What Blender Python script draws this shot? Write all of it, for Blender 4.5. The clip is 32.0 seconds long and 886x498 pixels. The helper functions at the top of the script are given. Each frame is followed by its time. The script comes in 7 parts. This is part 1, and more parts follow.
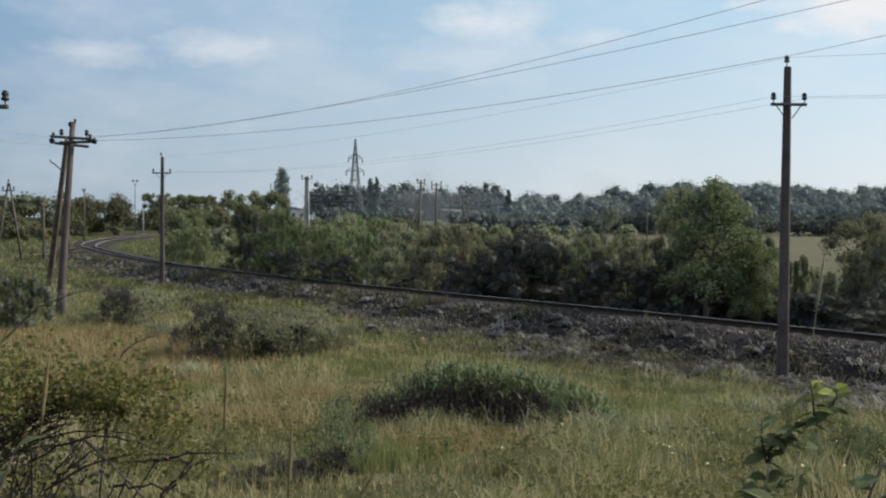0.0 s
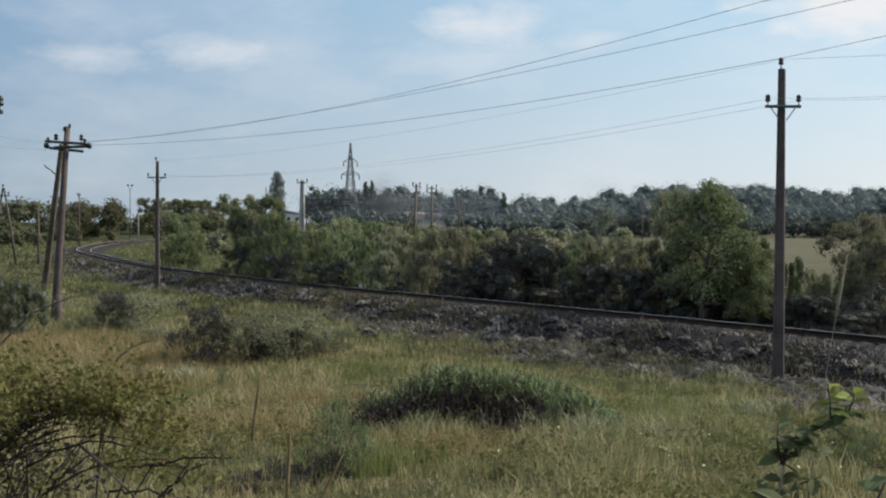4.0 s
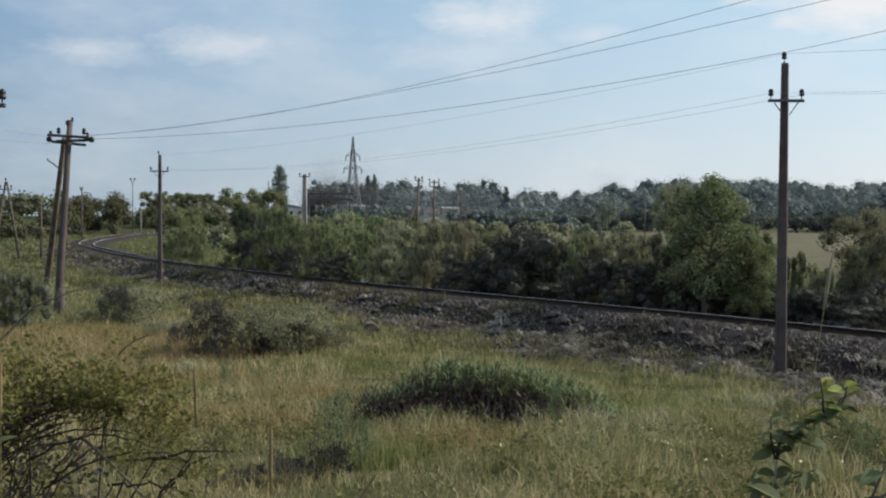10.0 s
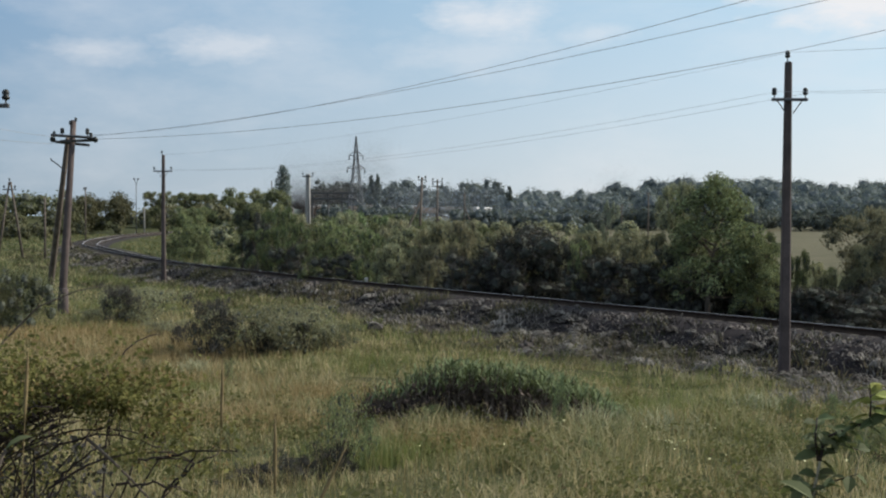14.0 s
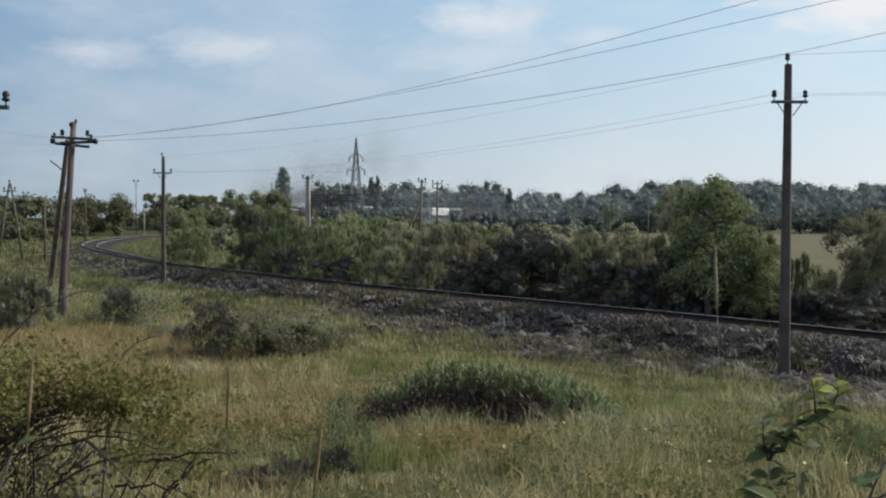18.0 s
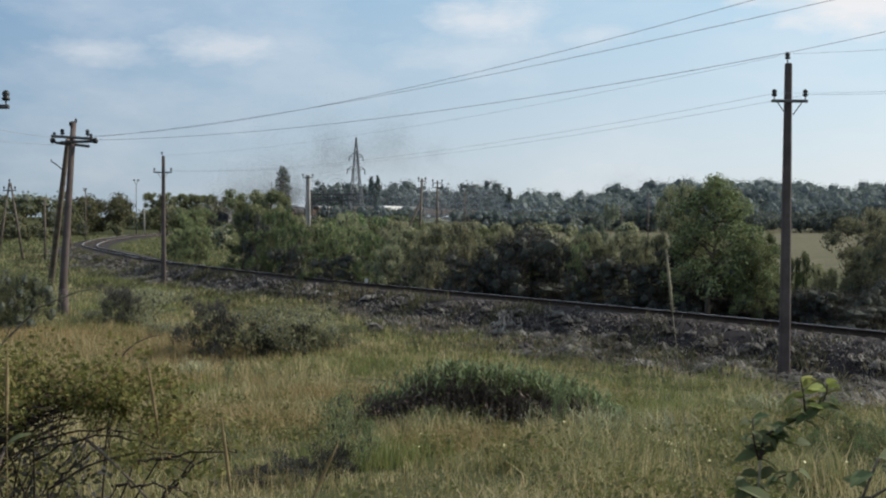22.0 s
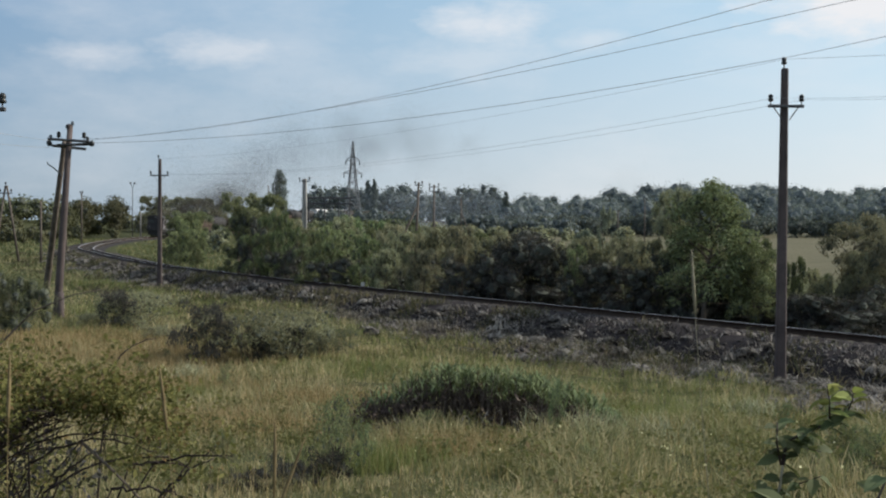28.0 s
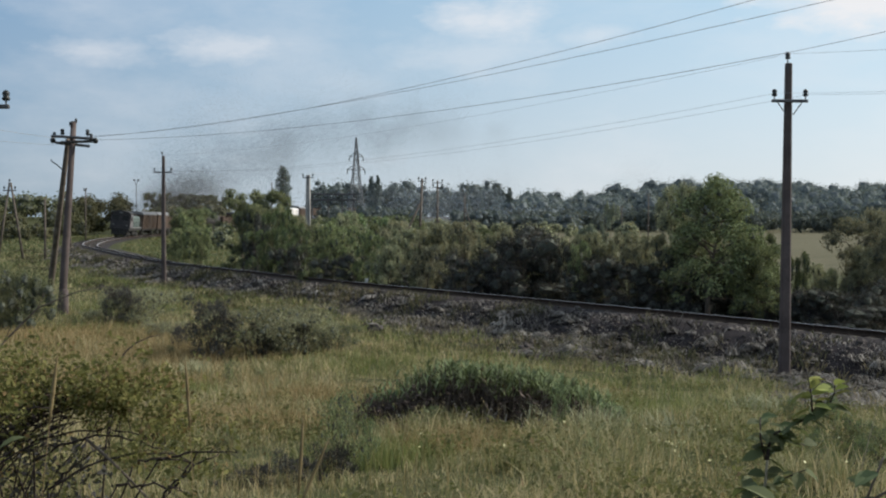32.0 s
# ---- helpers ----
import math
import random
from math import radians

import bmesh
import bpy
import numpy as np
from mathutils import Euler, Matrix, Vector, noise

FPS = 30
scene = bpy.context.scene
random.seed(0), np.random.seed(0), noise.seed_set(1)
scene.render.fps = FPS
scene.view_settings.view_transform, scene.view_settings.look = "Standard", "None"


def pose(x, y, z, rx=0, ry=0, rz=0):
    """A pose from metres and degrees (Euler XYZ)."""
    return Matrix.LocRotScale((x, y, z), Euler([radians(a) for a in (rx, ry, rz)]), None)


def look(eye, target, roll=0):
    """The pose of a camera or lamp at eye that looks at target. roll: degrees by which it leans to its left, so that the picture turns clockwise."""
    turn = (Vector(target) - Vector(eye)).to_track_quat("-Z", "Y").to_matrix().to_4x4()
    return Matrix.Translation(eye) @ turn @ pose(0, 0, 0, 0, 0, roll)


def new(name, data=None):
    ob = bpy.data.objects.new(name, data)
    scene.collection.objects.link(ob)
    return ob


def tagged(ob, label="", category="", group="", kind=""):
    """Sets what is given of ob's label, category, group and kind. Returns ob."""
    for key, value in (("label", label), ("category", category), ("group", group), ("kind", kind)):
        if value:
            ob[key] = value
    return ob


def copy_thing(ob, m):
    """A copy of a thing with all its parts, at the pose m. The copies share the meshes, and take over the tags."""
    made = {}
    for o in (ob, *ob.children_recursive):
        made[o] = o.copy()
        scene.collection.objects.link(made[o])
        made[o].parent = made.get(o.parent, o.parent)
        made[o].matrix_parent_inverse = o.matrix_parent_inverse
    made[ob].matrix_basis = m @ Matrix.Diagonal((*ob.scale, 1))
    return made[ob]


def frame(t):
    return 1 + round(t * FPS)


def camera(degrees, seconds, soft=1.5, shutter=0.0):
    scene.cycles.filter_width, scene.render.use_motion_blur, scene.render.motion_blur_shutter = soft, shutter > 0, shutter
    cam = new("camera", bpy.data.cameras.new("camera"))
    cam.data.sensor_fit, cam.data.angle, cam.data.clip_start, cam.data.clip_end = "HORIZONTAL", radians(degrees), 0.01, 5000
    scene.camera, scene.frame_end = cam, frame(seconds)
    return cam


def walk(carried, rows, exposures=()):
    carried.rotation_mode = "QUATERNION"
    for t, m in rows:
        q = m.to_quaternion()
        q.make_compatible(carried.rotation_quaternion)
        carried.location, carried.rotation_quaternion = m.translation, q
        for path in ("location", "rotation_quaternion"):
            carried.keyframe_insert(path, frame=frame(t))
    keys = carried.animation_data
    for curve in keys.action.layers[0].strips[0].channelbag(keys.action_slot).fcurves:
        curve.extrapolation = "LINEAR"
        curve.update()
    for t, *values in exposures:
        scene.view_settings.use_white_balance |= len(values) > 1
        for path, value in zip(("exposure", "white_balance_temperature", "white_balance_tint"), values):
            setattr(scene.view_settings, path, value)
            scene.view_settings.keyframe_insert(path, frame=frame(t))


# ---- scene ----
# ================= camera =================
EYE = (0.0, 0.0, 3.75)
cam = camera(46.3, 32.0, soft=2.1)
# seconds, yaw, pitch, roll: a hand-held camera on one spot
PATH = [
    (0, 0.059, -1.447, -0.531), (0.5, 0.156, -1.681, -0.398), (1, -0.036, -1.483, -0.335), (1.5, 0.07, -1.496, -0.393),
    (2, 0.157, -1.633, -0.397), (2.5, 0.157, -1.591, -0.402), (4.5, -0.252, -1.222, -0.259), (5, -0.046, -1.646, -0.281),
    (5.5, -0.734, -0.514, -0.254), (6, -0.219, -0.884, -0.498), (6.5, -0.258, -0.836, -0.349), (7, -0.371, -0.951, -0.181),
    (7.5, -0.192, -1.272, -0.116), (8, 0.148, -1.491, -0.388), (8.5, -0.018, -1.26, -0.39), (9, 0, -1.36, -0.35),
    (9.5, -0.067, -1.395, -0.459), (10, -0.057, -1.592, -0.352), (10.5, 0.011, -1.371, -0.299), (11, 0.016, -1.41, -0.281),
    (11.5, 0.154, -1.652, -0.335), (12, 0.067, -1.484, -0.368), (12.5, 0.121, -1.559, -0.318), (13, 0.004, -1.509, -0.285),
    (13.5, 0.125, -1.543, -0.302), (14, 0.123, -1.621, -0.262), (14.5, 0.164, -1.583, -0.371), (16.5, 0.159, -1.67, -0.442),
    (17, 0.144, -1.582, -0.365), (17.5, 0.076, -1.666, -0.345), (18, 0.117, -1.512, -0.313), (18.5, 0.11, -1.637, -0.401),
    (19, 0.12, -1.583, -0.367), (19.5, 0.074, -1.591, -0.389), (20, 0.008, -1.547, -0.393), (20.5, 0.1, -1.536, -0.364),
    (21, -0.017, -1.591, -0.382), (21.5, -0.025, -1.373, -0.461), (22, 0.123, -1.552, -0.295), (22.5, 0.038, -1.517, -0.307),
    (23, -0.05, -1.537, -0.352), (23.5, 0.049, -1.471, -0.456), (24, 0.072, -1.587, -0.386), (24.5, 0.024, -1.574, -0.372),
    (25, -0.019, -1.515, -0.454), (25.5, -0.013, -1.508, -0.42), (27.5, -0.217, -1.315, -0.39), (28, -0.068, -1.334, -0.458),
    (28.5, 0.051, -1.527, -0.353), (29, 0.083, -1.635, -0.248), (29.5, 0.122, -1.646, -0.297), (30, 0.122, -1.65, -0.3),
    (30.5, 0.099, -1.631, -0.237), (31, 0.204, -1.653, -0.321), (31.5, 0.208, -1.7, -0.327), (32, 0.129, -1.556, -0.297),
]
walk(cam, [(t, pose(*EYE, 90 + pitch, roll, yaw)) for t, yaw, pitch, roll in PATH])

# ================= world and sun =================
SUN_AZ, SUN_EL = radians(74), radians(33)      # clockwise from +y, above the horizon
scene.view_settings.exposure = 0.0


def node(nt, kind, x=0, **inputs):
    n = nt.nodes.new(kind)
    for k, v in inputs.items():
        n.inputs[k.replace("_", " ")].default_value = v
    return n


def math_node(nt, op, a, b=None, clamp=False):
    n = nt.nodes.new("ShaderNodeMath")
    n.operation, n.use_clamp = op, clamp
    for i, v in enumerate((a, b)):
        if v is None:
            continue
        if isinstance(v, (int, float)):
            n.inputs[i].default_value = v
        else:
            nt.links.new(v, n.inputs[i])
    return n.outputs[0]


def mix_colour(nt, fac, a, b, blend="MIX"):
    n = nt.nodes.new("ShaderNodeMix")
    n.data_type, n.blend_type = "RGBA", blend
    for i, v in ((0, fac), (6, a), (7, b)):
        if isinstance(v, (int, float)):
            n.inputs[i].default_value = v
        elif isinstance(v, tuple):
            n.inputs[i].default_value = (*v[:3], 1)
        else:
            nt.links.new(v, n.inputs[i])
    return n.outputs[2]


def ramp(nt, fac, lo, hi, c0=(0, 0, 0), c1=(1, 1, 1)):
    n = nt.nodes.new("ShaderNodeValToRGB")
    n.color_ramp.elements[0].position, n.color_ramp.elements[1].position = lo, hi
    n.color_ramp.elements[0].color, n.color_ramp.elements[1].color = (*c0, 1), (*c1, 1)
    nt.links.new(fac, n.inputs[0])
    return n.outputs[0]


def noise_tex(nt, vec, scale, detail=4.0, rough=0.55):
    n = nt.nodes.new("ShaderNodeTexNoise")
    n.inputs["Scale"].default_value = scale
    n.inputs["Detail"].default_value = detail
    n.inputs["Roughness"].default_value = rough
    if vec is not None:
        nt.links.new(vec, n.inputs["Vector"])
    return n.outputs[0]


def make_world():
    world = bpy.data.worlds.new("sky")
    scene.world = world
    world.use_nodes = True
    nt = world.node_tree
    nt.nodes.clear()
    sky = nt.nodes.new("ShaderNodeTexSky")
    sky.sky_type, sky.sun_disc = "NISHITA", False
    sky.sun_elevation, sky.sun_rotation = SUN_EL, SUN_AZ
    sky.air_density, sky.dust_density, sky.ozone_density, sky.altitude = 1.0, 1.4, 3.0, 100
    tc = nt.nodes.new("ShaderNodeTexCoord")
    sep = nt.nodes.new("ShaderNodeSeparateXYZ")
    nt.links.new(tc.outputs["Generated"], sep.inputs[0])
    # clouds: soft cumulus wisps, the same all round but for a few named ones
    stretch = nt.nodes.new("ShaderNodeMapping")
    stretch.inputs["Scale"].default_value = (1, 1, 2.6)
    nt.links.new(tc.outputs["Generated"], stretch.inputs[0])
    n1 = noise_tex(nt, stretch.outputs[0], 5.5, 6.0, 0.62)
    n2 = noise_tex(nt, stretch.outputs[0], 17.0, 5.0, 0.6)
    best = None
    for x, z, a, b, power in ((-0.315, 0.152, 0.05, 0.018, 0.45), (-0.2, 0.162, 0.075, 0.021, 0.5), (0.045, 0.188, 0.06, 0.03, 0.62),
                              (0.03, 0.158, 0.085, 0.025, 0.3), (0.4, 0.195, 0.14, 0.028, 0.95), (0.14, 0.175, 0.04, 0.014, 0.36),
                              (-0.6, 0.2, 0.2, 0.05, 0.6), (0.75, 0.22, 0.2, 0.06, 0.9), (0.1, 0.42, 0.3, 0.08, 0.8), (-0.4, 0.6, 0.3, 0.12, 0.8)):
        dx = math_node(nt, "DIVIDE", math_node(nt, "SUBTRACT", sep.outputs[0], x), a)
        dz = math_node(nt, "DIVIDE", math_node(nt, "SUBTRACT", sep.outputs[2], z), b)
        r = math_node(nt, "SQRT", math_node(nt, "ADD", math_node(nt, "MULTIPLY", dx, dx), math_node(nt, "MULTIPLY", dz, dz)))
        near = math_node(nt, "SUBTRACT", 1.1, r)
        near = math_node(nt, "ADD", near, math_node(nt, "MULTIPLY", math_node(nt, "SUBTRACT", n2, 0.5), 2.2))
        near = math_node(nt, "MULTIPLY", math_node(nt, "MULTIPLY", near, 1.05, clamp=True), power)
        best = near if best is None else math_node(nt, "MAXIMUM", best, near)
    # above the view the veil is thickened to brighten shaded parts
    veil = math_node(nt, "MULTIPLY", ramp(nt, n1, 0.45, 0.9, (0, 0, 0), (0.42, 0.42, 0.42)), ramp(nt, sep.outputs[2], 0.25, 0.7, (1, 1, 1), (2.2, 2.2, 2.2)))
    veil = math_node(nt, "ADD", veil, ramp(nt, sep.outputs[2], 0.3, 0.8, (0, 0, 0), (0.35, 0.35, 0.35)), clamp=True)
    low = ramp(nt, sep.outputs[2], 0.0, 0.45, (0.9, 0.9, 0.9), (0.7, 0.7, 0.7))   # thickening air low down; raised overhead too, for more fill light
    dot = math_node(nt, "ADD", math_node(nt, "MULTIPLY", sep.outputs[0], math.sin(SUN_AZ)), math_node(nt, "MULTIPLY", sep.outputs[1], math.cos(SUN_AZ)))
    side = math_node(nt, "ADD", math_node(nt, "MULTIPLY", dot, 0.5), 0.5)
    rim = ramp(nt, side, 0.4, 0.85, (3.3, 4.35, 5.45), (8.0, 8.7, 9.1))      # the air is brighter towards the sun
    upper = ramp(nt, side, 0.4, 0.85, (2.2, 3.75, 5.75), (6.2, 8.5, 10.0))    # and bluer higher up
    haze = mix_colour(nt, ramp(nt, sep.outputs[2], 0.03, 0.21), rim, upper)
    bg_sky = mix_colour(nt, low, sky.outputs[0], haze)
    bg_sky = mix_colour(nt, math_node(nt, "MAXIMUM", best, veil), bg_sky, (8.7, 8.7, 8.9))
    bg = node(nt, "ShaderNodeBackground", Strength=0.1)
    nt.links.new(bg_sky, bg.inputs[0])
    out = nt.nodes.new("ShaderNodeOutputWorld")
    nt.links.new(bg.outputs[0], out.inputs[0])


make_world()
sun_data = bpy.data.lights.new("sun", "SUN")
sun_data.energy, sun_data.angle, sun_data.color = 5.0, radians(0.6), (1.0, 0.93, 0.82)
sun = new("sun", sun_data)
to_sun = Vector((math.sin(SUN_AZ) * math.cos(SUN_EL), math.cos(SUN_AZ) * math.cos(SUN_EL), math.sin(SUN_EL)))
sun.matrix_world = look(to_sun * 60, (0, 0, 0))


# ================= materials =================
def begin(name):
    m = bpy.data.materials.new(name)
    m.use_nodes = True
    nt = m.node_tree
    nt.nodes.clear()
    out = nt.nodes.new("ShaderNodeOutputMaterial")
    return m, nt, out


def solid(name, a, b, rough=0.8, scale=6.0, metal=0.0, bump=0.15, fine=60.0, spec=0.3, vary=0.0):
    """Two tones in large stains and fine grain, with a little relief."""
    m, nt, out = begin(name)
    tc = nt.nodes.new("ShaderNodeTexCoord")
    big = noise_tex(nt, tc.outputs["Object"], scale, 5)
    small = noise_tex(nt, tc.outputs["Object"], fine, 3)
    f = math_node(nt, "ADD", math_node(nt, "MULTIPLY", big, 0.65), math_node(nt, "MULTIPLY", small, 0.35))
    col = ramp(nt, f, 0.36, 0.64, a, b)
    if vary:
        oi = nt.nodes.new("ShaderNodeObjectInfo")
        hsv = nt.nodes.new("ShaderNodeHueSaturation")
        nt.links.new(math_node(nt, "ADD", 1 - vary / 2, math_node(nt, "MULTIPLY", oi.outputs["Random"], vary)), hsv.inputs["Value"])
        nt.links.new(col, hsv.inputs["Color"])
        col = hsv.outputs[0]
    p = node(nt, "ShaderNodeBsdfPrincipled", Roughness=rough, Metallic=metal)
    p.inputs["Specular IOR Level"].default_value = spec
    nt.links.new(col, p.inputs["Base Color"])
    if bump:
        b_ = node(nt, "ShaderNodeBump", Strength=bump, Distance=0.02)
        nt.links.new(f, b_.inputs["Height"])
        nt.links.new(b_.outputs[0], p.inputs["Normal"])
    nt.links.new(p.outputs[0], out.inputs[0])
    return m


def leaf_material(name, dark, light, dry=(0.17, 0.16, 0.07), dry_share=0.04, gloss=0.08, through_light=0.35):
    m, nt, out = begin(name)
    geo = nt.nodes.new("ShaderNodeNewGeometry")
    oi = nt.nodes.new("ShaderNodeObjectInfo")
    tc = nt.nodes.new("ShaderNodeTexCoord")
    patch = noise_tex(nt, tc.outputs["Object"], 0.9, 3)
    f = math_node(nt, "ADD", math_node(nt, "MULTIPLY", geo.outputs["Random Per Island"], 0.6), math_node(nt, "MULTIPLY", patch, 0.5))
    col = ramp(nt, f, 0.15, 0.85, dark, light)
    pick = math_node(nt, "GREATER_THAN", math_node(nt, "FRACT", math_node(nt, "MULTIPLY", geo.outputs["Random Per Island"], 37.3)), 1 - dry_share)
    col = mix_colour(nt, pick, col, dry)
    hsv = nt.nodes.new("ShaderNodeHueSaturation")
    nt.links.new(math_node(nt, "ADD", 0.46, math_node(nt, "MULTIPLY", oi.outputs["Random"], 0.055)), hsv.inputs["Hue"])
    nt.links.new(math_node(nt, "ADD", 0.66, math_node(nt, "MULTIPLY", math_node(nt, "FRACT", math_node(nt, "MULTIPLY", oi.outputs["Random"], 7.7)), 0.74)), hsv.inputs["Value"])
    nt.links.new(col, hsv.inputs["Color"])
    p = node(nt, "ShaderNodeBsdfPrincipled", Roughness=0.7)
    p.inputs["Specular IOR Level"].default_value = gloss
    nt.links.new(hsv.outputs[0], p.inputs["Base Color"])
    tr = nt.nodes.new("ShaderNodeBsdfTranslucent")
    nt.links.new(mix_colour(nt, 0.3, hsv.outputs[0], (0.13, 0.16, 0.035)), tr.inputs[0])
    mx = node(nt, "ShaderNodeMixShader", Fac=through_light)
    nt.links.new(p.outputs[0], mx.inputs[1])
    nt.links.new(tr.outputs[0], mx.inputs[2])
    nt.links.new(mx.outputs[0], out.inputs[0])
    return m


def sheer(name, colour, share):
    """Fine floating smoke and haze that lets most of the light through."""
    m, nt, out = begin(name)
    d = node(nt, "ShaderNodeBsdfDiffuse")
    d.inputs[0].default_value = (*colour, 1)
    tr = nt.nodes.new("ShaderNodeBsdfTransparent")
    mx = node(nt, "ShaderNodeMixShader", Fac=share)
    nt.links.new(tr.outputs[0], mx.inputs[1])
    nt.links.new(d.outputs[0], mx.inputs[2])
    nt.links.new(mx.outputs[0], out.inputs[0])
    return m


def grass_colour(nt):
    """Dry and green patches by place in the field."""
    tc = nt.nodes.new("ShaderNodeTexCoord")
    big = noise_tex(nt, tc.outputs["Object"], 0.22, 5, 0.65)
    mid = noise_tex(nt, tc.outputs["Object"], 1.3, 4, 0.65)
    sep = nt.nodes.new("ShaderNodeSeparateXYZ")
    nt.links.new(tc.outputs["Object"], sep.inputs[0])
    west = math_node(nt, "MINIMUM", math_node(nt, "MAXIMUM", math_node(nt, "MULTIPLY", sep.outputs[0], -0.012), -0.07), 0.055)      # drier towards the poles
    far = math_node(nt, "MULTIPLY", math_node(nt, "MULTIPLY", math_node(nt, "SUBTRACT", sep.outputs[1], 26.0), 0.03, clamp=True), 0.13)      # greener beyond the slope
    f = math_node(nt, "ADD", math_node(nt, "ADD", math_node(nt, "MULTIPLY", big, 0.6), math_node(nt, "MULTIPLY", mid, 0.4)), math_node(nt, "SUBTRACT", west, far))
    return f


def make_ground_material():
    m, nt, out = begin("meadow_soil")
    tc = nt.nodes.new("ShaderNodeTexCoord")
    f = grass_colour(nt)
    col = ramp(nt, f, 0.46, 0.8, (0.06, 0.066, 0.026), (0.15, 0.115, 0.058))
    fine = noise_tex(nt, tc.outputs["Object"], 14.0, 5)
    col = mix_colour(nt, 0.55, col, ramp(nt, fine, 0.35, 0.7, (0.45, 0.45, 0.45), (1, 1, 1)), "MULTIPLY")
    at = nt.nodes.new("ShaderNodeAttribute")
    at.attribute_name = "cinder"
    cind = noise_tex(nt, tc.outputs["Object"], 1.4, 6, 0.7)
    c2 = ramp(nt, cind, 0.36, 0.76, (0.024, 0.021, 0.021), (0.11, 0.098, 0.086))
    edge = math_node(nt, "ADD", at.outputs["Fac"], math_node(nt, "MULTIPLY", math_node(nt, "SUBTRACT", cind, 0.5), 1.2))
    fac = ramp(nt, edge, 0.4, 0.62)
    col = mix_colour(nt, fac, col, c2)
    fa = nt.nodes.new("ShaderNodeAttribute")
    fa.attribute_name = "stubble"
    stripes = noise_tex(nt, tc.outputs["Object"], 0.02, 3)
    crop = mix_colour(nt, 0.5, ramp(nt, stripes, 0.35, 0.65, (0.085, 0.082, 0.05), (0.13, 0.118, 0.076)), ramp(nt, noise_tex(nt, tc.outputs["Object"], 0.25, 5), 0.3, 0.7, (0.08, 0.08, 0.045), (0.14, 0.125, 0.08)))
    col = mix_colour(nt, fa.outputs["Fac"], col, crop)
    p = node(nt, "ShaderNodeBsdfPrincipled", Roughness=0.95)
    p.inputs["Specular IOR Level"].default_value = 0.1
    nt.links.new(col, p.inputs["Base Color"])
    b_ = node(nt, "ShaderNodeBump", Strength=0.6, Distance=0.08)
    nt.links.new(fine, b_.inputs["Height"])
    nt.links.new(b_.outputs[0], p.inputs["Normal"])
    nt.links.new(p.outputs[0], out.inputs[0])
    return m


def make_blade_material(name, green, dry, lo=0.38, hi=0.7):
    m, nt, out = begin(name)
    geo = nt.nodes.new("ShaderNodeNewGeometry")
    f = math_node(nt, "ADD", grass_colour(nt), math_node(nt, "MULTIPLY", math_node(nt, "SUBTRACT", geo.outputs["Random Per Island"], 0.5), 0.42))
    col = ramp(nt, f, lo, hi, green, dry)
    p = node(nt, "ShaderNodeBsdfPrincipled", Roughness=0.6)
    p.inputs["Specular IOR Level"].default_value = 0.25
    nt.links.new(col, p.inputs["Base Color"])
    tr = nt.nodes.new("ShaderNodeBsdfTranslucent")
    nt.links.new(col, tr.inputs[0])
    mx = node(nt, "ShaderNodeMixShader", Fac=0.4)
    nt.links.new(p.outputs[0], mx.inputs[1])
    nt.links.new(tr.outputs[0], mx.inputs[2])
    nt.links.new(mx.outputs[0], out.inputs[0])
    return m


M_GROUND = make_ground_material()
M_BLADE = make_blade_material("grass_blade", (0.168, 0.184, 0.08), (0.5, 0.415, 0.24), 0.36, 0.74)
M_BALLAST = solid("oily_ballast", (0.016, 0.014, 0.015), (0.044, 0.038, 0.039), 0.9, 2.0, fine=18.0, bump=0.9, spec=0.08)
M_STONE = solid("cinder_stone", (0.024, 0.021, 0.021), (0.09, 0.08, 0.076), 0.9, 0.8, fine=9.0, bump=0.3)
M_RAIL = solid("rusty_rail_side", (0.025, 0.017, 0.013), (0.06, 0.04, 0.028), 0.75, 8.0, metal=0.3)
M_RAILTOP = solid("worn_rail_head", (0.55, 0.54, 0.54), (0.72, 0.71, 0.71), 0.38, 8.0, metal=0.6, bump=0.0)
M_SLEEPER = solid("tarred_sleeper", (0.022, 0.019, 0.016), (0.06, 0.05, 0.042), 0.85, 5.0, vary=0.5)
M_CONCRETE = solid("weathered_concrete", (0.046, 0.036, 0.036), (0.128, 0.102, 0.095), 0.9, 1.2, fine=40.0, bump=0.4)
M_PALE_CONCRETE = solid("pale_grey_concrete", (0.2, 0.19, 0.18), (0.36, 0.35, 0.33), 0.9, 1.2, fine=40.0, bump=0.3)
M_WOODPOLE = solid("grey_pole_timber", (0.07, 0.056, 0.047), (0.17, 0.142, 0.118), 0.9, 3.0, fine=70.0, bump=0.4)
M_STEEL = solid("dark_galvanised_steel", (0.06, 0.062, 0.065), (0.14, 0.14, 0.145), 0.6, 6.0, metal=0.5)
M_TOWER = solid("painted_lattice_steel", (0.13, 0.14, 0.15), (0.22, 0.23, 0.24), 0.6, 0.7, metal=0.4)
M_INSUL = solid("brown_glazed_porcelain", (0.012, 0.014, 0.014), (0.03, 0.032, 0.03), 0.4, 10.0, bump=0.0, spec=0.3)
M_WIRE = solid("aluminium_wire", (0.3, 0.31, 0.33), (0.42, 0.43, 0.45), 0.5, 3.0, metal=0.6, bump=0.0)
M_BARK = solid("brown_bark", (0.05, 0.04, 0.03), (0.14, 0.115, 0.09), 0.95, 4.0, fine=45.0, bump=0.6)
M_CANE = solid("dry_cane", (0.05, 0.038, 0.03), (0.16, 0.13, 0.105), 0.8, 9.0, fine=80.0)
M_STRAW = solid("dry_straw", (0.1, 0.075, 0.04), (0.27, 0.215, 0.125), 0.8, 9.0, fine=80.0)
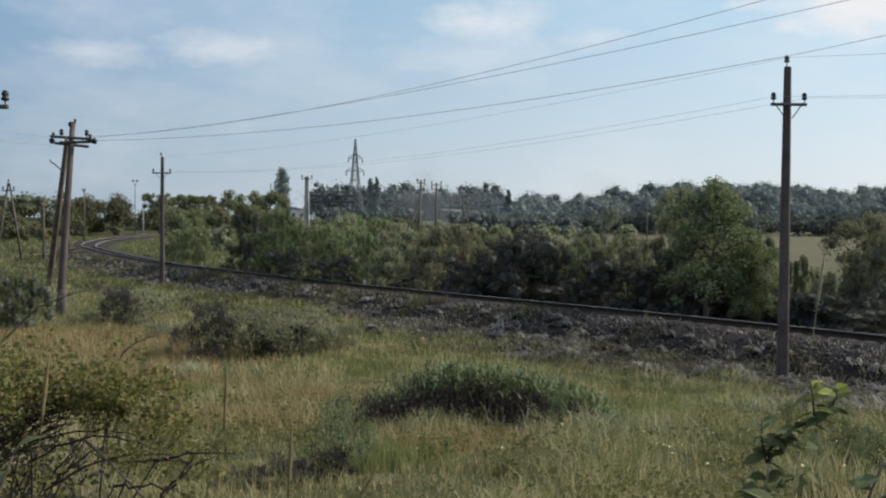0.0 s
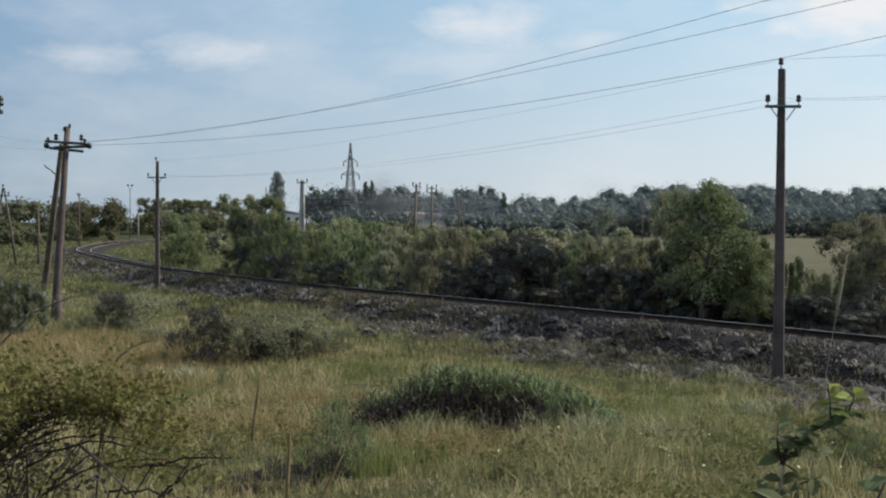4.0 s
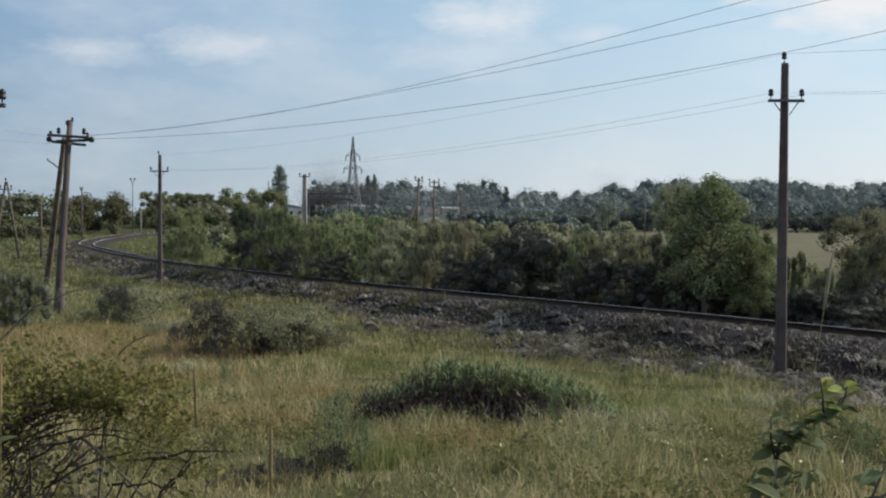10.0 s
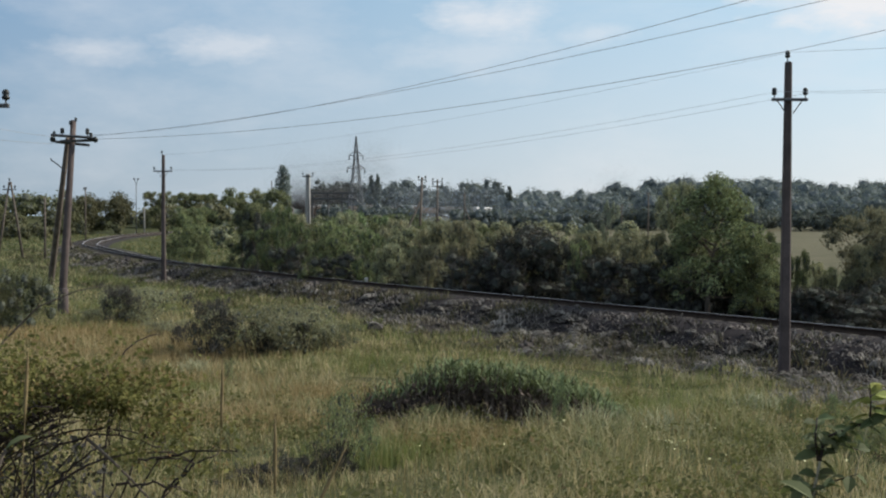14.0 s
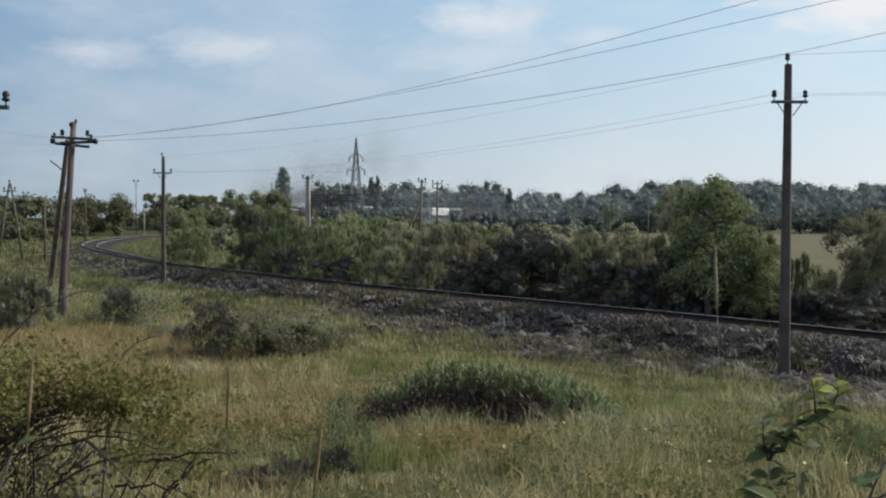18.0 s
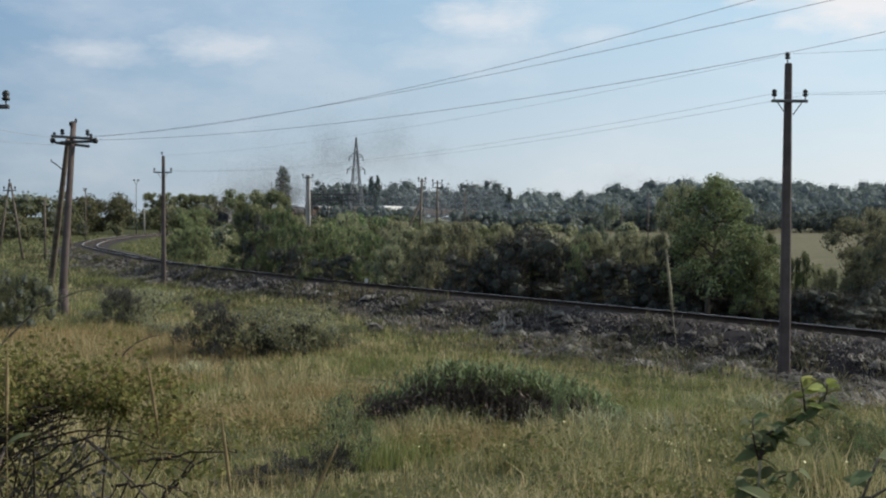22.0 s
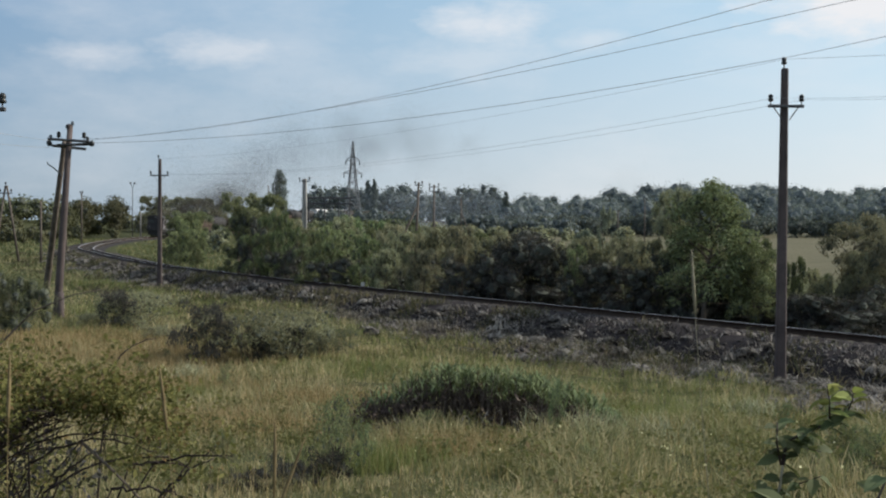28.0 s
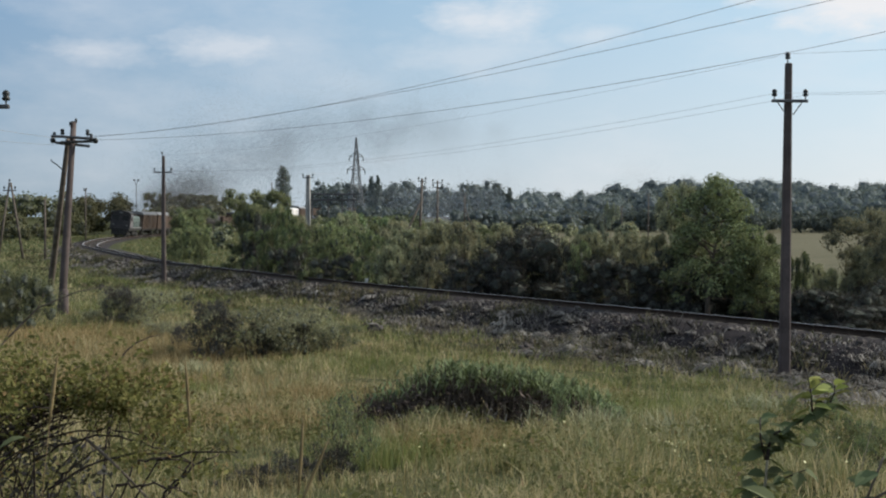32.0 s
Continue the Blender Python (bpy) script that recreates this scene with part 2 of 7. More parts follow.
M_EAR = solid("brown_ear", (0.12, 0.085, 0.04), (0.26, 0.2, 0.1), 0.85, 9.0, fine=80.0)
M_DARKCANE = solid("dark_cane", (0.018, 0.012, 0.012), (0.06, 0.042, 0.038), 0.7, 9.0, fine=80.0)
M_STRAW = solid("dry_and_sunlit_stem", (0.2, 0.18, 0.125), (0.34, 0.3, 0.21), 0.8, 12.0, fine=90.0, bump=0.0)
M_LEAF = leaf_material("broad_leaf", (0.055, 0.068, 0.047), (0.215, 0.243, 0.122), through_light=0.3)
M_LEAF_OLIVE = leaf_material("olive_leaf", (0.1, 0.11, 0.084), (0.32, 0.325, 0.2), dry=(0.21, 0.185, 0.09), dry_share=0.07, through_light=0.35)
M_LEAF_FRESH = leaf_material("fresh_leaf", (0.055, 0.078, 0.049), (0.222, 0.275, 0.132), through_light=0.3)
M_LEAF_WOOD = leaf_material("dusky_wood_leaf", (0.05, 0.056, 0.037), (0.16, 0.17, 0.09), dry_share=0.03, through_light=0.2)
M_LEAF_YOUNG = leaf_material("young_tree_leaf", (0.055, 0.068, 0.045), (0.215, 0.25, 0.12), through_light=0.28)
# very dark leaf colour; some of its shrubs stand in for shade
M_LEAF_DARK = leaf_material("dark_leaf", (0.032, 0.031, 0.036), (0.07, 0.067, 0.065), dry=(0.085, 0.07, 0.05), dry_share=0.1, gloss=0.06, through_light=0.2)
# very dark lower leaves: withered brown, deepened for shade in the weed clump
M_LEAF_LOWER = leaf_material("dark_lower_leaf", (0.02, 0.015, 0.017), (0.075, 0.06, 0.055), dry=(0.12, 0.1, 0.085), dry_share=0.1, gloss=0.05, through_light=0.1)
M_LEAF_STRAP = leaf_material("strap_leaf", (0.055, 0.085, 0.05), (0.19, 0.27, 0.13), dry=(0.1, 0.09, 0.04), dry_share=0.06, through_light=0.22)
M_LEAF_ROSE = leaf_material("briar_leaf", (0.07, 0.088, 0.034), (0.27, 0.29, 0.1), dry=(0.25, 0.2, 0.08), dry_share=0.1)
M_LEAF_SILVER = leaf_material("silver_leaf", (0.14, 0.17, 0.12), (0.3, 0.33, 0.26), dry_share=0.02)
# core colour duller than the leaves, to imitate shade inside a crown
M_LEAF_INNER = solid("shade_toned_core", (0.062, 0.07, 0.064), (0.12, 0.13, 0.098), 0.9, 0.9, fine=4.0, bump=0.8)
# far woods: the haze of distance is mixed into these two colours
M_HAZED_INNER = solid("haze_tinted_core", (0.1, 0.12, 0.127), (0.132, 0.152, 0.154), 0.9, 0.3, fine=1.5, bump=0.5)
M_LEAF_HAZED = leaf_material("haze_tinted_leaf", (0.1, 0.122, 0.13), (0.152, 0.18, 0.174), dry_share=0.03, gloss=0.03, through_light=0.35)
M_LEAF_SHOOT = leaf_material("shoot_leaf", (0.035, 0.05, 0.028), (0.125, 0.155, 0.07), dry=(0.36, 0.33, 0.09), dry_share=0.2, gloss=0.2)
M_LEAF_TIP = leaf_material("young_leaf", (0.2, 0.24, 0.06), (0.34, 0.38, 0.12), dry=(0.4, 0.36, 0.14), dry_share=0.1, gloss=0.2)
M_SMOKE = sheer("diesel_soot", (0.12, 0.11, 0.105), 0.55)
M_VEIL = sheer("thin_smoke_veil", (0.15, 0.14, 0.135), 0.15)
# pale specks: drifting smoke, and a stand-in for aerial haze
M_HAZE = sheer("pale_haze", (0.45, 0.5, 0.55), 0.14)
M_ROOF = solid("grey_sheet_roof", (0.14, 0.145, 0.15), (0.26, 0.26, 0.26), 0.6, 0.8)
M_WHITEWALL = solid("whitewashed_wall", (0.6, 0.58, 0.54), (0.78, 0.76, 0.72), 0.9, 0.5)
M_DARKGLASS = solid("dark_window_glass", (0.015, 0.017, 0.02), (0.03, 0.032, 0.035), 0.08, 2.0, bump=0, spec=0.6)
# dark cab for its shaded front, pale panels for the sunlit side
M_LOCO = solid("shade_dark_loco_paint", (0.022, 0.02, 0.023), (0.05, 0.043, 0.045), 0.5, 1.2, fine=12.0)
M_LOCO_PALE = solid("sunlit_grey_loco_paint", (0.11, 0.1, 0.11), (0.22, 0.2, 0.21), 0.55, 1.5, fine=12.0)
M_LOCO_TEAL = solid("faded_teal_loco_paint", (0.06, 0.085, 0.08), (0.13, 0.165, 0.155), 0.6, 1.2, fine=12.0)
M_LOCO_ROOF = solid("sooty_roof", (0.02, 0.019, 0.02), (0.05, 0.047, 0.045), 0.8, 1.5)
M_WAGON = solid("rust_brown_wagon_paint", (0.05, 0.034, 0.026), (0.1, 0.068, 0.05), 0.75, 0.9)
M_WAGON_PALE = solid("pale_grey_wagon_paint", (0.55, 0.54, 0.52), (0.75, 0.74, 0.72), 0.7, 0.9)
M_BLACK = solid("black_underframe", (0.012, 0.012, 0.012), (0.04, 0.038, 0.036), 0.8, 2.0)
M_LAMP = solid("lamp_glass", (0.1, 0.1, 0.1), (0.18, 0.18, 0.175), 0.15, 4.0, bump=0)
M_WHITE = solid("white_paint", (0.6, 0.6, 0.58), (0.8, 0.8, 0.78), 0.6, 4.0)


# ================= mesh helpers =================
def mesh_of(name, verts, faces, material, smooth=False):
    """verts (n, 3); faces: an array of quads or of triangles, or a list of mixed faces."""
    me = bpy.data.meshes.new(name)
    verts = np.asarray(verts, dtype=np.float32)
    if isinstance(faces, np.ndarray):
        k = faces.shape[1]
        me.vertices.add(len(verts))
        me.vertices.foreach_set("co", verts.ravel())
        me.loops.add(faces.size)
        me.loops.foreach_set("vertex_index", faces.ravel().astype(np.int32))
        me.polygons.add(len(faces))
        me.polygons.foreach_set("loop_start", np.arange(0, faces.size, k, dtype=np.int32))
        me.update(calc_edges=True)
        me.validate()
    else:
        me.from_pydata(verts.tolist(), [], faces)
    if smooth:
        me.polygons.foreach_set("use_smooth", [True] * len(me.polygons))
    for m in (material if isinstance(material, (list, tuple)) else [material]):
        me.materials.append(m)
    return me


def put(name, me, parent=None, label=""):
    ob = new(name, me)
    if parent is not None:
        ob.parent = parent
    return tagged(ob, label)


class Build:
    """Gathers tubes, boxes and lathed forms into one mesh."""

    def __init__(self):
        self.v, self.f, self.n = [], [], 0

    def add(self, verts, faces):
        self.v.append(np.asarray(verts, dtype=float).reshape(-1, 3))
        self.f += [tuple(i + self.n for i in f) for f in faces]
        self.n += len(self.v[-1])

    def tube(self, pts, radii, sides=6, cap=True):
        pts = [Vector(p) for p in pts]
        if isinstance(radii, (int, float)):
            radii = [radii] * len(pts)
        rings, ref = [], None
        for i, p in enumerate(pts):
            d = (pts[min(i + 1, len(pts) - 1)] - pts[max(i - 1, 0)]).normalized()
            if ref is None or abs(ref.dot(d)) > 0.95:
                ref = Vector((0, 0, 1)) if abs(d.z) < 0.9 else Vector((1, 0, 0))
            a = d.cross(ref).normalized()
            b = a.cross(d).normalized()
            ref = b
            rings += [p + (a * math.cos(2 * math.pi * k / sides) + b * math.sin(2 * math.pi * k / sides)) * radii[i] for k in range(sides)]
        faces = [(i * sides + k, i * sides + (k + 1) % sides, (i + 1) * sides + (k + 1) % sides, (i + 1) * sides + k)
                 for i in range(len(pts) - 1) for k in range(sides)]
        if cap:
            faces += [tuple(range(sides - 1, -1, -1)), tuple((len(pts) - 1) * sides + k for k in range(sides))]
        self.add(rings, faces)
        return self

    def box(self, lo, hi, m=None, bevel=0.0):
        x0, y0, z0 = lo
        x1, y1, z1 = hi
        if bevel:
            b, vs = bevel, []
            ring = [(x0 + b, y0), (x1 - b, y0), (x1, y0 + b), (x1, y1 - b), (x1 - b, y1), (x0 + b, y1), (x0, y1 - b), (x0, y0 + b)]
            inner = [(x0 + b, y0 + b), (x1 - b, y0 + b), (x1 - b, y0 + b), (x1 - b, y1 - b), (x1 - b, y1 - b), (x0 + b, y1 - b), (x0 + b, y1 - b), (x0 + b, y0 + b)]
            for rg, z in ((inner, z0), (ring, z0 + b), (ring, z1 - b), (inner, z1)):
                vs += [(x, y, z) for x, y in rg]
            fs = [(r * 8 + k, r * 8 + (k + 1) % 8, r * 8 + 8 + (k + 1) % 8, r * 8 + 8 + k) for r in range(3) for k in range(8)]
            fs += [(0, 6, 4, 2)[::1], (24, 26, 28, 30)]
        else:
            vs = [(x0, y0, z0), (x1, y0, z0), (x1, y1, z0), (x0, y1, z0), (x0, y0, z1), (x1, y0, z1), (x1, y1, z1), (x0, y1, z1)]
            fs = [(3, 2, 1, 0), (4, 5, 6, 7), (0, 1, 5, 4), (1, 2, 6, 5), (2, 3, 7, 6), (3, 0, 4, 7)]
        if m is not None:
            vs = [m @ Vector(v) for v in vs]
        self.add(vs, fs)
        return self

    def lathe(self, profile, sides=10, m=None):
        """profile: (radius, height) pairs about z."""
        vs = [(r * math.cos(2 * math.pi * k / sides), r * math.sin(2 * math.pi * k / sides), z) for r, z in profile for k in range(sides)]
        if m is not None:
            vs = [m @ Vector(v) for v in vs]
        fs = [(i * sides + k, i * sides + (k + 1) % sides, (i + 1) * sides + (k + 1) % sides, (i + 1) * sides + k)
              for i in range(len(profile) - 1) for k in range(sides)]
        fs += [tuple(range(sides - 1, -1, -1)), tuple((len(profile) - 1) * sides + k for k in range(sides))]
        self.add(vs, fs)
        return self

    def prism(self, outline, y0, y1, m=None):
        """A closed (x, z) outline pushed along y."""
        n = len(outline)
        vs = [(x, y, z) for y in (y0, y1) for x, z in outline]
        if m is not None:
            vs = [m @ Vector(v) for v in vs]
        fs = [(k, (k + 1) % n, n + (k + 1) % n, n + k) for k in range(n)] + [tuple(range(n - 1, -1, -1)), tuple(range(n, 2 * n))]
        self.add(vs, fs)
        return self

    def add_to(self, verts, faces):
        self.add(verts, faces)
        return self

    def done(self, name, material, parent=None, label="", smooth=False):
        me = mesh_of(name, np.concatenate(self.v), self.f, material, smooth)
        return put(name, me, parent, label)


def thing(name, x, y, z, rz=0.0, label="", category="", group="", kind="", scale=1.0):
    ob = new(name)
    ob.empty_display_size = 0.2
    ob.matrix_basis = pose(x, y, z, 0, 0, rz) @ Matrix.Diagonal((scale, scale, scale, 1))
    return tagged(ob, label, category, group, kind)


def leaves(rng, pos, size, flat=0.3, jitter=0.35, slim=0.55, out=None, loose=0.6):
    """A folded diamond leaf at every position; out: the way that its face looks."""
    n = len(pos)
    up = rng.normal(size=(n, 3)) if out is None else out + loose * rng.normal(size=(n, 3))
    if out is None:
        up[:, 2] += 2 * flat
    up /= np.linalg.norm(up, axis=1, keepdims=True) + 1e-9
    d = np.cross(up, rng.normal(size=(n, 3)))
    d /= np.linalg.norm(d, axis=1, keepdims=True) + 1e-9
    e = np.cross(up, d)
    s = (size * (1 + jitter * rng.normal(size=n)).clip(0.4, 1.8))[:, None]
    v = np.stack([pos - d * s * 0.5, pos + e * s * slim * 0.5 + up * s * 0.1, pos + d * s * 0.5, pos - e * s * slim * 0.5 + up * s * 0.1], 1)
    return v.reshape(-1, 3), np.arange(4 * n).reshape(-1, 4)


# ================= the lie of the land =================
RAIL_Z = 0.87
# line of the railway's middle, from the near end round the bend into the distance
TRACK_KNOTS = [(46.0, -23.0), (29.0, 2.0), (12.0, 27.2), (3.65, 38.4), (-3.3, 47.2), (-10.2, 57.4), (-17.6, 68.6), (-24.8, 82.0), (-32.4, 98.4), (-40.4, 117.6),
               (-50.3, 155.0), (-57.2, 200.0), (-57.0, 265.0), (-52.0, 330.0), (-45.0, 375.0), (-30.0, 415.0), (-8.0, 452.0), (18.0, 487.0), (60.0, 522.0), (130.0, 556.0), (420.0, 640.0)]
CANT = 0.1       # the outer rail of the curve, on the standpoint's side, lies higher


def spline(knots, step=1.0):
    k = np.array(knots, float)
    k = np.vstack([2 * k[0] - k[1], k, 2 * k[-1] - k[-2]])
    pts = []
    for i in range(1, len(k) - 2):
        p0, p1, p2, p3 = k[i - 1:i + 3]
        n = max(2, int(np.linalg.norm(p2 - p1) / step))
        for t in np.arange(n) / n:
            pts.append(0.5 * (2 * p1 + (p2 - p0) * t + (2 * p0 - 5 * p1 + 4 * p2 - p3) * t * t + (3 * p1 - p0 - 3 * p2 + p3) * t ** 3))
    pts.append(k[-2])
    return np.array(pts)


LINE = spline(TRACK_KNOTS, 0.5)
for _ in range(120):                       # ease the bends
    LINE[1:-1] = (LINE[:-2] + 2 * LINE[1:-1] + LINE[2:]) / 4
LINE_S = np.concatenate([[0], np.cumsum(np.linalg.norm(np.diff(LINE, axis=0), axis=1))])


def on_line(s):
    return np.array([np.interp(s, LINE_S, LINE[:, 0]), np.interp(s, LINE_S, LINE[:, 1])])


def heading(s):
    d = on_line(s + 1.0) - on_line(s - 1.0)
    return d / np.linalg.norm(d)


def track_side(x, y):
    """Signed distance from the railway's middle: positive on the camera's side."""
    x, y = np.atleast_1d(x).astype(float), np.atleast_1d(y).astype(float)
    out = np.empty(len(x))
    pts = LINE[::3]
    tan = np.gradient(pts, axis=0)
    tan /= np.linalg.norm(tan, axis=1, keepdims=True)
    for i in range(0, len(x), 20000):
        dx = x[i:i + 20000, None] - pts[None, :, 0]
        dy = y[i:i + 20000, None] - pts[None, :, 1]
        j = np.argmin(dx * dx + dy * dy, axis=1)
        r = np.arange(len(j))
        side = -tan[j, 1] * dx[r, j] + tan[j, 0] * dy[r, j]
        out[i:i + 20000] = np.sign(side) * np.hypot(dx[r, j], dy[r, j])
    return out


def smooth01(t):
    t = np.clip(t, 0, 1)
    return t * t * (3 - 2 * t)


def rise(y):
    """How far the railway has climbed when it is y metres off."""
    return 4.6 * smooth01((np.asarray(y, float) - 235) / 190)


def land(x, y):
    """Height of the ground, without its fine bumps."""
    x, y = np.atleast_1d(x).astype(float), np.atleast_1d(y).astype(float)
    d = np.hypot(x, y * 0.97)
    bank = 2.15 * (1 - smooth01((d - 1.0) / 27.0) ** 0.8)
    u = track_side(x, y)
    left = 0.16 * (1 - smooth01((u - 2.6) / 4.0))
    right = -0.55 * smooth01((-u - 2.6) / 7.0) + 0.42 * (1 - smooth01((-u - 2.6) / 3.5))
    right = right * smooth01((90 + u) / 60)
    bumps = 0.05 * np.sin(x * 0.9 + 0.6 * y) * np.sin(0.7 * y - 0.35 * x) + 0.04 * np.sin(1.9 * x + 1.1) * np.sin(1.6 * y)
    strip = smooth01((u - 3.6) / 1.5) * (1 - smooth01((u - 8.5) / 3.0))
    bumps = bumps + strip * (0.09 * np.sin(2.3 * x + 1.4 * y) * np.sin(1.9 * y - 1.3 * x) + 0.06 * np.sin(3.1 * x - 0.8 * y + 1.0))
    near = smooth01((160 - y) / 60) * smooth01((np.abs(u) - 2.8) / 2)
    ridge = (12.5 * smooth01((x + 30) / 120) + 3.5 * smooth01((x - 60) / 70)) * smooth01((y - 400) / 170)
    hill = rise(y) * np.maximum(smooth01((40 - x) / 60), 1 - smooth01((np.abs(u) - 6) / 25))
    return np.where(u > 0, np.maximum(bank, left), right) + bumps * near + np.maximum(ridge, hill)


def strip_edge(x, y):
    """How far the cinder strip reaches from the railway's middle."""
    return 6.5 - 2.4 * smooth01((y - 33) / 12) + 0.9 * smooth01((y - 48) / 12) + 3.2 * smooth01((25 - y) / 8)


def bed_height(off):
    """Top of the ballast at a distance from the railway's middle, on the standpoint's side."""
    return np.interp(off, [0.0, 1.55, 2.5, 4.0, 4.2], [RAIL_Z - 0.19, RAIL_Z - 0.2 + CANT * 1.55, 0.42 + CANT * 2.5, 0.02, -9.0])


def land1(x, y):
    return float(land(x, y)[0])


def make_ground():
    def axis(lo, hi, step, far_lo, far_hi, k=1.22):
        a = list(np.arange(lo, hi + step / 2, step))
        s, v = step, hi
        while v < far_hi:
            s *= k
            v += s
            a.append(v)
        s, v, b = step, lo, []
        while v > far_lo:
            s *= k
            v -= s
            b.append(v)
        return np.array(b[::-1] + a)
    xs, ys = axis(-62, 30, 0.5, -4200, 4200), axis(-4, 130, 0.5, -1500, 4600)
    gx, gy = np.meshgrid(xs, ys)
    x, y = gx.ravel(), gy.ravel()
    z = land(x, y)
    nx, ny = len(xs), len(ys)
    i = np.arange(nx * ny).reshape(ny, nx)
    quads = np.stack([i[:-1, :-1], i[:-1, 1:], i[1:, 1:], i[1:, :-1]], -1).reshape(-1, 4)
    me = mesh_of("ground", np.stack([x, y, z], 1), quads, M_GROUND, smooth=True)
    u = track_side(x, y)
    reach = strip_edge(x, y) + 0.7 + 0.5 * np.sin(x * 0.35) + 0.35 * np.sin(y * 0.23 + 1) + 2.6 * np.exp(-((y - 88) / 14) ** 2)
    cinder = np.where(u > 0, 1 - smooth01((u - reach + 2.0) / 2.6), 1 - smooth01((-u - 3.0) / 1.5)) * smooth01((135 - y) / 40)
    a = me.attributes.new("cinder", "FLOAT", "POINT")
    a.data.foreach_set("value", cinder.astype(np.float32))
    a = me.attributes.new("stubble", "FLOAT", "POINT")
    a.data.foreach_set("value", (smooth01((y - 75) / 20) * smooth01((x + 10) / 20)).astype(np.float32))
    tagged(put("ground", me), "rough meadow with dry grass and cinder strip", "ground", kind="structure")


make_ground()


def sweep(section, s0, s1, step, name, material, parent=None, label="", lift=None):
    """A section of (side, height) pairs carried along the railway."""
    ss = np.arange(s0, s1, step)
    n = len(section)
    vs = []
    for s in ss:
        p, h = on_line(s), heading(s)
        left = (-h[1], h[0])
        up = float(rise(p[1]))
        vs += [(p[0] + left[0] * a, p[1] + left[1] * a, b + up + (CANT * a if b > 0.3 else 0.0)) for a, b in section]
    i = np.arange(len(ss) * n).reshape(len(ss), n)
    j = np.roll(i, -1, axis=1)
    quads = np.stack([i[:-1], i[1:], j[1:], j[:-1]], -1).reshape(-1, 4)
    return put(name, mesh_of(name, np.array(vs), quads, material), parent, label)


TRACK_END = LINE_S[-1] - 3
bed = sweep([(-3.3, 0.0), (-1.8, RAIL_Z - 0.185), (1.55, RAIL_Z - 0.2), (2.5, 0.42), (4.0, 0.02), (4.0, -0.6), (-3.3, -0.6)], 2, TRACK_END, 1.0, "ballast_bed", M_BALLAST)
tagged(bed, "dark oil-stained ballast bed under the railway", "ballast", kind="structure")
track = tagged(new("railway_track"), "single railway track with worn rails on tarred sleepers", "railway", kind="structure")
for side in (0.76, -0.76):
    a, z = side, RAIL_Z
    sweep([(a - 0.066, z - 0.18), (a - 0.066, z - 0.165), (a - 0.012, z - 0.14), (a - 0.012, z - 0.045), (a - 0.036, z - 0.035), (a - 0.036, z - 0.003),
           (a + 0.036, z - 0.003), (a + 0.036, z - 0.035), (a + 0.012, z - 0.045), (a + 0.012, z - 0.14), (a + 0.066, z - 0.165), (a + 0.066, z - 0.18)],
          4, TRACK_END, 1.0, "rail", M_RAIL, track, "rusty steel rail")
    sweep([(a - 0.033, z - 0.004), (a - 0.03, z + 0.001), (a + 0.03, z + 0.001), (a + 0.033, z - 0.004)], 4, TRACK_END, 1.0, "rail_head", M_RAILTOP, track, "shiny worn rail head")


def make_sleepers():
    sl = Build().box((-0.11, -1.35, -0.16), (0.11, 1.35, 0.0), bevel=0.025)
    me = mesh_of("sleeper", np.concatenate(sl.v), sl.f, M_SLEEPER)
    rng = np.random.default_rng(3)
    s, k, far = 40.0, 0, Build()
    while s < 330:
        p, h = on_line(s), heading(s)
        ang = math.atan2(h[1], h[0]) + rng.normal() * 0.012
        m = Matrix.Translation((p[0], p[1], RAIL_Z - 0.18 + float(rise(p[1])) + rng.normal() * 0.006)) @ Matrix.Rotation(ang, 4, "Z") @ Matrix.Rotation(math.atan(CANT), 4, "X")
        if k < 290:
            o = put("sleeper", me, track)
            o.matrix_basis = m
        else:
            far.box((-0.11, -1.35, -0.16), (0.11, 1.35, 0.0), m)
        s += 0.56
        k += 1
    far.done("far_sleepers", M_SLEEPER, track)["kind"] = "stuff"


# ================= plants =================
GOLD = (1 + 5 ** 0.5) / 2
ICO = np.array([(-1, GOLD, 0), (1, GOLD, 0), (-1, -GOLD, 0), (1, -GOLD, 0), (0, -1, GOLD), (0, 1, GOLD), (0, -1, -GOLD), (0, 1, -GOLD), (GOLD, 0, -1), (GOLD, 0, 1), (-GOLD, 0, -1), (-GOLD, 0, 1)]) / 1.902
ICO_FACES = [(0, 11, 5), (0, 5, 1), (0, 1, 7), (0, 7, 10), (0, 10, 11), (1, 5, 9), (5, 11, 4), (11, 10, 2), (10, 7, 6), (7, 1, 8),
             (3, 9, 4), (3, 4, 2), (3, 2, 6), (3, 6, 8), (3, 8, 9), (4, 9, 5), (2, 4, 11), (6, 2, 10), (8, 6, 7), (9, 8, 1)]


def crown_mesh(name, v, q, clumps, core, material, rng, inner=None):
    """Leaves, with a solid core in every clump, coloured as shaded foliage."""
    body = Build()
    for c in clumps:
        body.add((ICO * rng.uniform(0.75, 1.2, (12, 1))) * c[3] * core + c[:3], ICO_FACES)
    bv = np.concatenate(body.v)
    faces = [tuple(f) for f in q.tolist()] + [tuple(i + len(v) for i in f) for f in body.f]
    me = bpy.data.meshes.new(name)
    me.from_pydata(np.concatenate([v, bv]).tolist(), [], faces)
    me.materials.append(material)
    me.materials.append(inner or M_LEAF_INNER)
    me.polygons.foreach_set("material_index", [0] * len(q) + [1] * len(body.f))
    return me


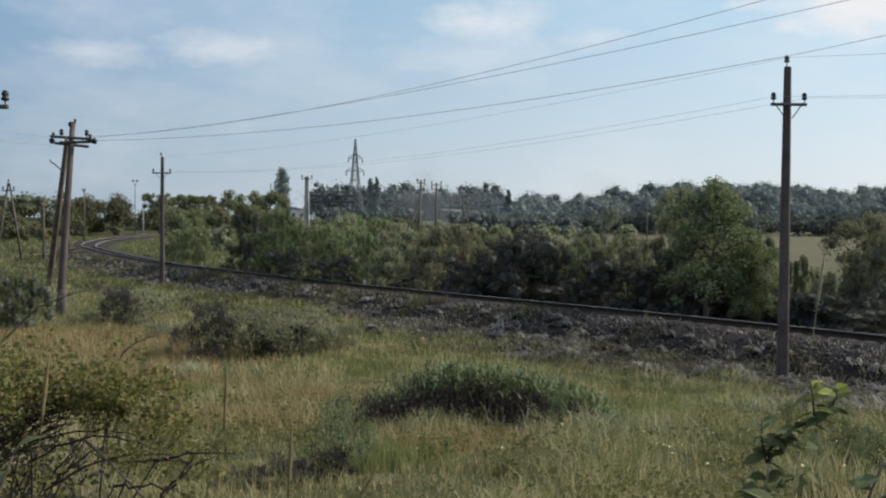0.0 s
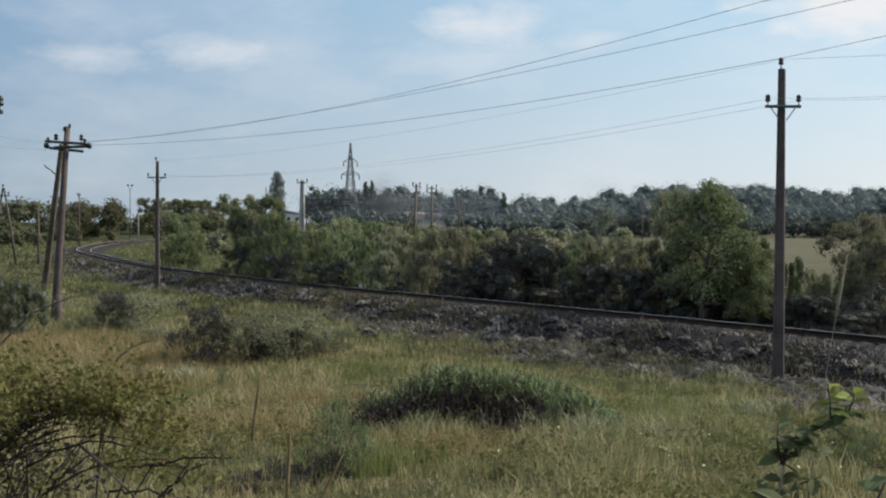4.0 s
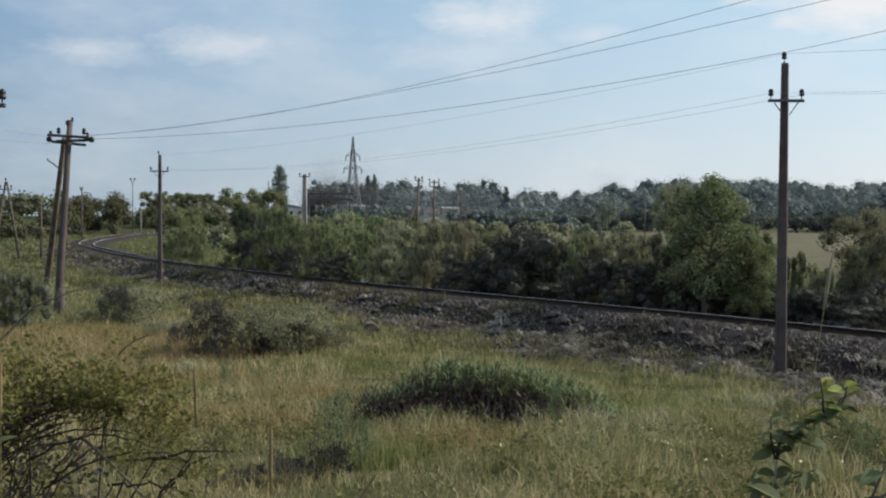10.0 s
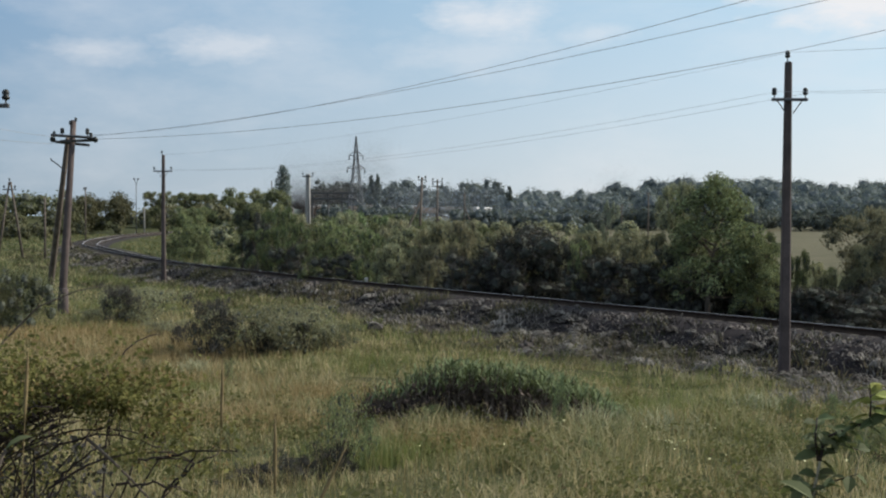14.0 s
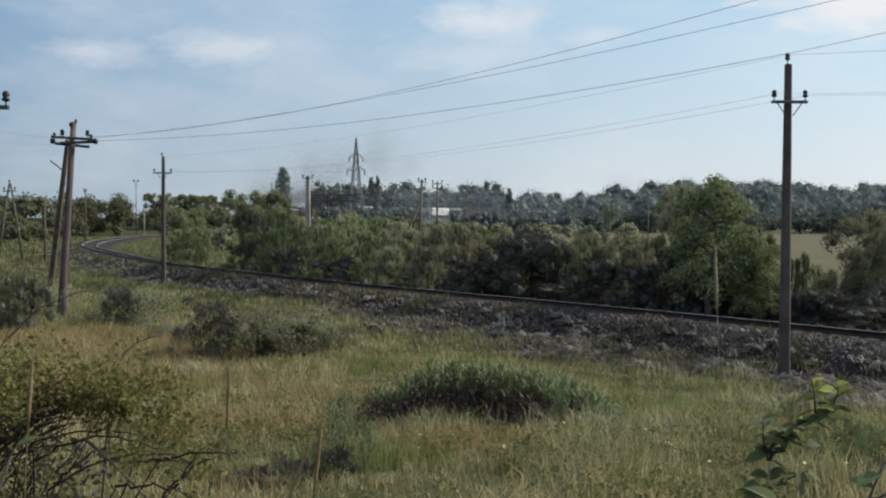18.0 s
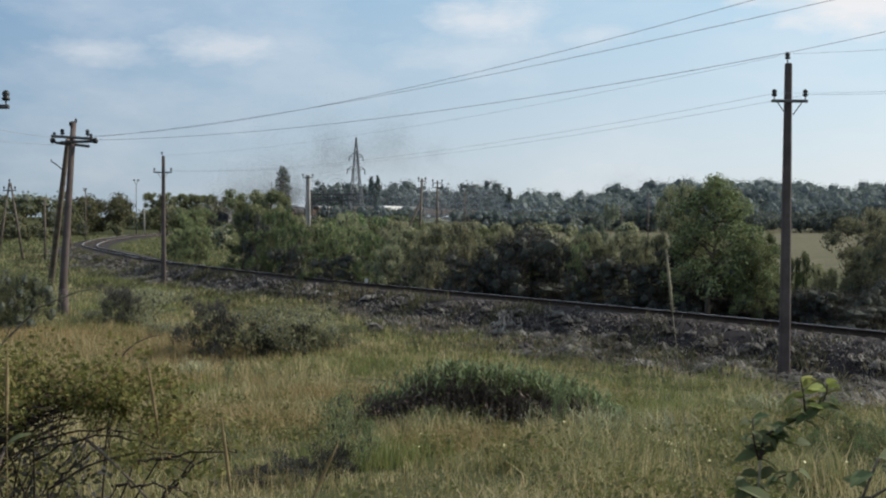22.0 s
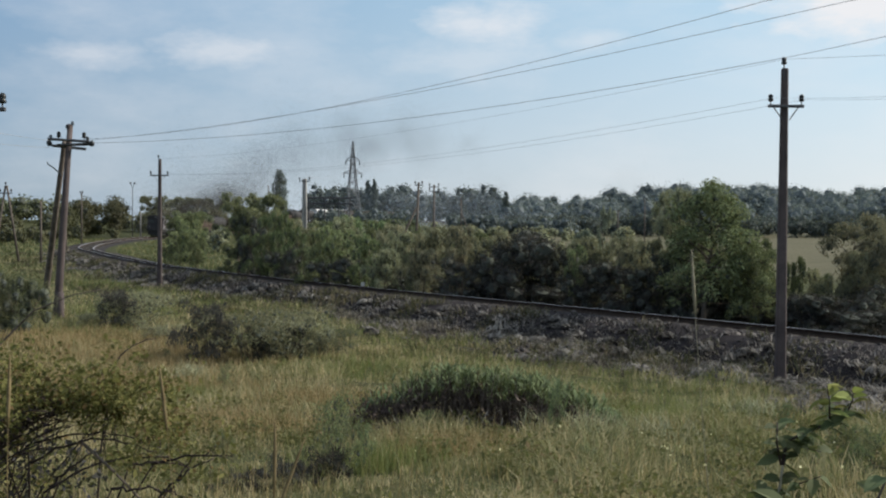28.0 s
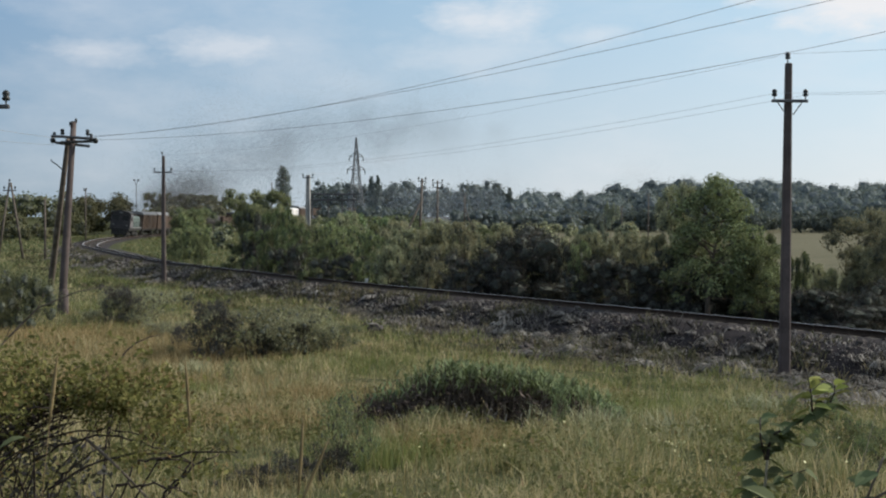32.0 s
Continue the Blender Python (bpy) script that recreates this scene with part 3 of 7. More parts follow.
def crown_points(rng, n, clumps, spread, lift=0.25):
    """Spots that thin out from the clumps' middles, and the way out from each clump's middle."""
    w = clumps[:, 3] ** 2
    c = clumps[rng.choice(len(clumps), n, p=w / w.sum())]
    r = rng.normal(size=(n, 3))
    r[:, 2] += lift
    r /= np.linalg.norm(r, axis=1, keepdims=True)
    rad = np.clip(np.abs(0.82 + 0.22 * rng.normal(size=n)), 0, 1.12)
    return c[:, :3] + r * (rad * c[:, 3] * spread)[:, None] * np.array([1, 1, 0.8]), r


def make_tree(name, seed, height, width, n_leaves, leaf, material, label, category, trunk_share=0.25, stems=1, clump=0.34, low=0.12, limbs=9, shape=1.0, core=0.42, loose=0.45, lift=0.6):
    """A tapered trunk or several stems with limbs, and an uneven crown of leaf clumps. Base at the origin."""
    rng = np.random.default_rng(seed)
    root = thing(name, 0, 0, 0, 0, label, category)
    clumps = []
    for s in range(stems):
        wood = Build()
        off = rng.normal(size=2) * (0.12 * width if stems > 1 else 0.0)
        lean = rng.normal(size=2) * 0.1 * height + off * 1.6
        top = height * rng.uniform(0.78, 0.95)
        spine = [np.array([off[0] * 0.3, off[1] * 0.3, -0.25])]
        for i in range(1, 7):
            f = i / 6
            spine.append(np.array([off[0] + lean[0] * f * f, off[1] + lean[1] * f * f, top * f]) + rng.normal(size=3) * 0.025 * height * (0.3 + f) * (1, 1, 0.2))
        r0 = height * (0.022 if stems == 1 else 0.013)
        wood.tube(spine, [r0 * 1.35] + [r0 * (1 - 0.85 * i / 6) for i in range(1, 7)], 7)
        for k in range(limbs):
            f = trunk_share + (1 - trunk_share) * (k + rng.random() * 0.8) / limbs
            f = min(f, 0.97)
            i = f * 6
            base = spine[int(i)] + (spine[min(int(i) + 1, 6)] - spine[int(i)]) * (i - int(i))
            a = k * 2.4 + rng.random() * 1.2
            reach = width * 0.5 * rng.uniform(0.6, 1.12) * math.sqrt(max(0.1, 1 - (max(0, f - 0.4) / 0.63) ** 2)) * shape
            end = base + np.array([math.cos(a) * reach, math.sin(a) * reach, reach * rng.uniform(0.05, 0.7) * (0.25 + 0.75 * f)])
            end[2] = min(end[2], height)
            mid = (base + end) / 2 + rng.normal(size=3) * 0.05 * width + np.array([0, 0, 0.05 * width])
            wood.tube([base, mid, end], [r0 * 0.42, r0 * 0.26, r0 * 0.1], 5)
            for q, w in ((end, 1.0), (mid + rng.normal(size=3) * 0.05 * width, 0.85))[:2 if rng.random() < 0.55 else 1]:
                clumps.append((*q, clump * width * 0.5 * w * rng.uniform(0.45, 1.35)))
        clumps.append((*spine[6], clump * width * 0.42))
        wood.done("trunk" if stems == 1 else "stem", M_BARK, root)
    clumps = np.array(clumps)
    clumps = clumps[clumps[:, 2] > low * height]
    pos, way = crown_points(rng, n_leaves, clumps, 1.0, lift)
    keep = pos[:, 2] > low * height * 0.4
    v, q = leaves(rng, pos[keep], leaf, out=way[keep], loose=loose)
    mx, my = float(np.median(pos[:, 0])), float(np.median(pos[:, 1]))
    root["spread"] = [float(2 * np.percentile(np.hypot(pos[:, 0] - mx, pos[:, 1] - my), 72)), float(np.percentile(pos[:, 2], 99.95)), mx, my]
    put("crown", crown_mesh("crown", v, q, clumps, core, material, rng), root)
    return root


def scatter(proto, rows, rng, used):
    """rows: x, y, width and height in metres. The first goes to the prototype itself."""
    wide, high, mx, my = proto["spread"]
    for x, y, w, h in rows:
        k = w / wide * rng.uniform(0.86, 1.0)
        m = Matrix.Translation((x, y, land1(x, y) - 0.05)) @ Matrix.Rotation(rng.random() * 6.28, 4, "Z") @ Matrix.Diagonal((k, k, h / high, 1)) @ Matrix.Translation((-mx, -my, 0))
        if proto.name in used:
            copy_thing(proto, m)
        else:
            used.add(proto.name)
            proto.matrix_basis = m


def make_hedgerow():
    rng = np.random.default_rng(11)
    used = set()
    big = make_tree("tree", 8, 5.6, 4.0, 13000, 0.13, M_LEAF_YOUNG, "young broad-leaved tree with open leafy crown beside the railway", "tree", 0.14, 1, 0.3, 0.06, 30, 1.0, 0.2)
    edge = make_tree("tree", 14, 4.8, 3.2, 16000, 0.1, M_LEAF_OLIVE, "dusky olive tree beside the field gap", "tree", 0.12, 2, 0.32, 0.04, 12, 1.0, 0.4)
    tall = make_tree("tree", 9, 6.0, 4.0, 15000, 0.13, M_LEAF, "leafy green tree behind the railway", "tree", 0.06, 3, 0.3, 0.02, 10, 0.95, 0.5)
    green = make_tree("shrub", 33, 3.2, 3.0, 7500, 0.12, M_LEAF_FRESH, "fresh green shrub behind the railway", "shrub", 0.06, 4, 0.3, 0.03, 6, 1.0, 0.4)
    olive = make_tree("shrub", 21, 3.4, 3.2, 7500, 0.12, M_LEAF_OLIVE, "olive-green wild shrub behind the railway", "shrub", 0.06, 4, 0.3, 0.03, 6, 1.0, 0.4)
    dark = make_tree("shrub", 45, 2.9, 3.0, 9000, 0.09, M_LEAF_DARK, "dense dark thorn shrub behind the railway, partly standing in for shade", "shrub", 0.05, 4, 0.4, 0.03, 6, 1.0, 0.55)
    pale = make_tree("shrub", 52, 3.6, 1.8, 3600, 0.1, M_LEAF_SILVER, "slender silvery shrub before the far field", "shrub", 0.1, 3, 0.3, 0.05, 6, 1.0, 0.2)
    scatter(big, [(9.35, 35.7, 2.7, 5.05), (10.45, 35.2, 1.9, 3.7)], rng, used)
    scatter(edge, [(15.6, 37.5, 3.2, 4.6), (14.6, 36.4, 2.0, 3.6), (17.6, 41.0, 2.6, 5.1), (17.4, 36.5, 2.6, 4.6), (20.5, 37.0, 3.2, 4.8), (8.5, 37.0, 2.2, 4.9)], rng, used)
    scatter(tall, [(-12.1, 66, 3.3, 5.4), (-13.3, 70, 1.8, 5.2), (-10.9, 63, 2.4, 4.7), (-26.6, 110, 4.0, 6.0), (-24.7, 98, 2.5, 5.3), (11.5, 37.5, 1.6, 3.9),
                   (-71.8, 258, 6.0, 11.2), (-82.5, 330, 9.0, 10.6), (-77.0, 334, 9.0, 10.2), (-71.5, 328, 8.5, 10.0), (-86.0, 338, 8.0, 9.6), (-11.9, 72, 2.8, 5.2)], rng, used)
    scatter(green, [(-21.8, 88, 2.8, 3.4), (-20.0, 84, 1.3, 2.4), (-23.6, 92, 2.3, 2.6), (-9.1, 58, 1.9, 3.9), (-8.0, 55.5, 1.8, 3.1), (-5.2, 52, 2.3, 3.2), (-6.4, 51.5, 1.7, 2.5), (-5.3, 66, 3.2, 4.7),
                    (-7.7, 70, 2.7, 4.3), (-3.8, 64, 2.4, 4.3), (-3.5, 50, 1.9, 2.8), (12.4, 36.5, 1.0, 2.9), (5.3, 41.5, 1.0, 2.6), (11.5, 39, 2.3, 3.4), (-10.2, 59, 1.9, 2.8)], rng, used)
    scatter(green, [(1.5, 57, 2.5, 3.9), (14.5, 40, 1.7, 2.5), (10.5, 35.2, 1.1, 2.3), (-6.8, 62, 2.4, 3.6), (0.4, 66, 2.8, 3.6), (-2.2, 70, 3.0, 3.8), (4.6, 60, 2.8, 3.2), (7.6, 62, 3.0, 3.1)], rng, used)
    scatter(olive, [(-8.5, 64, 2.4, 3.7), (-5.8, 60, 2.6, 4.0), (-2.7, 57, 2.5, 3.8), (-1.4, 60, 2.6, 3.6), (0.1, 58, 2.5, 3.7), (-1.8, 49, 2.1, 2.8), (-0.5, 49, 2.4, 3.1), (0.7, 47.5, 2.1, 3.2), (2.3, 52, 2.6, 3.4),
                    (3.6, 47, 2.8, 3.4), (5.6, 48, 2.4, 3.3), (6.8, 46, 2.3, 3.5), (8.3, 47, 2.3, 3.3), (9.1, 45, 2.2, 3.5), (6.2, 42, 1.8, 3.0), (7.3, 40, 2.0, 2.9), (8.1, 38.5, 1.7, 2.8), (8.8, 38, 1.5, 3.4)], rng, used)
    scatter(olive, [(-2.7, 47.5, 1.6, 2.1), (-0.9, 46.5, 1.8, 2.1), (13.8, 38, 1.5, 2.6), (-9.6, 66, 2.6, 3.9), (-4.6, 78, 3.2, 3.6), (-8.2, 80, 3.2, 3.8), (2.6, 58, 2.6, 3.5), (5.2, 54, 2.6, 3.3), (7.4, 52, 2.6, 3.4), (10.2, 50, 2.6, 3.2),
                    (11.6, 44, 2.2, 3.4), (10.4, 41, 2.0, 3.3)], rng, used)
    # several of these stand in for shade under the hedge and in its hollow
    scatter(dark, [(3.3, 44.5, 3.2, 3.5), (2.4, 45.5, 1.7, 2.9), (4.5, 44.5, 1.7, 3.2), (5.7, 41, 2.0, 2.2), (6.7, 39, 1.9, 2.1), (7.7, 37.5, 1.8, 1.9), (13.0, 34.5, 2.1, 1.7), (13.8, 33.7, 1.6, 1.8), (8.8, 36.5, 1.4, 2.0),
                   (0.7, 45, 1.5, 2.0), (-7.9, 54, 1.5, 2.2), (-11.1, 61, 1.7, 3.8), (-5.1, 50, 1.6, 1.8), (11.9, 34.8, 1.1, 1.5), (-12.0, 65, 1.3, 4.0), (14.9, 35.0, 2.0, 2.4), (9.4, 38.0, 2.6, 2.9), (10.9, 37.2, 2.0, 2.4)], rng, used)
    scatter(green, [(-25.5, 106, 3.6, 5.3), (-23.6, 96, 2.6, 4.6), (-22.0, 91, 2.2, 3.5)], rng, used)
    # low dark filler shrubs, added to close bright gaps at the hedge's foot
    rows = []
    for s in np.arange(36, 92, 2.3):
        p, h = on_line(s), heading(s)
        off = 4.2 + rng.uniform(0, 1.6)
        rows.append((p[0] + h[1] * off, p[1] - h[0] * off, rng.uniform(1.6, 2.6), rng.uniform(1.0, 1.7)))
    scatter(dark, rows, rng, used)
    scatter(pale, [(6.9, 50, 1.4, 4.3), (8.0, 51, 1.1, 4.1)], rng, used)


make_hedgerow()


def make_woods():
    """Far woods and tree belts: each belt is one mesh of many crowns."""
    def belt(name, seed, count, xr, yr, hr, cards, leaf, label, material=M_LEAF_HAZED, core=0.5, wide=(0.65, 0.9), inner=None, loose=0.3):
        rng = np.random.default_rng(seed)
        V, W, C = [], [], []
        for _ in range(count):
            x, y = rng.uniform(*xr), rng.uniform(*yr)
            if abs(float(track_side(x, y)[0])) < 9:
                continue
            h = rng.uniform(*hr)
            w = h * rng.uniform(*wide)
            nb = 18
            r = rng.normal(size=(nb, 3))
            r *= (rng.uniform(0.35, 1.0, nb) / np.linalg.norm(r, axis=1))[:, None]
            cl = np.column_stack([x + r[:, 0] * w * 0.36, y + r[:, 1] * w * 0.36, land1(x, y) + h * (0.5 + 0.38 * r[:, 2]), w * rng.uniform(0.22, 0.36, nb)])
            p, w_ = crown_points(rng, cards, cl, 1.0)
            V.append(p)
            W.append(w_)
            C.append(cl)
        v, q = leaves(rng, np.concatenate(V), leaf, 0.2, 0.4, 0.8, out=np.concatenate(W), loose=loose)
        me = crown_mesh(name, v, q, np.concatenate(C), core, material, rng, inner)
        return tagged(put(name, me), label, "woodland", kind="stuff")
    belt("far_woods", 1, 330, (20, 330), (430, 545), (10, 13.4), 900, 0.62, "hazy green wooded ridge beyond the fields", wide=(0.9, 1.5), core=0.5, inner=M_HAZED_INNER, loose=0.18)
    belt("far_woods", 2, 200, (330, 700), (400, 640), (11, 14), 110, 1.7, "hazy green wooded ridge beyond the fields", wide=(0.9, 1.3), core=0.5, inner=M_HAZED_INNER)
    belt("middle_woods", 3, 120, (-75, 30), (520, 600), (15, 23), 520, 0.8, "haze-tinted trees round the depot", core=0.42, inner=M_HAZED_INNER, wide=(0.4, 0.7))
    belt("bend_trees", 14, 4, (-84, -75), (232, 256), (9.5, 11.5), 3200, 0.36, "pointed leafy trees at the railway bend", M_LEAF_WOOD, wide=(0.5, 0.65), core=0.4)
    belt("west_woods", 4, 30, (-112, -76), (180, 250), (4.0, 7.6), 1900, 0.4, "green trees left of the railway bend", M_LEAF_WOOD, wide=(0.9, 1.3), core=0.4)
    belt("west_woods", 5, 70, (-260, -128), (260, 400), (7, 10), 700, 0.7, "green trees left of the railway bend", M_LEAF_WOOD, wide=(0.8, 1.2), core=0.4)
    belt("bend_woods", 18, 34, (-92, -50), (285, 330), (5, 7.5), 1000, 0.5, "low green trees behind the railway bend", M_LEAF_WOOD, wide=(0.9, 1.3), core=0.4)
    belt("bend_scrub", 17, 30, (-92, -60), (150, 215), (1.6, 3.4), 900, 0.24, "low green scrub in the meadow", M_LEAF_WOOD)
    belt("scrub_belt", 6, 90, (-40, 34), (130, 330), (2.6, 4.2), 420, 0.42, "grey-green scrub between the fields", M_LEAF_OLIVE)
    belt("scrub_belt", 16, 60, (-44, -6), (205, 300), (3.8, 5.8), 560, 0.4, "leafy scrub before the distant line", M_LEAF)
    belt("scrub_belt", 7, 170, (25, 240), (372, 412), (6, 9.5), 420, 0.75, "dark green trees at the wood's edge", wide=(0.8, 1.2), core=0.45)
    belt("depot_scrub", 21, 40, (-62, -9), (335, 362), (5.0, 6.8), 600, 0.5, "haze-tinted scrub before the depot line", wide=(0.9, 1.3), inner=M_HAZED_INNER)
    belt("depot_scrub", 22, 34, (3, 44), (335, 362), (5.0, 6.8), 600, 0.5, "haze-tinted scrub before the depot line", wide=(0.9, 1.3), inner=M_HAZED_INNER)
    belt("rear_woods", 8, 260, (-700, 700), (-420, -160), (9, 15), 60, 1.4, "trees behind the meadow")
    belt("east_woods", 9, 150, (330, 900), (-160, 420), (9, 15), 60, 1.4, "trees beyond the fields")


make_woods()


# ================= poles, tower, wires =================
def insulator(parent, x, y, z, size=1.0):
    pin = Build().tube([(x, y, z), (x, y, z + 0.1 * size)], 0.012 * size, 6)
    ins = Build().lathe([(0.02 * size, 0.07 * size), (0.05 * size, 0.075 * size), (0.062 * size, 0.11 * size), (0.04 * size, 0.13 * size), (0.055 * size, 0.165 * size),
                         (0.048 * size, 0.2 * size), (0.022 * size, 0.225 * size)], 10, Matrix.Translation((x, y, z)))
    o = ins.done("insulator", M_INSUL, parent, "dark porcelain insulator", True)
    pin.done("pin", M_STEEL, o)


def concrete_pole(x, y, height, rz, label, arm_drop=0.92, arm=0.86, lean=0.0, insul=1.12):
    z = land1(x, y)
    root = thing("utility_pole", x, y, z, rz, label, "utility pole", "poles along the railway")
    a, b = 0.128, 0.082
    shaft = Build()
    vs = []
    for k, h in ((a, -0.6), (a, 0.0), ((a + b) / 2, height / 2), (b, height - 0.03), (b * 0.8, height)):
        c = k * 0.78
        off = lean * max(h, 0) / height
        vs += [(off - k + 0.035, -c, h), (off + k - 0.035, -c, h), (off + k, -c + 0.035, h), (off + k, c - 0.035, h), (off + k - 0.035, c, h), (off - k + 0.035, c, h), (off - k, c - 0.035, h), (off - k, -c + 0.035, h)]
    shaft.add(vs, [(r * 8 + i, r * 8 + (i + 1) % 8, r * 8 + 8 + (i + 1) % 8, r * 8 + 8 + i) for r in range(4) for i in range(8)] + [(39, 38, 37, 36, 35, 34, 33, 32)[::-1]])
    shaft.done("shaft", M_CONCRETE, root, "tapered weathered concrete shaft")
    zc = height - arm_drop
    yc = -0.13
    Build().box((lean - arm / 2, yc - 0.03, zc - 0.035), (lean + arm / 2, yc + 0.04, zc + 0.035), bevel=0.008).done("crossarm", M_STEEL, root, "dark steel crossarm")
    for s in (-1, 1):
        Build().tube([(lean + s * 0.08, yc, zc - 0.33), (lean + s * 0.3, yc, zc - 0.02)], 0.014, 5).done("brace", M_STEEL, root)
        insulator(root, lean + s * (arm / 2 - 0.06), yc, zc + 0.03, insul)
    Build().tube([(lean - 0.05, -0.09, height - 0.25), (lean - 0.05, -0.09, height + 0.06)], 0.014, 5).done("bracket", M_STEEL, root)
    insulator(root, lean - 0.05, -0.09, height, insul)
    return root


P1 = (8.22, 25.00)
P2 = (-15.64, 57.50)
concrete_pole(*P1, 7.5, 0, "grey concrete utility pole with steel crossarm on the grassy slope")
concrete_pole(*P2, 7.15, 0, "slim grey concrete utility pole beside the cinder strip", 0.92, 1.05, 0.0, 0.95)


def angle_pole(x, y, height):
    """The heavy anchor pole: two legs and stacked crossarms."""
    z = land1(x, y)
    root = thing("anchor_pole", x, y, z, 0, "weathered anchor pole with two leaning legs and stacked crossarms", "utility pole", "poles along the railway")
    top = Vector((0.48, 0.2, height))
    for bx, by, r, m in ((0.0, 0.0, 0.165, M_CONCRETE), (-2.8, 6.0, 0.15, M_WOODPOLE)):
        bz = land1(x + bx, y + by) - z
        end = top + (Vector((-0.02, 0.0, 0.3)) if bx == 0 else Vector((-0.36, 0.3, -0.4)))
        Build().tube([(bx - 0.04, by, bz - 0.4), (bx, by, bz), ((bx + end.x) / 2, (by + end.y) / 2, (bz + end.z) / 2), tuple(end)], [r, r, r * 0.82, r * 0.64], 10).done("leg", m, root, "leaning grey leg", True)
    Build().tube([(0.2, -0.2, -0.4), (0.2, -0.2, 1.0)], [0.17, 0.16], 8).done("stub", M_CONCRETE, root, "concrete foot", True)
    for k, (a, b, dz, tilt) in enumerate(((-0.82, 0.8, -0.35, -0.06), (-0.5, 0.92, -0.52, 0.04), (-0.75, 0.6, -0.62, -0.1))):
        yy = 0.2 - 0.24 + 0.12 * k
        Build().tube([(0.48 + a, yy, height + dz - tilt * a * -1), (0.48 + b, yy, height + dz + tilt * b)], 0.062, 6).done("crossarm", M_STEEL, root, "dark steel crossarm")
    for dx, dz, s in ((-0.74, -0.38, 1.1), (-0.42, -0.34, 1.5), (0.58, -0.36, 1.5), (0.72, -0.46, 1.2), (0.12, 0.18, 1.0), (-0.1, 0.05, 1.0)):
        insulator(root, 0.48 + dx, 0.05, height + dz, s)
    for dx in (0.9, -0.78):
        Build().lathe([(0.03, -0.1), (0.11, -0.06), (0.12, 0.05), (0.04, 0.1)], 10, Matrix.Translation((0.48 + dx, 0.0, height - 0.47)) @ Matrix.Rotation(1.4, 4, "Y")).done("end_disc", M_INSUL, root, "dark strain insulator", True)
    Build().tube([(0.2, 0, height - 1.75), (-0.12, 0, height - 1.45), (-0.35, 0, height - 1.3), (-0.38, 0, height - 1.22)], 0.025, 5).done("bracket", M_STEEL, root, "bent lamp bracket")
    return root


AP = (-15.22, 41.00)
angle_pole(*AP, 7.35)


def a_frame(x, y, height, spread, label, depth=0.4):
    z = land1(x, y)
    root = thing("a_frame_pole", x, y, z, 0, label, "utility pole", "poles along the railway")
    for s in (-1, 1):
        Build().tube([(s * spread / 2, s * depth, -0.4), (s * spread / 4, s * depth / 2, height / 2), (s * 0.06, 0, height)], [0.13, 0.11, 0.09], 8).done("leg", M_WOODPOLE, root, smooth=True)
    Build().box((-0.62, -0.16, height - 0.75), (0.62, -0.08, height - 0.66), bevel=0.01).done("crossarm", M_STEEL, root, "dark steel crossarm")
    for dx, dz in ((-0.5, -0.66), (0.5, -0.66), (0, 0.0)):
        insulator(root, dx, -0.12, height + dz, 1.5)
    return root


a_frame(-39.9, 95.00, 7.0, 2.1, "wooden A-frame pole standing in the meadow")


def plain_pole(x, y, height, label, arm=0.0, strut=0.0, wood=True, r=0.12, arms=1, twin=0.0, lean=0.0):
    z = land1(x, y)
    root = thing("utility_pole", x, y, z, 0, label, "utility pole")
    m = M_WOODPOLE if wood else M_PALE_CONCRETE
    for off in ((-twin, twin) if twin else (0,)):
        Build().tube([(off, 0, -0.5), (off + lean / 2, 0, height / 2), (off * 0.8 + lean, 0, height)], [r, r * 0.88, r * 0.72], 8).done("shaft", m, root, smooth=True)
    if strut:
        Build().tube([(strut, 0.5, -0.4), (lean * 0.7, 0, height * 0.72)], [r * 0.9, r * 0.7], 8).done("strut", m, root, "leaning strut", True)
    for k in range(arms if arm else 0):
        Build().box((lean - arm / 2, -0.2, height - 0.35 - k * 0.55), (lean + arm / 2, -0.1, height - 0.25 - k * 0.55), bevel=0.01).done("crossarm", M_STEEL, root)
        for s in (-1, 1):
            insulator(root, lean + s * (arm / 2 - 0.08), -0.15, height - 0.25 - k * 0.55, 1.8)
    return root


plain_pole(-16.16, 122.00, 9.6, "tall twin-shaft concrete pole above the shrubs", 1.3, 0, False, 0.19, 1, 0.15)
plain_pole(-2.87, 112.00, 8.9, "wooden strut pole above the shrubs", 0.9, -3.0, True, 0.16, 1, 0, 0.35)
plain_pole(-0.98, 128.00, 9.2, "wooden pole with two crossarms above the shrubs", 1.3, 0, True, 0.15, 2)
plain_pole(3.52, 190.00, 9.0, "far wooden strut pole among trees", 0.9, 2.6, True, 0.15)
plain_pole(-34.79, 90.00, 5.5, "short grey wooden pole in the meadow", 0, 0, True, 0.11)
plain_pole(-37.90, 105.00, 5.2, "grey wooden pole beside the bend", 0, 0, True, 0.12, lean=-0.4)
plain_pole(-55.57, 160.00, 8.3, "grey wooden pole beside the bend", 0.5, 0, True, 0.13)
plain_pole(-66.8, 230.00, 6.4, "pale concrete post beside the bend trees", 0, 0, False, 0.17)
plain_pole(29.36, 150.00, 7.8, "wooden pole standing in the far scrub", 0.6, 0, True, 0.11)
plain_pole(35.72, 210.00, 7.0, "wooden pole standing in the far scrub", 0.6, 0, True, 0.11)


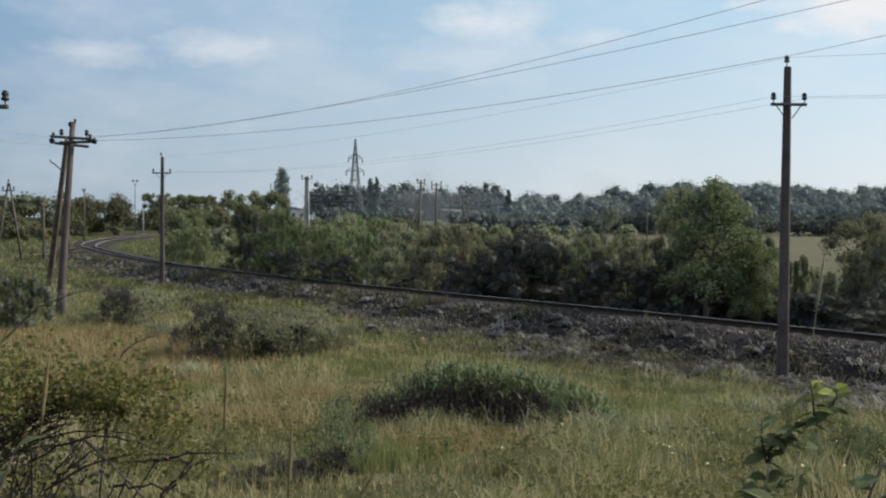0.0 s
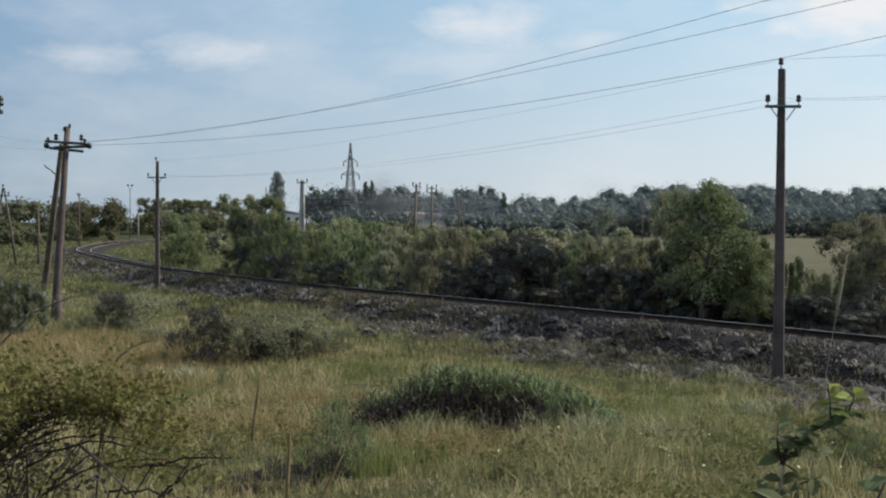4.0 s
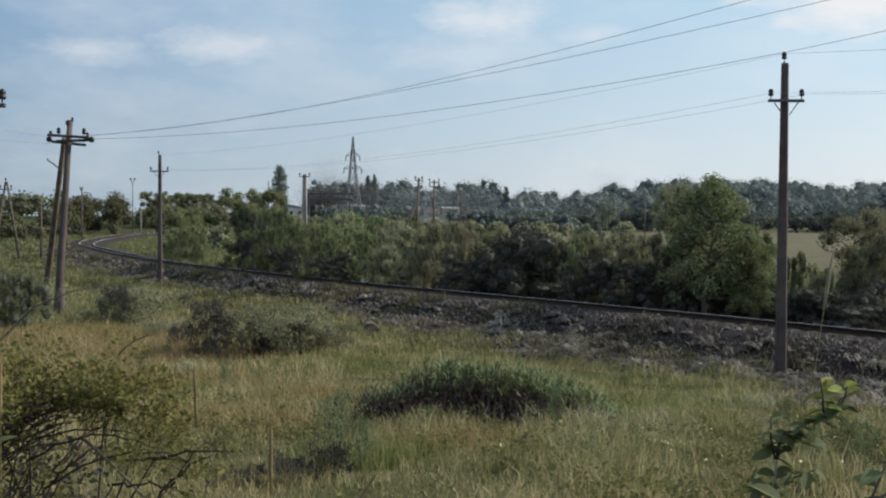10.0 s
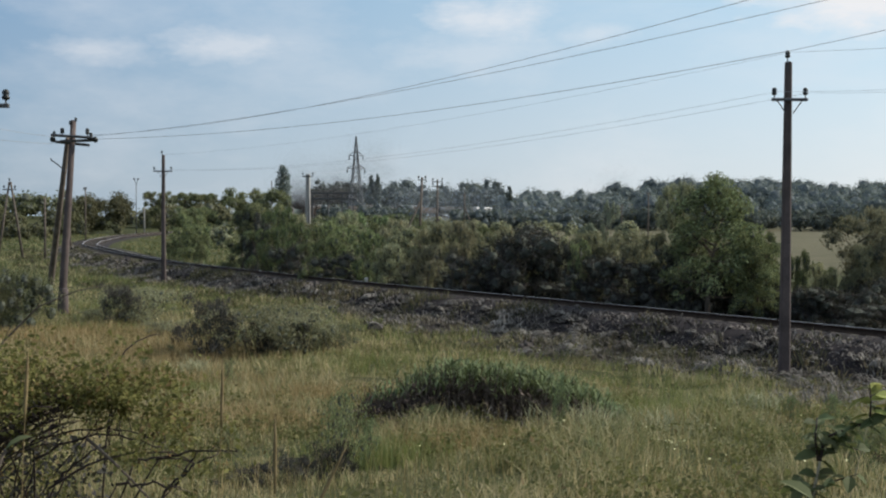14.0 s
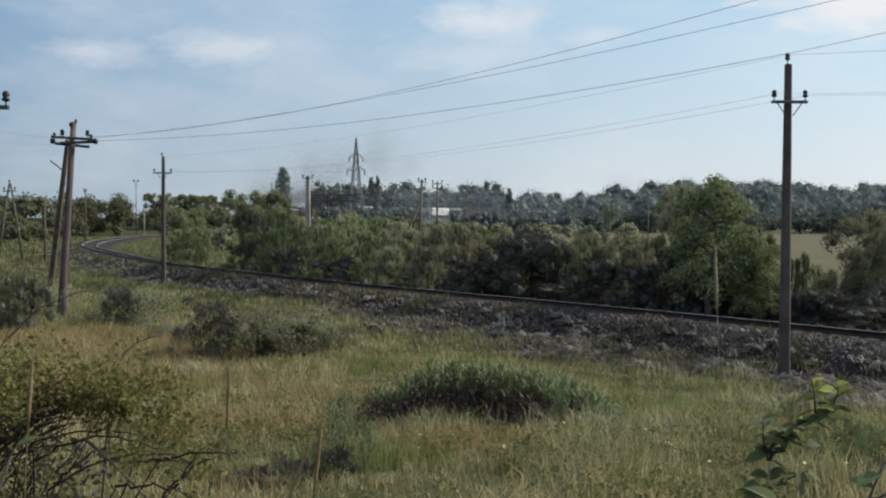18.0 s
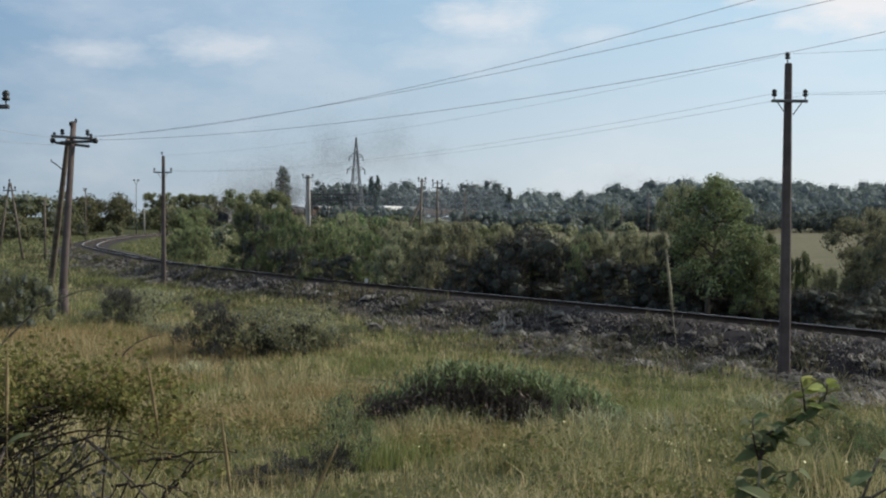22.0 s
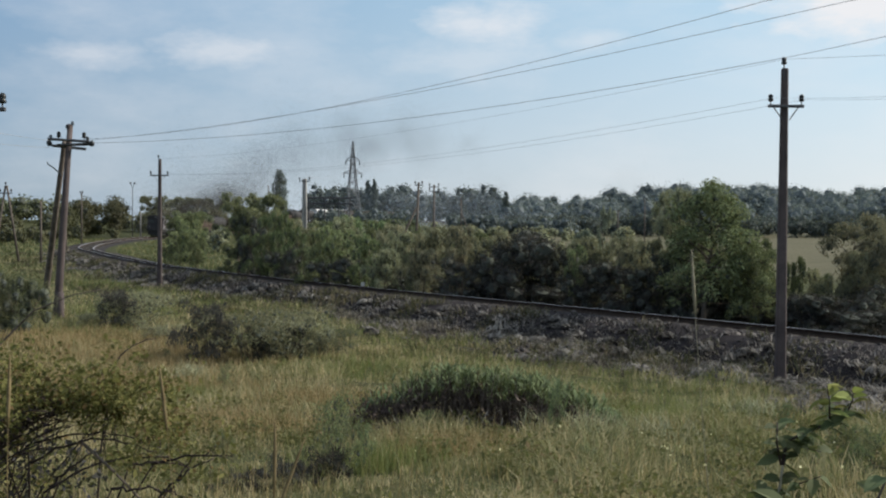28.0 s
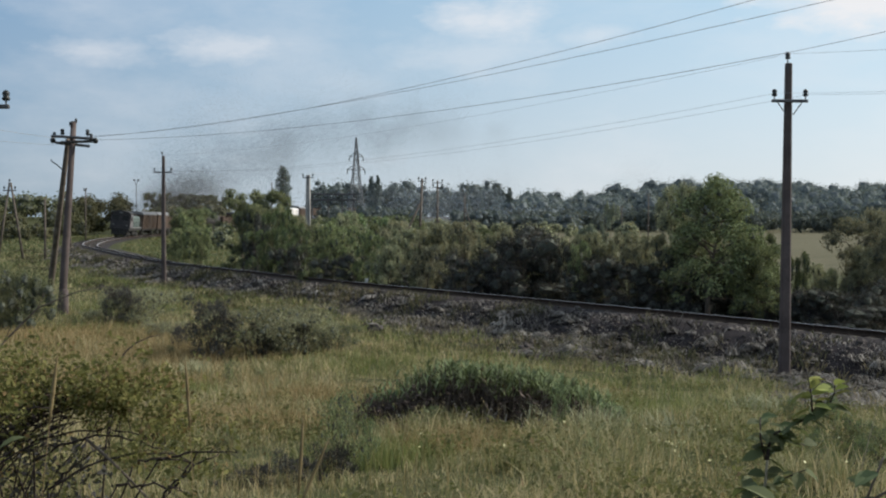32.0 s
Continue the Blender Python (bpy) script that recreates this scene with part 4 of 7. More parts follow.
def signal_lamp(x, y, height):
    root = thing("lamp_post", x, y, land1(x, y), 0, "thin steel lamp post with forked double head", "lamp post")
    Build().tube([(0, 0, -0.4), (0, 0, height)], [0.1, 0.07], 8).done("post", M_STEEL, root, smooth=True)
    for s in (-1, 1):
        Build().tube([(0, 0, height - 0.2), (s * 0.25, 0, height + 0.5), (s * 0.36, 0, height + 0.75)], 0.05, 6).done("arm", M_STEEL, root)
        Build().lathe([(0.08, 0.0), (0.26, 0.08), (0.2, 0.3), (0.05, 0.36)], 10, Matrix.Translation((s * 0.4, 0, height + 0.7))).done("lamp_head", M_STEEL, root, "grey lamp head", True)


signal_lamp(-61.14, 205.00, 10.5)


def lattice_tower(x, y, height, w0):
    root = thing("lattice_tower", x, y, land1(x, y), 20, "grey steel lattice pylon with two crossarm levels", "pylon")

    def half(z):
        return np.interp(z, [0, height * 0.55, height], [w0 / 2, w0 * 0.2, 0.12])
    levels = [0, 5.0, 9.5, 13.5, 17, 20, 22.6, 25, 27.2, 29.2, height]
    levels = [z * height / levels[-1] for z in levels]
    corner = [(-1, -1), (1, -1), (1, 1), (-1, 1)]
    for cx, cy in corner:
        Build().tube([(cx * half(z), cy * half(z), z) for z in levels], [0.17] * 5 + [0.14] * 6, 4).done("leg", M_TOWER, root)
    for i in range(len(levels) - 1):
        b = Build()
        z0, z1 = levels[i], levels[i + 1]
        for k in range(4):
            (ax, ay), (bx, by) = corner[k], corner[(k + 1) % 4]
            h0, h1 = half(z0), half(z1)
            b.tube([(ax * h0, ay * h0, z0), (bx * h1, by * h1, z1)], 0.085, 4)
            b.tube([(bx * h0, by * h0, z0), (ax * h1, ay * h1, z1)], 0.085, 4)
            b.tube([(ax * h1, ay * h1, z1), (bx * h1, by * h1, z1)], 0.075, 4)
        b.done("bracing", M_TOWER, root)
    for z, w in ((height * 0.63, 3.2), (height * 0.78, 2.5)):
        b = Build()
        for s in (-1, 1):
            for yy in (-half(z), half(z)):
                b.tube([(s * half(z), yy, z), (s * w, 0, z + 0.15)], 0.11, 4)
                b.tube([(s * half(z), yy, z + 1.3), (s * w, 0, z + 0.15)], 0.08, 4)
        arm = b.done("crossarm", M_TOWER, root)
        for s in (-1, 1):
            Build().lathe([(0.05, -1.5), (0.16, -1.4), (0.16, -0.2), (0.05, 0)], 8, Matrix.Translation((s * w * 0.96, 0, z))).done("insulator_string", M_INSUL, arm)


lattice_tower(-30.15, 350.00, 29.1, 5.6)


def wire(a, b, sag, r=0.011, name="wire", n=18):
    a, b = Vector(a), Vector(b)
    pts = []
    for i in range(n + 1):
        f = i / n
        p = a.lerp(b, f)
        p.z -= 4 * sag * f * (1 - f)
        pts.append(tuple(p))
    o = Build().tube(pts, r * 0.85, 5).done(name, M_WIRE)
    tagged(o, "slack grey overhead wire strung between poles", "wire", "overhead wires")
    return o


def string_wires():
    wire((-14.16, 41.00, 7.02), (5.71, 18.50, 7.77), 0.5, 0.007)
    wire((5.71, 18.50, 7.77), (8.74, 14.50, 7.94), 0.02, 0.008)
    wire((-13.94, 41.00, 6.98), (7.38, 19.00, 7.89), 0.34, 0.007)
    wire((7.38, 19.00, 7.89), (10.08, 16.00, 8.08), 0.02, 0.008)
    wire((-13.83, 41.00, 6.87), (8.16, 25.00, 7.82), 0.44, 0.009)
    wire((8.16, 25.00, 7.82), (8.54, 12.00, 6.79), 0.03, 0.007)
    wire((8.16, 25.00, 7.80), (7.85, 11.00, 5.80), 0.03, 0.004)
    wire((-15.69, 57.41, 7.27), (8.16, 25.00, 7.78), 0.43, 0.004)
    wire((-16.1, 57.37, 6.45), (7.90, 24.80, 6.84), 0.6, 0.0042)
    wire((-15.18, 57.37, 6.45), (8.65, 24.80, 6.81), 0.6, 0.0042)
    wire((7.90, 24.80, 6.84), (7.14, 10.00, 5.20), 0.06, 0.003)
    wire((8.65, 24.80, 6.81), (7.47, 10.00, 5.19), 0.06, 0.003)
    wire((-15.50, 41.00, 6.68), (-17.70, 30.00, 6.86), 0.2, 0.009)
    wire((-15.39, 41.00, 6.95), (-17.70, 30.00, 7.51), 0.2, 0.009)
    wire((-27.38, 350.00, 25.20), (-16.11, 122.00, 9.33), 2.0, 0.02)


string_wires()


# ================= train =================
LOCO_S32 = float(LINE_S[np.argmin(np.hypot(LINE[:, 0] + 51.9, LINE[:, 1] - 167))])


def run(t):
    """Metres that the train still has to go at time t; it gathers speed a little."""
    return 1.5 + 10.0 * (32 - t) - 0.04 * (32 - t) ** 2


def bogie(parent, y, n_axles, name="bogie"):
    o = Build()
    for s in (-1, 1):
        o.box((s * 1.0 - 0.09, y - 0.95 * (n_axles - 1) - 0.2, 0.42), (s * 1.0 + 0.09, y + 0.95 * (n_axles - 1) + 0.2, 0.72))
    ob = o.done(name, M_BLACK, parent, "black bogie frame")
    for k in range(n_axles):
        yy = y + (k - (n_axles - 1) / 2) * 1.85
        w = Build()
        for s in (-1, 1):
            w.lathe([(0.3, -0.065), (0.5, -0.065), (0.53, 0.03), (0.5, 0.065), (0.2, 0.065)], 18, Matrix.Translation((s * 0.79, yy, 0.5)) @ Matrix.Rotation(math.pi / 2, 4, "Y"))
        w.tube([(-0.8, yy, 0.5), (0.8, yy, 0.5)], 0.08, 8)
        w.done("wheelset", M_BLACK, ob)


def make_loco():
    """A hood diesel that runs cab first; +y is its front, the origin on rail level at its middle."""
    root = thing("diesel_locomotive", 0, 0, 0, 0, "dark and teal diesel locomotive running cab first", "locomotive")
    Build().box((-1.5, -8.0, 1.05), (1.5, 8.0, 1.5), bevel=0.05).done("underframe", M_BLACK, root)
    Build().box((-1.52, -8.0, 1.5), (1.52, 4.6, 1.62)).done("walkway", M_ROOF, root, "grey walkway edge")
    roof = [(1.55 * math.cos(a), 3.75 + 0.55 * math.sin(a)) for a in np.linspace(0, math.pi, 11)]
    Build().prism([(-1.55, 1.5), (1.55, 1.5)] + roof, 4.6, 7.9).done("cab", M_LOCO, root, "dark cab, colour deepened for shade")
    Build().prism([(1.62 * math.cos(a), 3.74 + 0.6 * math.sin(a)) for a in np.linspace(-0.08, math.pi + 0.08, 13)], 4.5, 8.05).done("cab_roof", M_LOCO_ROOF, root, "sooty rounded roof")
    for s in (-1, 1):
        Build().box((s * 1.565 - 0.02, 4.8, 1.7), (s * 1.565 + 0.02, 7.7, 3.7)).done("side_panel", M_LOCO_PALE, root, "grey side panel, paled as if sunlit")
        Build().box((s * 1.6 - 0.02, 5.9, 2.65), (s * 1.6 + 0.02, 7.2, 3.5)).done("side_window", M_DARKGLASS, root)
        Build().box((s * 0.78 - 0.5, 7.88, 2.75), (s * 0.78 + 0.5, 7.93, 3.5), bevel=0.02).done("windscreen", M_DARKGLASS, root, "dark windscreen")
        Build().lathe([(0.14, 0), (0.16, 0.06), (0.12, 0.1)], 12, Matrix.Translation((s * 1.05, 7.9, 1.95)) @ Matrix.Rotation(-math.pi / 2, 4, "X")).done("headlight", M_LAMP, root, "unlit headlight")
        Build().lathe([(0.1, 0), (0.1, 0.35), (0.24, 0.36), (0.24, 0.42)], 12, Matrix.Translation((s * 0.88, 8.0, 1.1)) @ Matrix.Rotation(-math.pi / 2, 4, "X")).done("buffer", M_BLACK, root)
        rail_ = Build()
        for y in np.arange(-7.8, 4.6, 1.55):
            rail_.tube([(s * 1.46, y, 1.6), (s * 1.46, y, 2.55)], 0.025, 5)
        rail_.tube([(s * 1.46, -7.8, 2.55), (s * 1.46, 4.5, 2.55)], 0.028, 5)
        rail_.done("handrail", M_STEEL, root, "thin handrail")
    Build().box((-0.3, 7.9, 3.85), (0.3, 8.06, 4.15), bevel=0.04).done("top_light", M_LAMP, root)
    Build().box((-1.2, 7.95, 0.35), (1.2, 8.15, 1.05)).done("plough", M_BLACK, root, "black rail guard")
    hood = [(-1.2, 1.6), (1.2, 1.6), (1.2, 3.2), (0.9, 3.5), (-0.9, 3.5), (-1.2, 3.2)]
    Build().prism(hood, -7.4, 4.6).done("hood", M_LOCO_TEAL, root, "long sooty teal engine hood")
    for y in np.arange(-7.0, 4.0, 1.15):
        for s in (-1, 1):
            Build().box((s * 1.205 - 0.02, y, 1.75), (s * 1.205 + 0.02, y + 1.0, 3.2), bevel=0.01).done("hood_door", M_LOCO_TEAL, root)
    Build().lathe([(0.34, 3.6), (0.3, 4.0), (0.32, 4.15), (0.2, 4.15)], 14, Matrix.Translation((0, 2.6, 0))).done("exhaust_stack", M_LOCO_ROOF, root, "sooty exhaust stack")
    Build().lathe([(0.9, 3.6), (0.9, 3.85), (0.4, 3.9)], 16, Matrix.Translation((0, -4.5, 0))).done("radiator_fan", M_LOCO_ROOF, root)
    Build().box((-1.25, -1.7, 0.35), (1.25, 1.7, 1.05), bevel=0.1).done("fuel_tank", M_BLACK, root)
    bogie(root, 5.0, 3)
    bogie(root, -5.0, 3)
    return root


def make_wagon(kind, label):
    root = thing("freight_wagon", 0, 0, 0, 0, label, "freight wagon", "wagons of the train")
    body = {"box": M_WAGON, "pale": M_WAGON_PALE, "gondola": M_WAGON, "tank": M_LOCO_ROOF}[kind]
    Build().box((-1.4, -6.6, 1.0), (1.4, 6.6, 1.3)).done("underframe", M_BLACK, root)
    if kind in ("box", "pale"):
        roof = [(1.5 * math.cos(a), 3.85 + 0.5 * math.sin(a)) for a in np.linspace(0, math.pi, 9)]
        Build().prism([(-1.45, 1.3), (1.45, 1.3), (1.45, 3.85), (-1.45, 3.85)], -6.6, 6.6).done("body", body, root)
        Build().prism(roof, -6.7, 6.7).done("roof", M_WAGON_PALE if kind == "pale" else M_ROOF, root, "curved sheet roof")
        for s in (-1, 1):
            Build().box((s * 1.47 - 0.03, -1.1, 1.4), (s * 1.47 + 0.03, 1.1, 3.7), bevel=0.01).done("door", body, root)
            for y in (-5.5, -4.4, -3.3, -2.2, 2.2, 3.3, 4.4, 5.5):
                Build().box((s * 1.47 - 0.03, y - 0.06, 1.35), (s * 1.47 + 0.03, y + 0.06, 3.8)).done("rib", body, root)
    elif kind == "gondola":
        for lo, hi in (((-1.5, -6.6, 1.3), (-1.4, 6.6, 3.4)), ((1.4, -6.6, 1.3), (1.5, 6.6, 3.4)), ((-1.4, -6.6, 1.3), (1.4, -6.5, 3.4)), ((-1.4, 6.5, 1.3), (1.4, 6.6, 3.4))):
            Build().box(lo, hi).done("side", body, root)
        for s in (-1, 1):
            for y in np.arange(-6.2, 6.3, 1.55):
                Build().box((s * 1.54 - 0.05, y - 0.07, 1.2), (s * 1.54 + 0.05, y + 0.07, 3.4)).done("rib", body, root)
    else:
        Build().lathe([(0.3, -6.2), (1.2, -6.0), (1.45, -5.6), (1.45, 5.6), (1.2, 6.0), (0.3, 6.2)], 18, Matrix.Translation((0, 0, 2.75)) @ Matrix.Rotation(-math.pi / 2, 4, "X")).done("tank", body, root, "", True)
        Build().lathe([(0.4, 0), (0.4, 0.35), (0.3, 0.4)], 14, Matrix.Translation((0, 0, 4.15))).done("dome", body, root)
    bogie(root, 4.7, 2)
    bogie(root, -4.7, 2)
    return root


def rail_pose(s):
    """Pose of a vehicle whose middle is s metres along the line; it runs towards falling s."""
    a, b = on_line(s - 4.7), on_line(s + 4.7)
    mid = (a + b) / 2
    d = a - b
    return Matrix.Translation((mid[0], mid[1], RAIL_Z + float(rise(mid[1])))) @ Matrix.Rotation(math.atan2(d[1], d[0]) - math.pi / 2, 4, "Z") @ Matrix.Rotation(-math.atan(CANT), 4, "Y")


loco = make_loco()
PALE = make_wagon("pale", "pale grey covered freight wagon behind the trees")
BOX = make_wagon("box", "rust-brown covered freight wagon behind the trees")
GON = make_wagon("gondola", "rust-brown open-top freight wagon behind the trees")
TANK = make_wagon("tank", "black tank wagon behind the trees")
TRAIN = [(loco, 0.0)]
taken = set()
for k, proto in enumerate([BOX, BOX, TANK, GON, TANK, GON, BOX, GON, TANK, TANK, PALE, BOX, GON, GON, GON]):
    ob = proto if proto.name not in taken else copy_thing(proto, Matrix())
    taken.add(proto.name)
    TRAIN.append((ob, 16.2 + 14.6 * k))


# ================= smoke =================
def make_puff(name, seed, n, grain, label, material):
    rng = np.random.default_rng(seed)
    lobes = rng.normal(size=(9, 3)) * 0.5
    lobes[0] = 0
    pos = lobes[rng.integers(0, 9, n)] + rng.normal(size=(n, 3)) * rng.uniform(0.25, 0.7, (n, 1))
    d = rng.normal(size=(n, 3, 3)) * grain
    v = (pos[:, None, :] + d).reshape(-1, 3)
    me = mesh_of(name, v, np.arange(3 * n).reshape(-1, 3), material)
    return tagged(put(name, me), label, "smoke", "puffs of diesel smoke", "stuff")


def make_smoke():
    """Every puff rides low on the train until it is let go, then rises and drifts off on the wind."""
    rng = np.random.default_rng(77)
    dense = [make_puff("smoke_puff", 100 + k, 24000, 0.0075, "dark brown-grey puff of diesel smoke", M_SMOKE) for k in range(3)]
    thin = [make_puff("smoke_puff", 200 + k, 19000, 0.0075, "thin grey veil of drifting smoke", M_VEIL) for k in range(3)]
    out, fresh = [], set()

    def take(proto, scale, tall=0.9):
        ob = proto if proto.name not in fresh else copy_thing(proto, Matrix())
        fresh.add(proto.name)
        ob.scale = (scale, scale, scale * tall)
        return ob
    # the head of the plume goes with the stack
    for k in range(14):
        ob = take(dense[k % 3], 1.0 + 0.27 * k)
        out.append((ob, "head", 0.0, 1.35 * k, 3.7 + 4.8 * (1 - math.exp(-k / 4.0)), rng.random() * 6, 0.0))
    t = 7.0
    while t < 31.0:
        ob = take(thin[rng.integers(0, 3)], rng.uniform(4.5, 8.5), rng.uniform(0.8, 1.5))
        out.append((ob, "free", t, rng.uniform(0.3, 1.3), rng.uniform(0.6, 2.0), rng.random() * 6, rng.uniform(0.05, 0.16)))
        t += rng.uniform(0.3, 0.55)
    # old smoke far off
    for x, y, z, s in ((62.24, 430.00, 16.42, 9.0), (9.15, 470.00, 14.68, 9.0), (-6.07, 460.00, 13.10, 9.0), (-20.19, 440.00, 11.41, 8.0)):
        ob = take(thin[rng.integers(0, 3)], s)
        out.append((ob, "old", x, y, z, rng.random() * 6, 0.0))
    return out


SMOKE = make_smoke()


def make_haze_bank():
    """Thin blue bank of specks before the woods: old smoke and imitated air haze."""
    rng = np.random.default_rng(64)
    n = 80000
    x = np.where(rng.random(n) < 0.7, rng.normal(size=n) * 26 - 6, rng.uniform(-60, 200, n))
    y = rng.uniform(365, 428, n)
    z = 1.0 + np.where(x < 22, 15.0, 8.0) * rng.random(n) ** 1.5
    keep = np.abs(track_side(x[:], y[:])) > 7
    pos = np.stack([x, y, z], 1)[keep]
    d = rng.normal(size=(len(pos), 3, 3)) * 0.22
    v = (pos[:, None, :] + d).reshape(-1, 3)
    tagged(put("smoke_haze", mesh_of("smoke_haze", v, np.arange(3 * len(pos)).reshape(-1, 3), M_HAZE)), "thin bluish specks for smoke and air haze before the woods", "smoke", kind="stuff")


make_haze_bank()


# ================= buildings and distance =================
def shed(x, y, w, d, h, rz, label, wall=None):
    root = thing("depot_building", x, y, land1(x, y), rz, label, "building")
    Build().box((-w / 2, -d / 2, -0.3), (w / 2, d / 2, h)).done("wall", wall or M_WHITEWALL, root, "whitewashed wall")
    Build().prism([(-w / 2 - 0.4, h + 0.01), (w / 2 + 0.4, h + 0.01), (w / 2 + 0.4, h + 0.15), (0, h + 0.16 + w * 0.1), (-w / 2 - 0.4, h + 0.15)], -d / 2 - 0.4, d / 2 + 0.4).done("roof", M_ROOF, root, "grey sheet roof")
    n = max(2, int(w / 3.5))
    for k in range(n):
        xx = -w / 2 + (k + 0.5) * w / n
        Build().box((xx - 0.7, -d / 2 - 0.04, 1.1), (xx + 0.7, -d / 2 + 0.02, 2.6), bevel=0.01).done("window", M_DARKGLASS, root)
    Build().box((w / 2 - 2.6, -d / 2 - 0.05, 0), (w / 2 - 1.4, -d / 2 + 0.02, 2.2)).done("door", M_WAGON, root)


shed(-65.73, 440.00, 14, 9, 4.0, 8, "low white depot building with grey roof")
shed(-55.48, 480.00, 9, 8, 3.6, -6, "low white depot building with grey roof")


def pipe_gantry(x, y):
    root = thing("pipe_gantry", x, y, land1(x, y), 4, "dark overhead pipe gantry on steel posts", "gantry")
    for z in (8.2, 10.0):
        Build().box((-7.5, -0.5, z), (7.5, 0.5, z + 0.55), bevel=0.05).done("beam", M_STEEL, root)
    for px in (-6.5, -1.5, 3.0, 6.5):
        Build().tube([(px, 0, -0.3), (px, 0, 10.0)], 0.22, 8).done("post", M_STEEL, root)


pipe_gantry(-35.80, 330.00)

# ================= meadow =================
def in_wedge(rng, n, near, far, spread=0.5, power=0.25):
    """Spots on the slope before the camera, thinning out with distance."""
    f = rng.random(n)
    k = 2 - 1.45
    d = (near ** k + f * (far ** k - near ** k)) ** (1 / k)
    x = d * rng.uniform(-spread, spread, n)
    return x, d


def blades(rng, x, y, height, width, bend, lift=0.0):
    n = len(x)
    z = land(x, y) + lift
    a = rng.random(n) * 2 * math.pi
    ca, sa = np.cos(a), np.sin(a)
    base = np.stack([x, y, z - 0.02], 1)
    side = np.stack([ca, sa, np.zeros(n)], 1) * width[:, None] * 0.5
    b = rng.random(n) * 2 * math.pi
    out = np.stack([np.cos(b), np.sin(b), np.zeros(n)], 1) * (height * bend)[:, None]
    up = np.stack([np.zeros(n), np.zeros(n), height], 1)
    mid = base + up * 0.58 + out * 0.3
    tip = base + up * (1 - 0.25 * bend[:, None]) + out
    v = np.stack([base - side, base + side, mid + side * 0.75, mid - side * 0.75, tip + side * 0.12, tip - side * 0.12], 1).reshape(-1, 3)
    i = np.arange(n)[:, None] * 6
    q = np.concatenate([i + np.array([0, 1, 2, 3]), i + np.array([3, 2, 4, 5])], 1).reshape(-1, 4)
    return v, q


def soft_noise(x, y, k, seed):
    r = np.random.default_rng(seed)
    out = np.zeros(len(x))
    for j in range(6):
        a, ph, f = r.random() * 6.28, r.random() * 6.28, k * r.uniform(0.6, 1.8)
        out += np.sin((x * math.cos(a) + y * math.sin(a)) * f + ph)
    return out / 6


